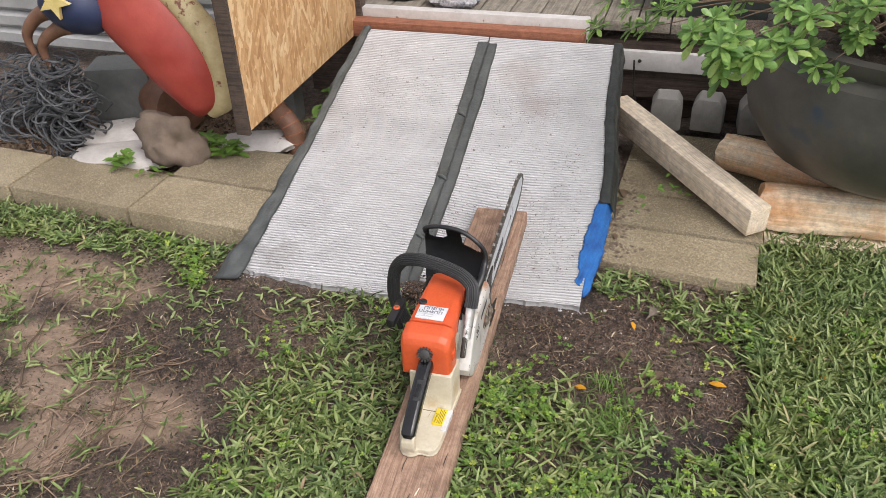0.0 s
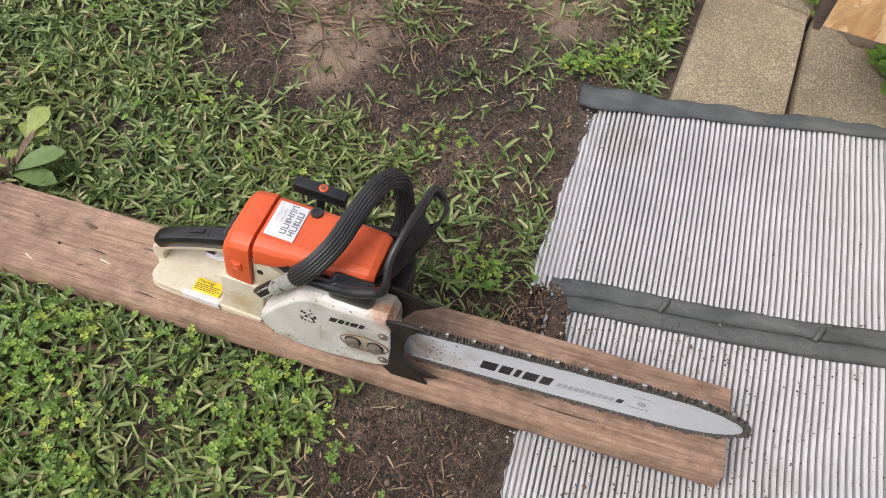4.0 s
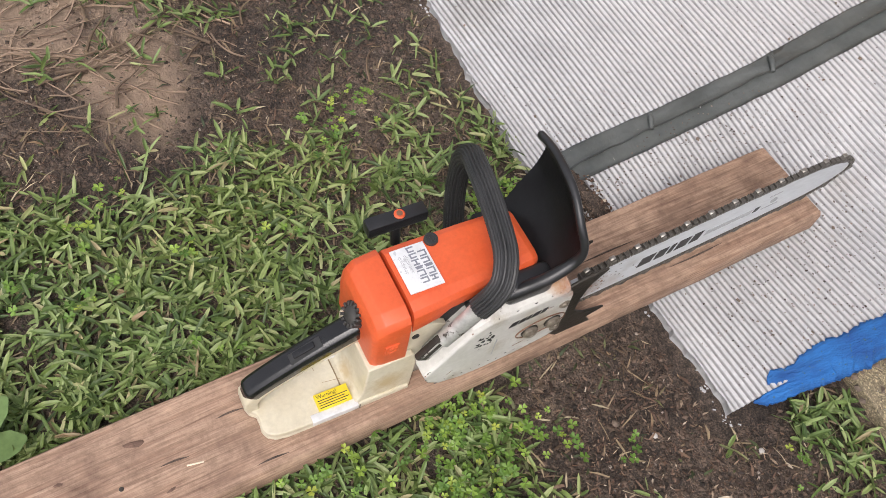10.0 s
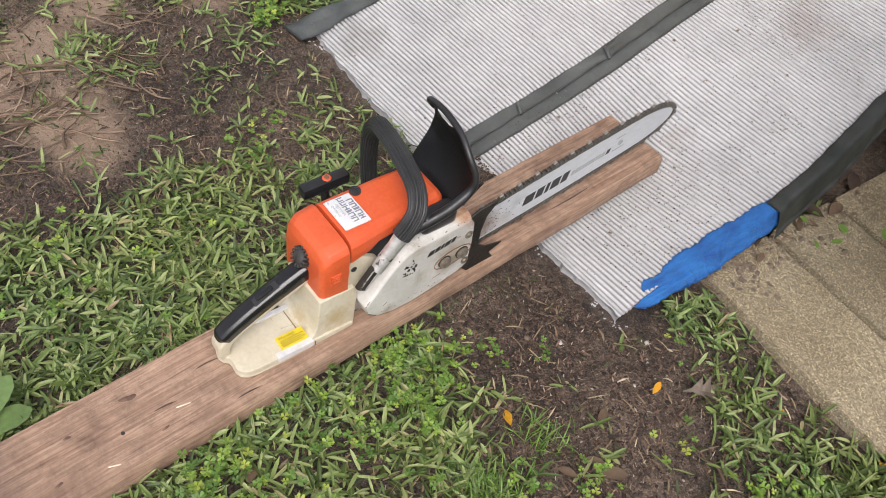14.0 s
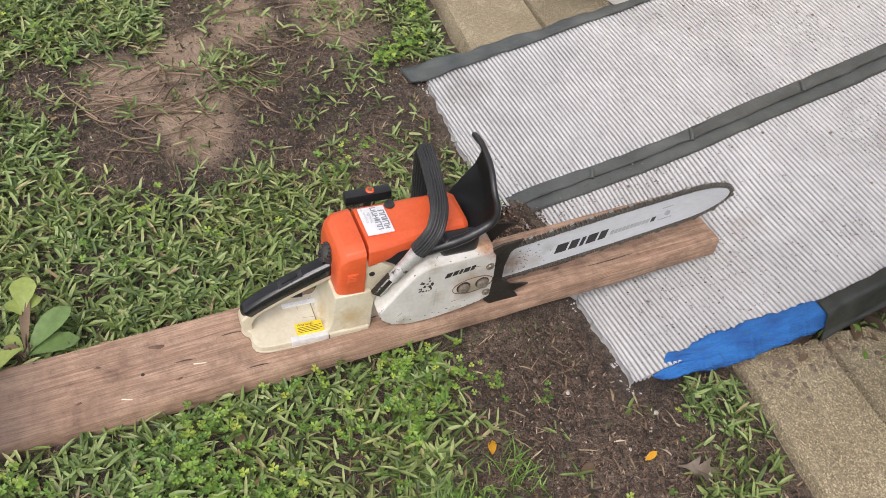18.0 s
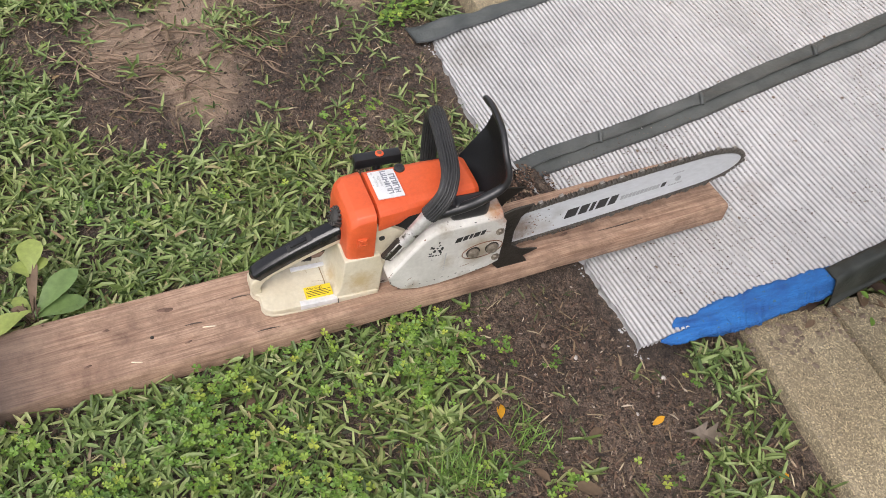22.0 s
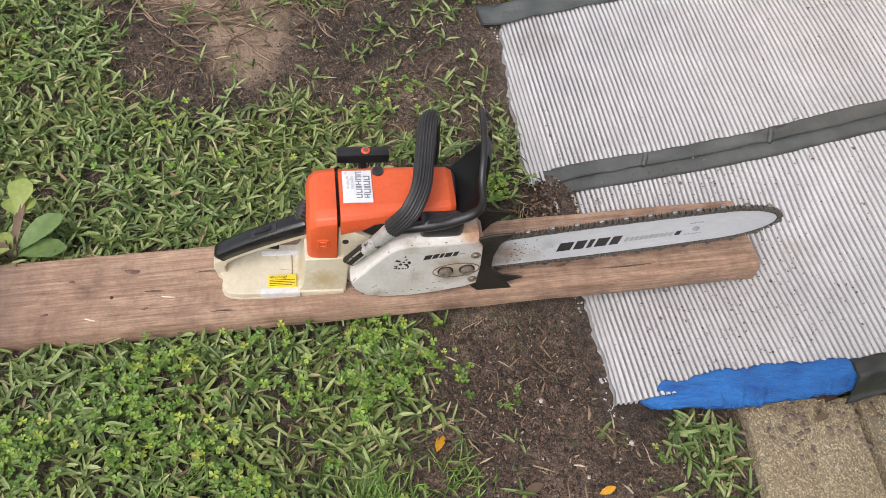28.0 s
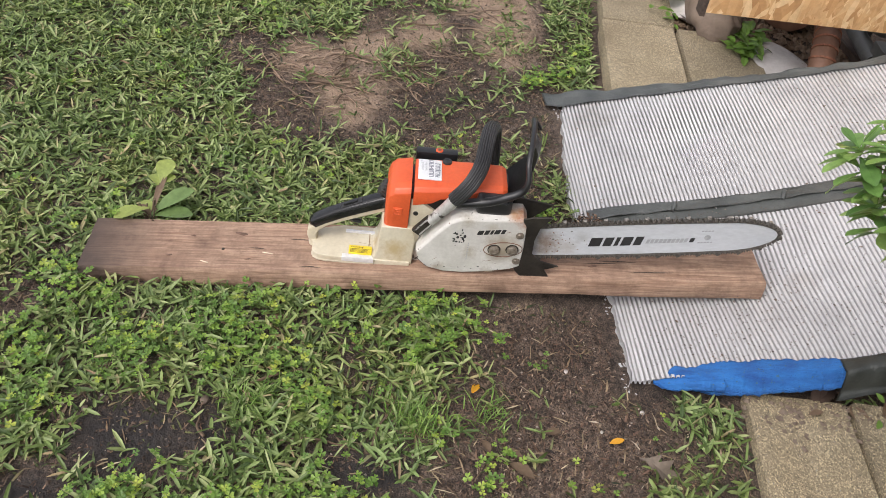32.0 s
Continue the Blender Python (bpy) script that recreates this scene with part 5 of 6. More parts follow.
for y, z in ((0.3455, 0.1545), (0.348, 0.0995)):
    part("cover_screw", lathe([(0.0, 0.004), (0.0032, 0.004), (0.0045, 0.0022), (0.0066, 0.002), (0.0068, 0.0), (0.0, 0.0)], 14), NUTMETAL, cover).matrix_local = pose(0.056, y, z, 0, 90, 0)


def slanted(name, y0, z0, widths, h, gap, slope, x, mat, parent, lean=0.3):
    """Plain slanted blocks standing in for printed lettering."""
    y = y0
    for w in widths:
        za, zb = z0 + slope * (y - y0), z0 + slope * (y + w - y0)
        pr = [(y, za), (y + w, zb), (y + w + lean * h, zb + h), (y + lean * h, za + h)]
        part(name, prism(pr, x, x + 0.0005), mat, parent)
        y += w + gap


slanted("print_block", 0.2765, 0.1485, (0.009, 0.007, 0.0042, 0.0085, 0.006), 0.0088, 0.0022, 0.17, 0.0571, INK, cover)
random.seed(8)
for k in range(22):
    y, z = 0.2505 + random.gauss(0, 0.0065), 0.137 + random.gauss(0, 0.0075)
    bm = lump(0.0006, random.uniform(0.001, 0.0034), random.uniform(0.0008, 0.003), 0.5, k, 1)
    part("paint_chip", bm, INK, cover).matrix_local = pose(0.0572, y, z)
for k in range(14):
    y = 0.2 + 0.011 * k
    bm = lump(0.0006, random.uniform(0.0008, 0.0025), random.uniform(0.0006, 0.0015), 0.5, k, 1)
    part("paint_chip", bm, INK, cover).matrix_local = pose(0.0568, y, 0.0755 + 0.05 * max(0, y - 0.25) + random.uniform(-0.002, 0.003))

rc = random.Random(14)
edge = ring_at(0.0553, 0.988, 0.0004)
for k, (p, q) in enumerate(zip(edge, edge[1:] + edge[:1])):
    p, q = Vector(p), Vector(q)
    for _ in range(max(1, int((q - p).length / 0.006))):
        if rc.random() < 0.45:
            c = p.lerp(q, rc.random())
            part("edge_chip", lump(0.0007, rc.uniform(0.0006, 0.0034), rc.uniform(0.0003, 0.0009), 0.5, k + c.y * 90, 1), rc.choice((INK, INK, TERRACOTTA)), cover).matrix_local = pose(c.x, c.y, c.z, math.degrees(math.atan2(q.z - p.z, q.y - p.y)), 0, 0)
for k in range(9):
    part("fine_print", box((0.057, 0.2655 + rc.uniform(-0.0004, 0.0004), 0.094 + 0.0042 * k), (0.0573, 0.267, 0.0965 + 0.0042 * k)), GREYINK, cover)
for y, z, L, a in ((0.3, 0.095, 0.014, 12), (0.325, 0.16, 0.012, -8), (0.215, 0.09, 0.008, 40)):
    part("scratch", box((0.0, -L / 2, -0.0002), (0.0003, L / 2, 0.0002)), TERRACOTTA, cover).matrix_local = pose(0.057, y, z, a, 0, 0)
# spiked bumper
SPK = [(0.346, 0.186), (0.362, 0.192), (0.393, 0.195), (0.376, 0.172), (0.371, 0.145), (0.372, 0.116), (0.39, 0.101), (0.421, 0.0935), (0.398, 0.084), (0.414, 0.0605), (0.388, 0.058), (0.364, 0.061), (0.35, 0.076), (0.344, 0.09), (0.35, 0.12)]
part("bumper_plate", prism(SPK, 0.0515, 0.0548, 0.0006, 1), DARKMETAL, saw, "dark steel spiked bumper plate")
part("bumper_plate", prism([(0.33, 0.14), (0.335, 0.2), (0.36, 0.196), (0.398, 0.19), (0.37, 0.165), (0.352, 0.13)], 0.013, 0.0162, 0.0006, 1), DARKMETAL, saw, "inner steel bumper spike")

# guide bar and chain
BX0, BX1 = 0.0345, 0.0388
P0, P1 = Vector((0.345, 0.1235)), Vector((0.7625, 0.189))
bd = (P1 - P0).normalized()
bn = Vector((-bd.y, bd.x))
blen = (P1 - P0).length


def half(t):
    """Half the bar's width at t metres from its root."""
    w = 0.0268 + 0.0042 * math.sin(math.pi * min(1, t / blen))
    q = (blen - t) / 0.075
    return w * math.sqrt(max(0.0, 1 - (1 - min(1, q)) ** 2)) if q < 1 else w


tt = [0.0, 0.05, 0.1, 0.16, 0.22, 0.28, 0.33] + [blen - 0.075 * (1 - math.sin(k * math.pi / 28)) for k in range(0, 15)]
up_e = [P0 + bd * t + bn * half(t) for t in tt]
lo_e = [P0 + bd * t - bn * half(t) for t in tt[:-1]]
bar = part("guide_bar", prism([(p.x, p.y) for p in up_e + lo_e[::-1]], BX0, BX1), STEEL, saw, "flat pale grey steel guide bar", angle=30)


def on_bar(t, k):
    p = P0 + bd * t + bn * k
    return p.x, p.y


def bar_block(t, k, w, h, mat, lean=0.3, name="print_block"):
    pr = [on_bar(t, k), on_bar(t + w, k), on_bar(t + w + lean * h, k + h), on_bar(t + lean * h, k + h)]
    part(name, prism(pr, BX1, BX1 + 0.0005), mat, bar)


t = 0.118
for w in (0.019, 0.014, 0.0065, 0.0165, 0.0125):
    bar_block(t, -0.0118, w, 0.0178, INK)
    t += w + 0.0042
t += 0.004
for k in range(10):
    bar_block(t, -0.0085, 0.0052, 0.0085, GREYINK)
    t += 0.0068
bar_block(t + 0.002, -0.0085, 0.007, 0.0085, INK)
for k in range(5):
    bar_block(t + 0.016 + 0.005 * k, -0.011, 0.0035, 0.0022, GREYINK)
for k in range(4):
    bar_block(t + 0.02 + 0.005 * k, 0.013, 0.0035, 0.0022, GREYINK)
part("rivet", lathe([(0.0044, 0.0), (0.0052, 0.0004), (0.0052, -0.0002), (0.0044, -0.0002)], 16), GREYINK, bar).matrix_local = pose(BX1 + 0.0002, *on_bar(t + 0.031, 0.0005), 0, 90, 0)
random.seed(12)
for k in range(34):
    tq, kq = 0.05 + abs(random.gauss(0, 0.03)), random.uniform(-0.022, 0.022)
    bm = lump(0.0004, random.uniform(0.0006, 0.0025), random.uniform(0.0005, 0.0016), 0.5, k, 1)
    part("grime_spot", bm, TERRACOTTA if k % 3 else CHAIN, bar).matrix_local = pose(BX1, *on_bar(tq, kq))


loop = [P0 + bd * q + bn * (half(q) + 0.0022) for q in np.arange(0.035, blen - 0.076, 0.02)]
for k in range(15):
    q = blen - 0.075 * (1 - math.sin(k * math.pi / 28))
    loop.append(P0 + bd * (q + 0.0022 * math.sin(k * math.pi / 28)) + bn * (half(q) + 0.0022 * math.cos(k * math.pi / 28)))
mirror = []
for p in loop[-2::-1]:
    d = p - P0
    mirror.append(P0 + bd * d.dot(bd) - bn * d.dot(bn))
loop += mirror
rings = []
for i, p in enumerate(loop):
    d = (loop[min(i + 1, len(loop) - 1)] - loop[max(i - 1, 0)]).normalized()
    n = Vector((-d.y, d.x))
    rings.append([(x, *(p + n * k)) for x, k in ((0.0352, -0.003), (0.0381, -0.003), (0.0381, 0.0006), (0.0352, 0.0006))])
chain = part("chain", loft(rings), CHAIN, saw, "dark oily saw chain round the bar")
link_me = mesh_of("tie_strap", prism([(-0.0036, -0.0012), (-0.0038, 0.0012), (-0.0027, 0.0066), (-0.0007, 0.003), (0.0007, 0.003), (0.0027, 0.0066), (0.0038, 0.0012), (0.0036, -0.0012), (0, -0.0006)], -0.0034, 0.0034, 0.0004, 1), CHAIN)
cut_me = mesh_of("cutter", prism([(-0.0048, -0.001), (-0.0048, 0.006), (-0.002, 0.0078), (0.0012, 0.0086), (0.0018, 0.0032), (0.0034, 0.0066), (0.0048, 0.0035), (0.0046, -0.001)], -0.0036, 0.0036, 0.0004, 1), CHAIN)
edge_me = mesh_of("cutter_edge", prism([(-0.0052, 0.0066), (-0.005, 0.0079), (0.0012, 0.009), (0.0016, 0.0082), (-0.002, 0.0075)], -0.0038, 0.0012, 0.0003, 1), CUTTER)
acc, want, cnt = 0.0, 0.004, 0
for a, b in zip(loop, loop[1:]):
    seg = (b - a).length
    while want <= acc + seg:
        p = a.lerp(b, (want - acc) / seg)
        d = (b - a).normalized()
        ang = math.degrees(math.atan2(d.y, d.x))
        me = cut_me if cnt % 4 == 1 else link_me
        lk = new(me.name, me)
        lk.parent = chain
        lk.matrix_local = pose(0.03665, p.x, p.y, ang, 0, 0)
        if cnt % 4 == 1 and cnt < 46:
            eg = new("cutter_edge", edge_me)
            eg.parent = chain
            eg.matrix_local = pose(0.03665, p.x, p.y, ang, 0, 0)
        cnt += 1
        want += 0.0082
    acc += seg

# front handle
part("front_handle", tube([(0.0487, 0.2336, 0.2076), (0.0495, 0.247, 0.2275), (0.043, 0.258, 0.2425), (0.0174, 0.27, 0.2545), (-0.0343, 0.279, 0.2645), (-0.0711, 0.286, 0.2625), (-0.1, 0.295, 0.248), (-0.12, 0.301, 0.2135), (-0.126, 0.306, 0.15), (-0.105, 0.3, 0.1)], 0.0126, 57, 9, 1), RUBBER, saw, "ribbed black rubber front handle", angle=24)
part("handle_stem", tube([(0.0488, 0.236, 0.2105), (0.0485, 0.222, 0.19), (0.048, 0.2, 0.16)], lambda t: 0.0105 - 0.002 * t, 12, 6, squash=0.7), CHROME, saw, "scuffed aluminium handle tube")
part("stem_clamp", box((-0.004, -0.025, -0.009), (0.004, 0.014, 0.009), 0.003, 2), DARKMETAL, saw, "grimy flat clamp of the handle tube").matrix_local = pose(0.0455, 0.1945, 0.1525, 53.7, 0, 0)
for dz in (-0.0055, 0.0055):
    part("clamp_edge", box((0.0036, -0.022, dz - 0.0014), (0.0046, 0.012, dz + 0.0014), 0.0004, 1), CHROME, saw, "worn bright clamp edge").matrix_local = pose(0.0455, 0.1945, 0.1525, 53.7, 0, 0)

# hand guard: one curved sheet with two openings below its top rail
def gs(h):
    return 0.306 + 0.4 * (h - 0.2)


def guard_at(u, v):
    """A place on the guard, u across from its left edge, v up to its top edge."""
    lx = along(v, ((0.0, -0.062), (0.2, -0.07), (0.45, -0.076), (0.6, -0.078), (0.8, -0.075), (1.0, -0.07)))
    rx = along(v, ((0.0, 0.046), (0.3, 0.052), (0.75, 0.051), (0.92, 0.046), (1.0, 0.038)))
    top = 0.295 + 0.026 * u * (1 - u) - 0.014 * u ** 5
    h = 0.19 + (top - 0.19) * v
    s0 = along(v, ((0.0, 0.318), (0.2, 0.334), (0.42, 0.352), (0.6, 0.36), (0.8, 0.357), (1.0, 0.35)))
    s1 = along(v, ((0.0, 0.3), (0.4, 0.315), (0.75, 0.331), (1.0, 0.336)))
    s = s0 + (s1 - s0) * u + 0.008 * math.sin(math.pi * u) * (1 - 0.5 * v) + 0.014 * math.sin(math.pi * v)
    return Vector((lx + (rx - lx) * u, s, h))


NU, NV = 52, 44
bm = bmesh.new()
gv2 = [[bm.verts.new(guard_at(i / NU, j / NV)) for i in range(NU + 1)] for j in range(NV + 1)]
for j in range(NV):
    for i in range(NU):
        u, v = (i + 0.5) / NU, (j + 0.5) / NV
        open1 = ((u - 0.22) / 0.15) ** 4 + ((v - 0.81) / 0.12) ** 4 < 1
        open2 = ((u - 0.77) / 0.16) ** 4 + ((v - 0.79) / 0.13) ** 4 < 1
        if not (open1 or open2):
            bm.faces.new((gv2[j][i], gv2[j][i + 1], gv2[j + 1][i + 1], gv2[j + 1][i]))
for v in [v for v in bm.verts if not v.link_faces]:
    bm.verts.remove(v)
bmesh.ops.solidify(bm, geom=list(bm.faces), thickness=0.0045)
guard = part("hand_guard", bm, BLACK, saw, "black plastic chain brake hand guard with two openings")
part("guard_rail", tube([guard_at(0.01, 0.8), guard_at(0.02, 0.97), guard_at(0.3, 1.0), guard_at(0.7, 1.0), guard_at(0.95, 0.96), guard_at(1.0, 0.75), guard_at(1.0, 0.52), Vector((0.0505, 0.308, 0.2205)), Vector((0.0455, 0.287, 0.2075)), Vector((0.0415, 0.262, 0.199)), Vector((0.039, 0.235, 0.193))],
                        lambda t: 0.0044 + 0.024 * max(0.0, t - 0.5) * (1.25 - t), 12, 7, squash=1.0), BLACK, guard, "rounded rim and swept arm of the guard")
part("guard_foot", box((0.024, 0.27, 0.182), (0.0495, 0.326, 0.213), 0.009, 3), BLACK, guard, "black foot of the guard")
part("guard_pivot", box((-0.058, 0.28, 0.15), (-0.05, 0.32, 0.205), 0.004), BLACK, guard)

# starter side, muffler
sg = part("starter_grip", bevel(box((-0.094, 0.171, 0.187), (-0.0775, 0.241, 0.2035)), 0.003, 2), BLACK, saw, "black pull-start grip")
part("button_ring", lathe([(0.0024, 0.0026), (0.0034, 0.0026), (0.0034, 0.0018), (0.0024, 0.0018)], 16), TERRACOTTA, sg).matrix_local = pose(-0.0857, 0.2095, 0.2033)
part("grip_button", lathe([(0.0, 0.0022), (0.005, 0.0022), (0.0062, 0.0012), (0.0062, 0.0), (0.0, 0.0)], 18), ORANGE, sg, "round orange inlay").matrix_local = pose(-0.0857, 0.2095, 0.2033)
part("grip_stem", tube([(-0.086, 0.206, 0.19), (-0.08, 0.206, 0.16)], 0.006, 10, 3), BLACK, saw)
part("starter_housing", shell([(0.18, -0.062, -0.045, 0.06, 0.13, 0.008), (0.19, -0.066, -0.045, 0.058, 0.138, 0.01), (0.29, -0.066, -0.045, 0.058, 0.14, 0.01), (0.305, -0.062, -0.045, 0.062, 0.13, 0.008)]), COVER, saw, "off-white starter housing")
muf = part("muffler", box((-0.045, 0.322, 0.1), (0.016, 0.352, 0.19), 0.006), BLACK, saw, "black muffler box with vents")
for i in range(3):
    for j in range(3):
        part("vent", box((-0.034 + 0.016 * i, 0.3515, 0.125 + 0.018 * j), (-0.024 + 0.016 * i, 0.3535, 0.135 + 0.018 * j), 0.001), DARKMETAL, muf)
part("front_plate", box((0.016, 0.33, 0.075), (0.0345, 0.356, 0.165), 0.003), CHROME, saw, "scuffed metal front casting")
part("crankcase", box((-0.05, 0.16, 0.055), (0.03, 0.335, 0.12), 0.008), CHROME, saw, "grey cast crankcase")

# warning label
lab = part("warning_label", box((0.0145, 0.0735, 0.0605), (0.034, 0.1115, 0.0652), 0.0004), LABELYELLOW, saw, "yellow warning label with black print")
txt = bpy.data.curves.new("warning_text", "FONT")
txt.body, txt.size = "Warning!", 0.0062
tob = new("warning_text", txt)
bpy.context.view_layer.update()
tme = bpy.data.meshes.new_from_object(tob.evaluated_get(bpy.context.evaluated_depsgraph_get()))
bpy.data.objects.remove(tob)
tme.materials.append(INK)
wt_ob = new("warning_text", tme)
wt_ob.parent = lab
wt_ob.matrix_local = pose(0.0205, 0.0755, 0.0654, 0, 0, 90)
for k in range(4):
    part("print_bar", box((0.0228 + 0.0028 * k, 0.0755, 0.065), (0.0236 + 0.0028 * k, 0.1095 - 0.004 * (k % 2), 0.0655)), INK, lab)

# ---- paving ----
pavement = thing("pavement", "brown aggregate concrete pavers edging the porch", "pavement", kind="structure")


def paver(x0, y0, x1, y1, z, skew=0.0, seed=0):
    bm = bmesh.new()
    w = 0.005
    pts = [(x0 + w, y0 + skew), (x1 - w, y0), (x1, y0 + w), (x1, y1 - w), (x1 - w, y1), (x0 + w, y1 + skew), (x0, y1 - w + skew), (x0, y0 + w + skew)]
    rs = random.Random(seed)
    pts = [(x + rs.uniform(-0.002, 0.002), y + rs.uniform(-0.002, 0.002)) for x, y in pts]
    cx, cy = sum(p[0] for p in pts) / 8, sum(p[1] for p in pts) / 8
    rings = [[(x, y, zz) for x, y in pts] for zz in (-0.06, z - 0.004)]
    rings.append([(cx + (x - cx) * 0.993, cy + (y - cy) * 0.986, z) for x, y in pts])
    return loft(rings)


for i, (x0, y0, x1, y1, z, sk) in enumerate((
        (0.228, 1.18, 0.592, 1.346, 0.015, 0.0), (0.225, 1.354, 0.6, 1.515, 0.018, 0.0), (0.225, 1.523, 0.6, 1.7, 0.018, 0.0), (0.225, 1.708, 0.6, 1.9, 0.018, 0.0),
        (-0.985, 1.035, -0.6, 1.228, 0.042, 0.006), (-0.985, 1.236, -0.6, 1.44, 0.042, 0.006), (-1.4, 1.045, -0.989, 1.24, 0.042, 0.012),
        (-1.82, 1.06, -1.41, 1.255, 0.04, 0.012), (-2.25, 1.075, -1.83, 1.27, 0.04, 0.012), (-0.59, 1.06, -0.2, 1.24, 0.012, 0.01))):
    part("paver", paver(x0, y0, x1, y1, z, sk, i), PAVER, pavement, angle=20)

# ---- porch ----
porch = thing("porch", "low wooden porch with a red-brown edge board and white trim", "porch", kind="structure")
PY = 1.975
def py(x):
    return PY + 0.036 * (x + 0.7)


fm = pose(-0.3, py(-0.3), 0, 0, 0, 2.06)
part("edge_board", box((-0.5, -0.055, 0.235), (0.335, -0.001, 0.285), 0.003), RUSTWOOD, porch, "red-brown edge board").matrix_local = fm
part("white_trim", box((-0.45, 0.002, 0.25), (0.34, 0.04, 0.312), 0.004), WHITETRIM, porch, "worn white trim board").matrix_local = fm
part("white_trim", box((0.43, 0.0, 0.165), (0.95, 0.022, 0.225), 0.004), WHITETRIM, porch, "worn white trim board").matrix_local = fm
part("sill_beam", box((0.36, 0.024, 0.07), (1.6, 0.06, 0.17), 0.004), DARKWOOD, porch, "dark sill beam").matrix_local = fm
part("sill_beam", box((-0.62, 0.03, 0.0), (-0.46, 0.07, 0.25), 0.004), DARKWOOD, porch, "dark sill beam").matrix_local = fm
for k in range(14):
    bm = box((-0.62 + 0.1 * k, 0.042, 0.27), (-0.524 + 0.1 * k, 1.5, 0.3), 0.003)
    part("deck_plank", bm, GREYDECK, porch).matrix_local = fm
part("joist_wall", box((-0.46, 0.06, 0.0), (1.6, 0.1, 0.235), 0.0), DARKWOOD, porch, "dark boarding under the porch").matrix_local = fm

wall = thing("wall_north", "pale grey horizontal siding of the house", "wall", kind="structure")
part("wall_core", box((-3.4, 3.42, 0), (3.4, 3.55, 2.6)), SIDING, wall)
for k in range(24):
    bm = prism([(3.40, 0.3 + 0.09 * k), (3.418, 0.3 + 0.09 * k), (3.418, 0.395 + 0.09 * k), (3.41, 0.395 + 0.09 * k)], -3.4, 3.4)
    part("siding_board", bm, SIDING, wall)
skirt = thing("skirt_wall", "low pale grey ribbed metal skirting under the house", "wall", kind="structure")
for k in range(9):
    bm = prism([(2.02, 0.05 + 0.07 * k), (2.005, 0.065 + 0.07 * k), (2.005, 0.1 + 0.07 * k), (2.03, 0.119 + 0.07 * k), (2.06, 0.119 + 0.07 * k), (2.06, 0.05 + 0.07 * k)], -3.0, -0.86)
    part("siding_board", bm, SIDING, skirt)

# open board door beside the ramp
door = thing("board_door", "open door panel of strand board with a dark edge strip", "door", pose(-0.672, 1.19, -0.02, 0, 0, 3.0))
part("panel", box((-0.006, 0.012, 0.255), (0.006, 0.765, 1.25), 0.0008), OSB, door, "tan strand board panel")
part("edge_strip", box((-0.03, 0.0, 0.245), (0.006, 0.0118, 1.25), 0.001), DARKWOOD, door, "dark brown edge strip")
part("back_frame", box((-0.03, 0.013, 0.26), (-0.007, 0.07, 1.25), 0.001), DARKWOOD, door)
part("back_frame", box((-0.03, 0.7, 0.26), (-0.007, 0.76, 1.25), 0.001), DARKWOOD, door)
for z in (0.4, 1.05):
    part("hinge", tube([(0.0, 0.772, z - 0.03), (0.0, 0.772, z + 0.03)], 0.006, 8, 2), DARKMETAL, door, "dark steel hinge")
part("door_post", box((-0.03, 0.776, 0.0), (0.02, 0.82, 1.35), 0.003), DARKWOOD, door)

# ---- yard things left of the ramp ----
moon = thing("crescent_ornament", "painted red crescent ornament with cream rim and blue starred end", "ornament", pose(0, 1.42, 0))
OUTER = ((-0.95, 0.155), (-0.897, 0.2), (-0.882, 0.28), (-0.9, 0.36), (-0.95, 0.44), (-1.03, 0.52), (-1.12, 0.58))
INNER = ((-0.99, 0.162), (-1.04, 0.2), (-1.1, 0.25), (-1.17, 0.325), (-1.235, 0.39), (-1.25, 0.45), (-1.2, 0.53))
oc = smooth_path([(x, 0, z) for x, z in OUTER], 5)
ic = smooth_path([(x, 0, z) for x, z in INNER], 5)
rings = []
for k, (o, i) in enumerate(zip(oc, ic)):
    mid, d = (o + i) / 2, (o - i) / 2
    w = 0.075 * math.sqrt(max(0.1, math.sin(math.pi * (0.06 + 0.88 * k / (len(oc) - 1)))))
    rings.append([mid + d * math.cos(q) + Vector((0, w * math.sin(q) * (1 + 0.05 * noise.noise(Vector((k * 0.4, q, 1)))), 0)) for q in np.linspace(0, 2 * math.pi, 21)[:-1]])
part("body", loft(rings), REDPAINT, moon, "weathered red body")
part("rim", tube([(x + 0.012, 0.0, z + 0.004) for x, z in OUTER], lambda t: 0.034 * math.sqrt(max(0.15, math.sin(math.pi * (0.08 + 0.85 * t)))), 14, 5, squash=1.2), CREAMPAINT, moon, "aged cream rim")
part("blue_end", lump(0.115, 0.085, 0.085, 0.06, 4), BLUEPAINT, moon, "dark blue painted end").matrix_local = pose(-1.3, -0.02, 0.465, 0, 20, 0)
st = [(0.05 * (1 if k % 2 == 0 else 0.42) * math.sin(k * math.pi / 5), 0.05 * (1 if k % 2 == 0 else 0.42) * math.cos(k * math.pi / 5)) for k in range(10)]
part("star", prism(st, 0, 0.012), YELLOWPAINT, moon, "yellow painted star").matrix_local = pose(-1.29, -0.108, 0.495, -25, 0, -82)
for k in (0, 1):
    part("prong", tube([(-1.34 + 0.06 * k, -0.03, 0.44 - 0.03 * k), (-1.42 + 0.05 * k, -0.04, 0.43 - 0.04 * k), (-1.485 + 0.045 * k, -0.05, 0.37 - 0.03 * k), (-1.48 + 0.04 * k, -0.05, 0.3 - 0.03 * k)], lambda t: 0.03 * (1 - 0.75 * t), 10, 5), TERRACOTTA, moon, "curved brown metal prong")

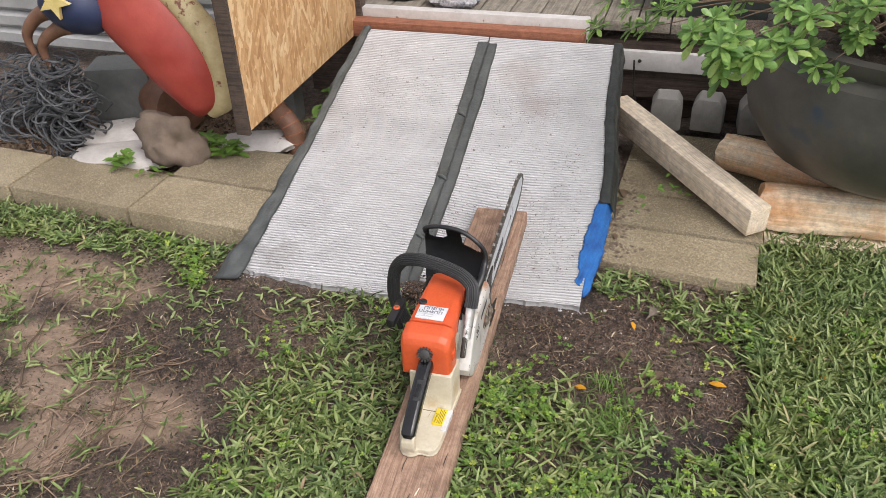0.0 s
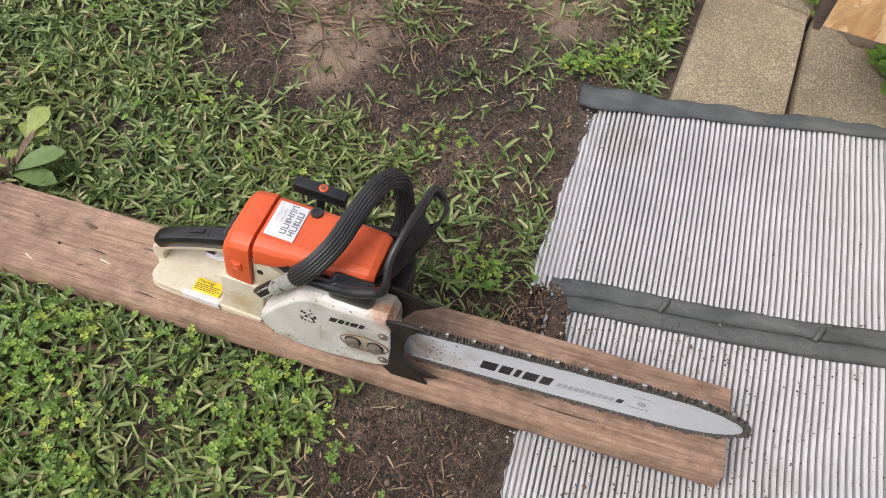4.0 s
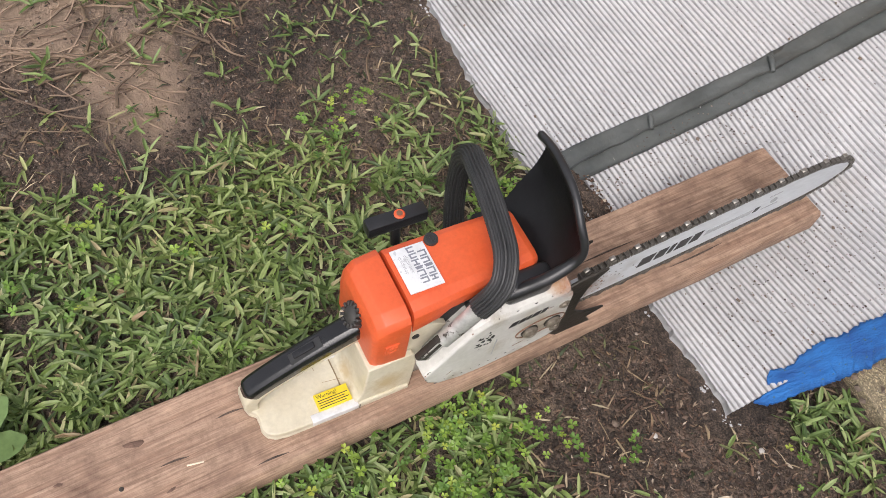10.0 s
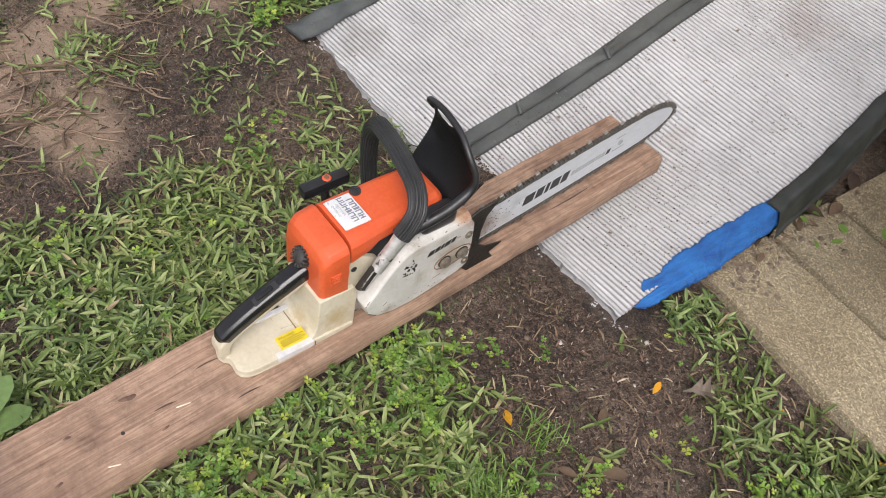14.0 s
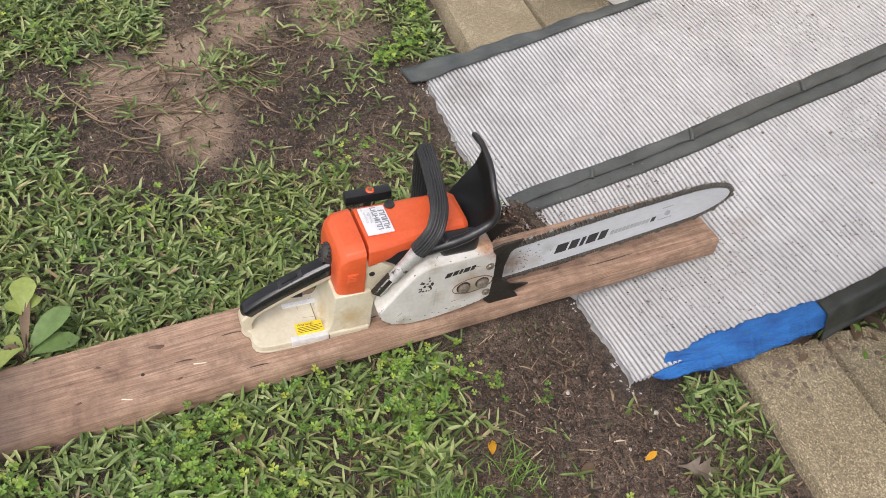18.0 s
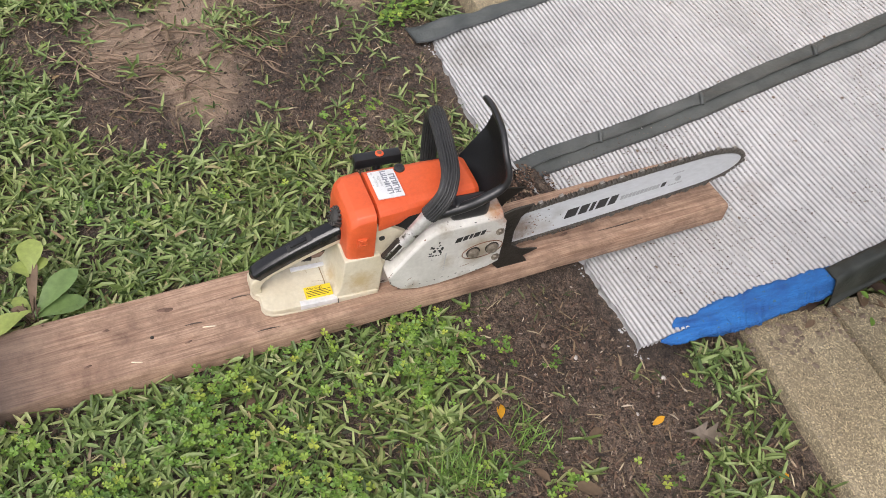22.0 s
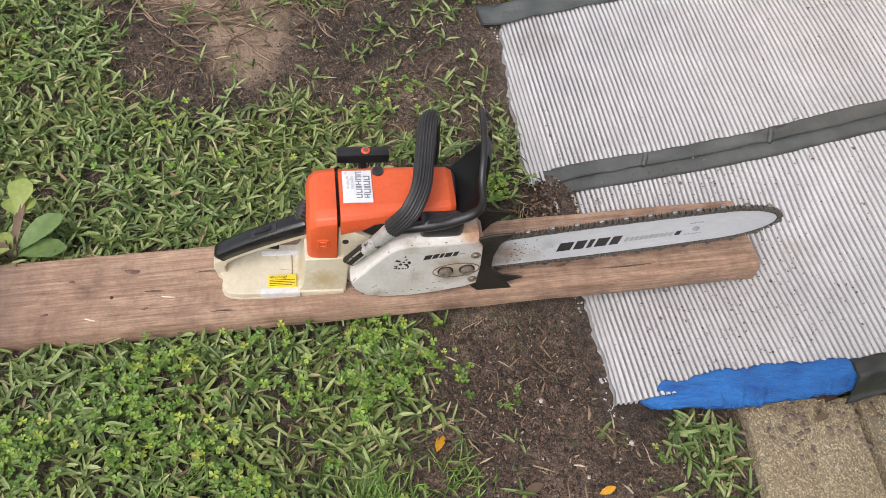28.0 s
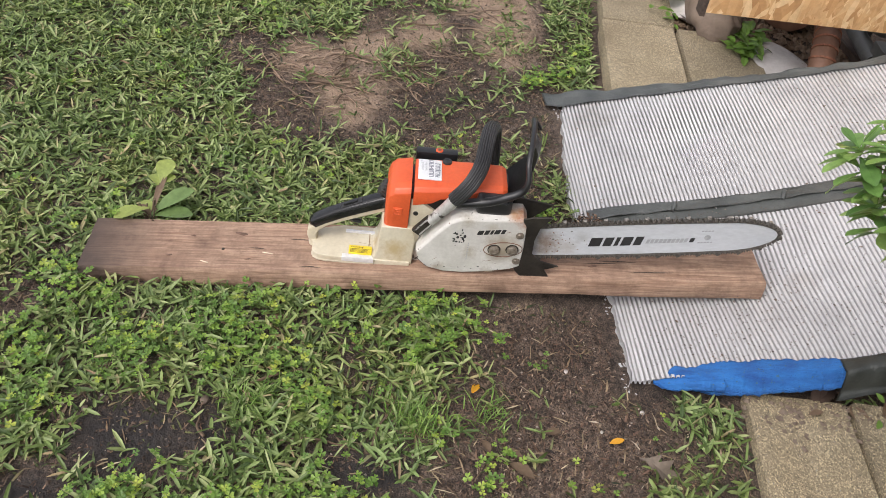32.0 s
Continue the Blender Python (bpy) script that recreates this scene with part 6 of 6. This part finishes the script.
def tangle(n, sx, sy, z0, z1, fall, seed):
    """Thin strands curling over one another."""
    rt = random.Random(seed)
    bm = bmesh.new()
    for _ in range(n):
        p = Vector((rt.gauss(0, sx), rt.gauss(0, sy), rt.uniform(z0, z1)))
        h, v, pts = rt.uniform(0, 6.28), rt.uniform(-0.5, 0.5), []
        for q in range(8):
            pts.append((p.x, p.y, max(0.008, p.z)))
            h, v = h + rt.uniform(0.3, 1.1), v + rt.gauss(0, 0.5)
            p = p + Vector((0.022 * math.cos(h), 0.022 * math.sin(h), 0.014 * math.sin(v) - fall))
        join(bm, tube(pts, rt.uniform(0.0022, 0.0042), 5, 3))
    return bm


single("rope_pile", tangle(150, 0.1, 0.05, 0.02, 0.22, 0.002, 17), ROPE, "tangled heap of grey-blue rope beside the pavers", "rope", pose(-1.62, 1.42, 0.02), kind="stuff")
single("hanging_rope", tangle(110, 0.04, 0.028, 0.06, 0.32, 0.009, 18), ROPE, "hank of grey-blue rope hanging over a block", "rope", pose(-1.42, 1.36, 0.0), kind="stuff")
single("grey_box", box((-0.1, -0.07, 0), (0.1, 0.07, 0.2), 0.012), DULLMETAL, "dull grey box behind the rope", "box", pose(-1.4, 1.62, 0.0, 0, 0, 20))
single("clay_pipe", tube([(0, -0.09, 0.085), (0, 0.09, 0.085)], 0.085, 20, 2), TERRACOTTA, "short dark brown clay pipe on its side", "pipe", pose(-1.24, 1.62, 0.0, 0, 0, 60))
single("fieldstone", lump(0.09, 0.072, 0.085, 0.5, 3.3, 4, 1.3, -0.06), STONE, "rough brown fieldstone on the pavers", "stone", pose(-1.04, 1.345, 0.085, 4, 6, 15), angle=70)
single("broken_slab", lump(0.17, 0.09, 0.022, 0.22, 6.1, 3, 2.0), WHITESTONE, "broken whitish stone slab", "stone", pose(-1.2, 1.33, 0.03, 0, 3, 12))
single("broken_slab", lump(0.14, 0.085, 0.024, 0.2, 8.2, 3, 2.0), WHITESTONE, "broken whitish stone slab under the door", "stone", pose(-0.87, 1.5, 0.03, 0, 0, 22))
single("broken_slab", lump(0.12, 0.1, 0.025, 0.2, 2.2, 3, 2.0), WHITESTONE, "broken whitish stone slab against the porch", "stone", pose(-1.32, 1.45, 0.03, 0, 0, 50))
elbow = thing("bent_pipe", "rusty brown ribbed downpipe elbow beside the slab", "pipe", pose(-0.76, 1.56, 0.0))
EL = [(-0.17, 0.03, 0.15), (-0.11, 0.015, 0.15), (-0.05, 0.0, 0.125), (0.0, -0.012, 0.075), (0.018, -0.02, 0.0)]
part("pipe_body", tube(EL, 0.03, 16, 8), TERRACOTTA, elbow, "brown metal elbow")
el = smooth_path(EL, 8)
for k in range(2, len(el) - 2, 3):
    part("rib", tube([el[k] - (el[k + 1] - el[k]) * 0.25, el[k], el[k] + (el[k + 1] - el[k]) * 0.25], 0.0325, 16, 1), RUSTWOOD, elbow, "raised crimp")
meter = thing("meter_fitting", "grey metal meter fitting on pipes under the porch", "fitting", pose(-1.0, 1.78, 0.0))
part("post", box((-0.1, -0.012, 0.0), (-0.07, 0.012, 0.2), 0.003), DULLMETAL, meter)
part("drum", lathe([(0.0, 0.03), (0.04, 0.03), (0.048, 0.024), (0.05, 0.0), (0.05, -0.03), (0.0, -0.03)], 24), CONCRETE, meter, "round pale grey housing").matrix_local = pose(0.0, -0.02, 0.15, 70, 0, 0)
part("cross_pipe", tube([(-0.08, -0.04, 0.07), (0.12, -0.05, 0.07)], 0.022, 14, 2), DULLMETAL, meter, "dull grey pipe")
part("valve_box", box((0.09, -0.06, 0.0), (0.16, 0.0, 0.12), 0.006), DULLMETAL, meter)
single("pallet_board", box((-0.3, -0.03, 0), (0.3, 0.03, 0.02), 0.002), DARKWOOD, "dark old board on the ground", "board", pose(-1.2, 1.75, 0.0, 0, 0, 8))


def leaf_blade(L, W, fold=0.25, droop=0.3, blunt=False):
    """One simple leaf along +y from the origin; a blunt one is widest towards its tip."""
    bm = bmesh.new()
    st = ((0.0, 0.12), (0.22, 0.36), (0.45, 0.78), (0.68, 1.0), (0.87, 0.8), (1.0, 0.16)) if blunt else ((0.0, 0.12), (0.25, 0.75), (0.55, 1.0), (0.8, 0.7), (1.0, 0.06))
    rows = []
    for t, w in st:
        z = -droop * L * t * t
        rows.append([bm.verts.new((-W * w / 2, L * t, z + fold * W * w / 2)), bm.verts.new((0, L * t, z)), bm.verts.new((W * w / 2, L * t, z + fold * W * w / 2))])
    for a, b in zip(rows, rows[1:]):
        for i in (0, 1):
            bm.faces.new((a[i], a[i + 1], b[i + 1], b[i]))
    return bm


def rosette(bm, at, axis, n, L, W, spread, seed):
    """A whorl of leaves round a shoot tip."""
    rs = random.Random(seed)
    q = Vector((0, 0, 1)).rotation_difference(Vector(axis).normalized()).to_matrix().to_4x4()
    for k in range(n):
        ring = k / n
        tilt = spread * (1 - 0.7 * ring ** 1.6) + rs.uniform(-10, 10)
        ln = L * (1 - 0.4 * ring) * rs.uniform(0.8, 1.1)
        m = Matrix.Translation(at) @ q @ pose(0, 0, 0.012 * ring, 0, 0, 137.5 * k + rs.uniform(-15, 15)) @ pose(0, 0, 0, 90 - tilt, 0, 0)
        join(bm, leaf_blade(ln, W * rs.uniform(0.85, 1.15) * (1 - 0.3 * ring), 0.2, rs.uniform(0.02, 0.3), True), m)


# weeds between the stones
def weed(at, n, L, seed, name="weed", label="small green weed between the stones"):
    rs = random.Random(seed)
    ob = thing(name, label, "weed", pose(*at), "weeds by the pavers")
    for k in range(n):
        m = pose(rs.gauss(0, 0.02), rs.gauss(0, 0.02), rs.uniform(0.005, 0.03), rs.uniform(-5, 45), rs.uniform(-20, 20), rs.uniform(0, 360))
        part("leaf", leaf_blade(L * rs.uniform(0.6, 1.1), L * 0.55 * rs.uniform(0.7, 1.1), 0.2, 0.3), CLOVER, ob, smooth=False).matrix_local = m
    return ob


for k, (x, y, n, L) in enumerate(((-1.16, 1.25, 26, 0.035), (-0.9, 1.4, 34, 0.04), (-0.97, 1.43, 20, 0.05), (-0.72, 1.7, 30, 0.04), (-0.63, 1.45, 10, 0.03), (0.36, 1.5, 10, 0.022), (0.28, 1.4, 6, 0.02), (-1.02, 1.23, 10, 0.03), (-0.75, 1.85, 18, 0.05))):
    weed((x, y, 0.04), n, L, k)

# ---- right of the ramp ----
beam = single("timber_beam", bevel(prism([(0.0, -0.036), (0.63, -0.036), (0.63, 0.036), (0.0, 0.036)], -0.03, 0.03), 0.004, 2), LUMBER, "pale raw timber beam leaning against the ramp", "beam",
              pose(0.582, 1.372, 0.067, 4.0, 0, 41.5))


def log_half(L, r, seed):
    rings = []
    for j in range(15):
        x = -L / 2 + L * j / 14
        ring = []
        for k in range(14):
            a = 2 * math.pi * k / 14
            q = r * (1 + 0.18 * noise.noise(Vector((math.cos(a) * 1.5, math.sin(a) * 1.5, x * 6 + seed)))) * (0.9 + 0.1 * min(1, 14 - j, j + 0.3))
            ring.append((x + 0.02 * noise.noise(Vector((a, seed, j))) * (j in (0, 14)), q * math.cos(a), max(-r * 0.6, q * math.sin(a))))
        rings.append(ring)
    return loft(rings)


single("split_log", log_half(0.6, 0.062, 2.0), LOGWOOD, "barked orange-brown split log under the pot", "log", pose(0.88, 1.48, 0.055, 0, 0, 3))
single("split_log", log_half(0.3, 0.055, 5.0), LOGWOOD, "short split log propping the pot", "log", pose(0.62, 1.66, 0.07, 0, 0, -20))
single("log_plank", box((-0.3, -0.05, 0), (0.3, 0.05, 0.018), 0.002), LUMBER, "pale thin plank under the log", "board", pose(0.9, 1.44, -0.002, 0, 0, 3))
for k, (x, y, rz) in enumerate(((0.3, 1.935, 4), (0.42, 1.95, -3), (0.55, 1.96, 5))):
    single("edging_block", bevel(prism([(-0.045, 0.0), (-0.045, 0.075), (-0.03, 0.1), (0.03, 0.1), (0.045, 0.075), (0.045, 0.0)], -0.04, 0.04), 0.006, 2), CONCRETE, "small grey scalloped edging block", "block", pose(x, y, 0.03, 0, 0, 90 + rz), "edging blocks by the porch")

pot = thing("plant_pot", "large dark glazed plant pot on logs", "pot", pose(0.865, 1.66, 0.135))
part("pot_body", lathe([(0.0, 0.0), (0.24, 0.0), (0.3, 0.04), (0.35, 0.12), (0.365, 0.2), (0.35, 0.28), (0.325, 0.3), (0.335, 0.315), (0.335, 0.335), (0.3, 0.335), (0.3, 0.29), (0.0, 0.29)], 40), POT, pot, "dark mottled glazed body")
part("pot_soil", lathe([(0.0, 0.3), (0.15, 0.305), (0.298, 0.297), (0.298, 0.285), (0.0, 0.285)], 24), SOIL, pot)

shrub = thing("shrub", "leafy green shrub with whorled leaves growing in the pot", "shrub", pose(0, 0, 0))
random.seed(41)
TIPS = [(0.445, 1.037, 0.6), (0.392, 1.096, 0.604), (0.465, 1.06, 0.614), (0.452, 1.069, 0.572), (0.505, 1.087, 0.574), (0.426, 1.119, 0.621), (0.46, 1.144, 0.583),
        (0.484, 1.166, 0.565), (0.507, 1.107, 0.559), (0.486, 1.12, 0.568), (0.43, 1.118, 0.589), (0.45, 1.079, 0.543), (0.53, 1.15, 0.58), (0.56, 1.16, 0.57), (0.59, 1.18, 0.62), (0.55, 1.2, 0.63)]
for x, y, z in ((0.22, 1.5, 0.51), (0.15, 1.5, 0.46), (0.27, 1.48, 0.48), (0.23, 1.51, 0.46), (0.3, 1.47, 0.52), (0.17, 1.52, 0.52), (0.25, 1.55, 0.55), (0.34, 1.42, 0.55), (0.63, 1.3, 0.48), (0.67, 1.3, 0.46), (0.69, 1.28, 0.56), (0.64, 1.3, 0.59), (0.36, 1.35, 0.58), (0.3, 1.58, 0.56)):
    TIPS.append((x, y, z))
for k in range(125):
    a, r = random.uniform(2.2, 6.2), random.uniform(0.1, 0.5)
    p = (0.85 + r * 1.0 * math.cos(a), 1.55 + r * 0.85 * math.sin(a), random.uniform(0.5, 0.8))
    if p[1] > 1.2 and p[0] > 0.42:
        TIPS.append(p)
root = Vector((0.86, 1.62, 0.4))
for k, t in enumerate(TIPS):
    p = Vector(t)
    d = (p - root)
    bm = bmesh.new()
    ax = (d.normalized() * 0.6 + Vector((0, 0, 0.8))).normalized()
    near = p.y < 1.22
    rosette(bm, p, ax, random.randint(12, 15) if near else random.randint(15, 20), random.uniform(0.038, 0.045) if near else random.uniform(0.036, 0.047), 0.0155 if near else 0.0135, 95, k)
    if near:
        rosette(bm, p - ax * 0.02, ax, 7, 0.044, 0.018, 110, k + 500)
    part("leaf_whorl", bm, BUSHLEAF, shrub, smooth=False)
    if k % 2 == 0:
        mid = root.lerp(p, 0.55) + Vector((random.gauss(0, 0.02), random.gauss(0, 0.02), 0.07))
        part("branch", tube([root + Vector((random.gauss(0, 0.05), random.gauss(0, 0.05), 0)), mid, p], lambda q: (0.0026 if near else 0.0042) * (1.2 - q), 6, 5), STEM, shrub)
for k in range(7):
    m = pose(random.uniform(0.3, 0.8), random.uniform(1.25, 1.6), random.uniform(0.6, 0.75), random.uniform(-40, 40), random.uniform(-40, 40), random.uniform(0, 360))
    part("yellowed_leaf", leaf_blade(0.045, 0.016), YELLOWLEAF, shrub, "yellowed leaf").matrix_local = m

single("storage_bin", box((-0.22, -0.18, 0), (0.22, 0.18, 0.3), 0.02), DARKBIN, "dark green plastic bin standing on the porch", "bin", pose(0.42, 2.3, 0.3, 0, 0, 2))
single("cream_board", box((-0.06, -0.015, 0), (0.06, 0.015, 0.12), 0.003), CREAMPAINT, "small cream painted board on the bin", "board", pose(0.36, 2.16, 0.6, -20, 15, 0))
cl = lump(0.09, 0.06, 0.03, 0.35, 3, 3, 3)
single("checked_cloth", cl, CLOTH, "crumpled black and white checked cloth on the porch", "cloth", pose(-0.42, 2.1, 0.32))
single("black_shoe", lump(0.07, 0.035, 0.028, 0.2, 9, 3, 2), BLACK, "dark slipper on the porch boards", "shoe", pose(-0.6, 2.12, 0.325, 0, 0, 20))
single("tether_wire", tube([(0.19, 1.95, 0.22), (0.2, 1.93, 0.12), (0.23, 1.92, 0.06), (0.24, 1.9, 0.03)], 0.003, 6, 5), DARKMETAL, "thin grey wire hanging from the trim", "wire")

# ---- things on the lawn ----
weedp = thing("broad_leaf_weed", "broad-leaved weed with yellowing leaves beside the plank", "weed", pose(0.0, 0.165, 0.0))
for k, (az, tilt, L, W, mt, z) in enumerate(((42, 28, 0.085, 0.036, WEEDGREEN, 0.02), (12, 14, 0.07, 0.034, WEEDGREEN, 0.018), (88, 40, 0.08, 0.01, STRAW, 0.015), (80, 48, 0.085, 0.009, BROWNLEAF, 0.012), (150, 25, 0.03, 0.016, STRAW, 0.02), (205, 3, 0.06, 0.032, WEEDLEAF, 0.036), (120, 12, 0.05, 0.02, WEEDLEAF, 0.015))):
    part("leaf", leaf_blade(L, W, 0.3, 0.22, True), mt, weedp).matrix_local = pose(0, 0, z, tilt, 0, az)
for dx, dy, dz, az, tilt, L, W in ((-0.052, 0.004, 0.052, 85, 35, 0.05, 0.036), (-0.05, 0.0, 0.048, 120, 20, 0.03, 0.024), (-0.052, 0.006, 0.05, 50, 25, 0.028, 0.022)):
    part("leaf", leaf_blade(L, W, 0.3, 0.25, True), WEEDLEAF, weedp, "lobed yellow-green leaf tip").matrix_local = pose(dx, dy, dz, tilt, 0, az)
for k in range(14):
    part("stalk", tube([(random.gauss(0, 0.008), random.gauss(0, 0.008), 0), (random.gauss(0, 0.012), random.gauss(0, 0.012), random.uniform(0.02, 0.05))], 0.0012, 5, 3), STEM, weedp)
for k, (x, y, rz, mt, L) in enumerate(((0.295, 0.75, 70, YELLOWLEAF, 0.03), (0.356, 0.957, 20, YELLOWLEAF, 0.024), (0.55, 0.83, 80, YELLOWLEAF, 0.034), (0.73, 0.9, 30, YELLOWLEAF, 0.032), (0.67, 1.0, 10, YELLOWLEAF, 0.03), (0.63, 1.17, 80, YELLOWLEAF, 0.036), (0.78, 0.8, 60, YELLOWLEAF, 0.03), (0.403, 0.828, 130, BROWNLEAF, 0.03), (0.264, 1.276, 20, BROWNLEAF, 0.026), (0.25, 1.4, 50, BROWNLEAF, 0.05), (0.26, 1.44, 110, BROWNLEAF, 0.045), (0.25, 1.48, 10, BROWNLEAF, 0.05), (0.35, 0.86, 20, BROWNLEAF, 0.03), (0.62, 0.75, 0, BROWNLEAF, 0.05), (0.2, 0.42, 50, BROWNLEAF, 0.03), (0.4, 0.78, 110, BROWNLEAF, 0.03), (0.47, 1.1, 0, YELLOWLEAF, 0.02))):
    single("fallen_leaf", leaf_blade(L, L * 0.42, 0.35, 0.1), mt, "fallen yellow leaf on the grass" if mt is YELLOWLEAF else "dry brown fallen leaf on soil", "leaf", pose(x, y, gz(x, y) + (0.012 if not paved(x, y) else 0.026), random.uniform(-12, 12), random.uniform(-12, 12), rz), "fallen leaves")
oak = bmesh.new()
OAK = ((0.0, 0.06), (0.16, 0.16), (0.3, 0.8), (0.43, 0.3), (0.6, 1.0), (0.73, 0.42), (0.86, 0.5), (1.0, 0.06))
rows = []
for k, (q, w) in enumerate(OAK):
    c = Vector((0.006 * math.sin(q * 4), 0.06 * q, 0.006 + 0.01 * math.sin(q * 5)))
    rows.append([oak.verts.new(c + Vector((-0.02 * w, 0.009 * (w > 0.45), 0.012 * w))), oak.verts.new(c), oak.verts.new(c + Vector((0.016 * w, 0.004 * (w > 0.45), 0.004 * w)))])
for a, b in zip(rows, rows[1:]):
    for k in (0, 1):
        oak.faces.new((a[k], a[k + 1], b[k + 1], b[k]))
single("fallen_leaf", oak, pm("grey_brown_leaf", (0.1, 0.075, 0.055), (0.2, 0.16, 0.125), 40, 0.75, 0.3, 150), "curled grey-brown lobed oak leaf on soil", "leaf", pose(0.375, 1.0, gz(0.375, 1.0) + 0.008, 0, 0, -25), "fallen leaves")
single("fallen_leaf", leaf_blade(0.04, 0.022, 0.3, 0.15), STRAW, "pale dry leaf on the soil", "leaf", pose(0.41, 0.81, gz(0.41, 0.83) + 0.01, 8, -10, -30), "fallen leaves")
rl = random.Random(61)
for k in range(14):
    x, y = rl.uniform(0.185, 0.235), rl.uniform(1.3, 1.62)
    single("fallen_leaf", leaf_blade(0.045, 0.022, 0.35, 0.2), MULCH if k % 3 else BROWNLEAF, "dark dead leaf in the gap beside the ramp", "leaf", pose(x, y, 0.012 + 0.01 * (k % 3), rl.uniform(-25, 25), rl.uniform(-25, 25), rl.uniform(0, 360)), "fallen leaves")
random.seed(51)
for k, (x, y, rz, L) in enumerate(((-0.6, 0.47, 30, 0.14), (-0.63, 0.42, 70, 0.12), (-0.55, 0.4, 15, 0.1), (-0.66, 0.5, -20, 0.16), (-0.5, 0.44, 50, 0.09), (-0.7, 0.4, 100, 0.12), (-0.58, 0.53, 140, 0.1), (0.3, 0.47, 20, 0.12), (0.36, 0.62, 75, 0.1), (0.41, 0.55, 5, 0.14), (0.4, 0.36, 110, 0.05), (-0.9, 0.63, 10, 0.2), (-0.85, 0.5, 40, 0.15), (-0.45, 0.78, 60, 0.08), (0.47, 0.96, 85, 0.07), (0.3, 0.13, 100, 0.08), (-0.75, 0.65, -40, 0.14), (-0.68, 0.6, 15, 0.12))):
    pts = [(0, L * (q - 0.5), 0.004 + 0.006 * random.random()) for q in (0, 0.33, 0.66, 1)]
    pts = [(px + random.gauss(0, 0.006), q, z) for px, q, z in pts]
    single("twig", tube(pts, lambda q: 0.0022 * (1.2 - q), 6, 4), STRAW if k % 2 else STEM, "thin dry twig on bare soil", "twig", pose(x, y, gz(x, y) + 0.002, 0, 0, rz), "twigs on the soil")
for k, (x, y, r) in enumerate(((0.284, 1.017, 0.0042), (0.36, 0.36, 0.008), (0.4, 0.2, 0.006), (0.22, 0.9, 0.004), (0.33, 0.95, 0.003), (-0.45, 0.83, 0.004), (0.19, 0.86, 0.005))):
    single("pebble", lump(r, r * 0.85, r * 0.7, 0.2, k, 2), WHITESTONE if k in (0, 3, 4) else STONE, "small rounded pebble on the soil", "pebble", pose(x, y, gz(x, y) + r * 0.5), "pebbles")
random.seed(77)
for k in range(16):
    x, y, L = random.gauss(-0.62, 0.11), random.gauss(0.5, 0.07), random.uniform(0.03, 0.11)
    pts = [(random.gauss(0, 0.006), L * (q - 0.5), 0.003 + 0.007 * random.random()) for q in (0, 0.33, 0.66, 1)]
    single("twig", tube(pts, lambda q: 0.0017 * (1.2 - q), 5, 4), (BROWNLEAF, STEM, STRAW)[k % 3], "thin dry reddish runner on bare soil", "twig", pose(x, y, gz(x, y) + 0.002, 0, 0, random.uniform(-70, 110)), "twigs on the soil")
runners = bmesh.new()
rr = random.Random(93)
for k in range(85):
    cx, cy, sx, sy = rr.choice(((-0.58, 0.29, 0.06, 0.06), (-0.58, 0.29, 0.06, 0.06), (-0.58, 0.36, 0.06, 0.06), (-0.72, 0.5, 0.12, 0.12), (-0.9, 0.62, 0.15, 0.1)))
    x, y, h, L = rr.gauss(cx, sx), rr.gauss(cy, sy), rr.choice((1.1, 1.25, 2.2, 0.5)) + rr.gauss(0, 0.35), rr.uniform(0.04, 0.16)
    pts = []
    for q in range(5):
        pts.append((x, y, gz(x, y) + rr.uniform(0.002, 0.009)))
        x, y, h = x + L / 4 * math.cos(h), y + L / 4 * math.sin(h), h + rr.gauss(0, 0.18)
    join(runners, tube(pts, rr.uniform(0.0007, 0.0017), 4, 2))
single("grass_runners", runners, pm("dry_runner", (0.13, 0.085, 0.06), (0.36, 0.26, 0.18), 25, 0.8, 0.2, island=0.6), "bare reddish grass runners matted over worn sandy soil", "runners", kind="stuff")
for x in (0.5, 0.72):
    part("trim_bolt", lathe([(0.0, 0.003), (0.005, 0.003), (0.006, 0.0), (0.0, 0.0)], 10), DARKMETAL, porch, "dark bolt head").matrix_local = fm @ pose(x, -0.0005, 0.196, 90, 0, 0)
crumbs("leaf_bed", 5200, (-1.75, 1.24), (-0.66, 1.75), lambda x, y: 0.8 * (y > 1.3 or x < -1.0), (0.004, 0.013), BROWNLEAF, "bed of dead brown leaves behind the pavers", "leaves", 43, lambda x, y: gz(x, y) + 0.004)
crumbs("paver_dirt", 1500, (0.235, 1.17), (0.45, 1.6), lambda x, y: 0.9 * math.exp(-((x - 0.24) / 0.05) ** 2) * (0.3 + 0.7 * math.exp(-((y - 1.27) / 0.06) ** 2)), (0.0015, 0.006), STONE, "dark soil and leaf crumbs on the pavers", "soil", 45, lambda x, y: 0.015 if y < 1.35 else 0.018)
crumbs("paver_grit", 1500, (0.235, 1.17), (0.6, 1.9), lambda x, y: 0.5, (0.0005, 0.0012), CONCRETE, "pale grit on the pavers", "grit", 46, lambda x, y: 0.0153 if y < 1.35 else 0.0183)
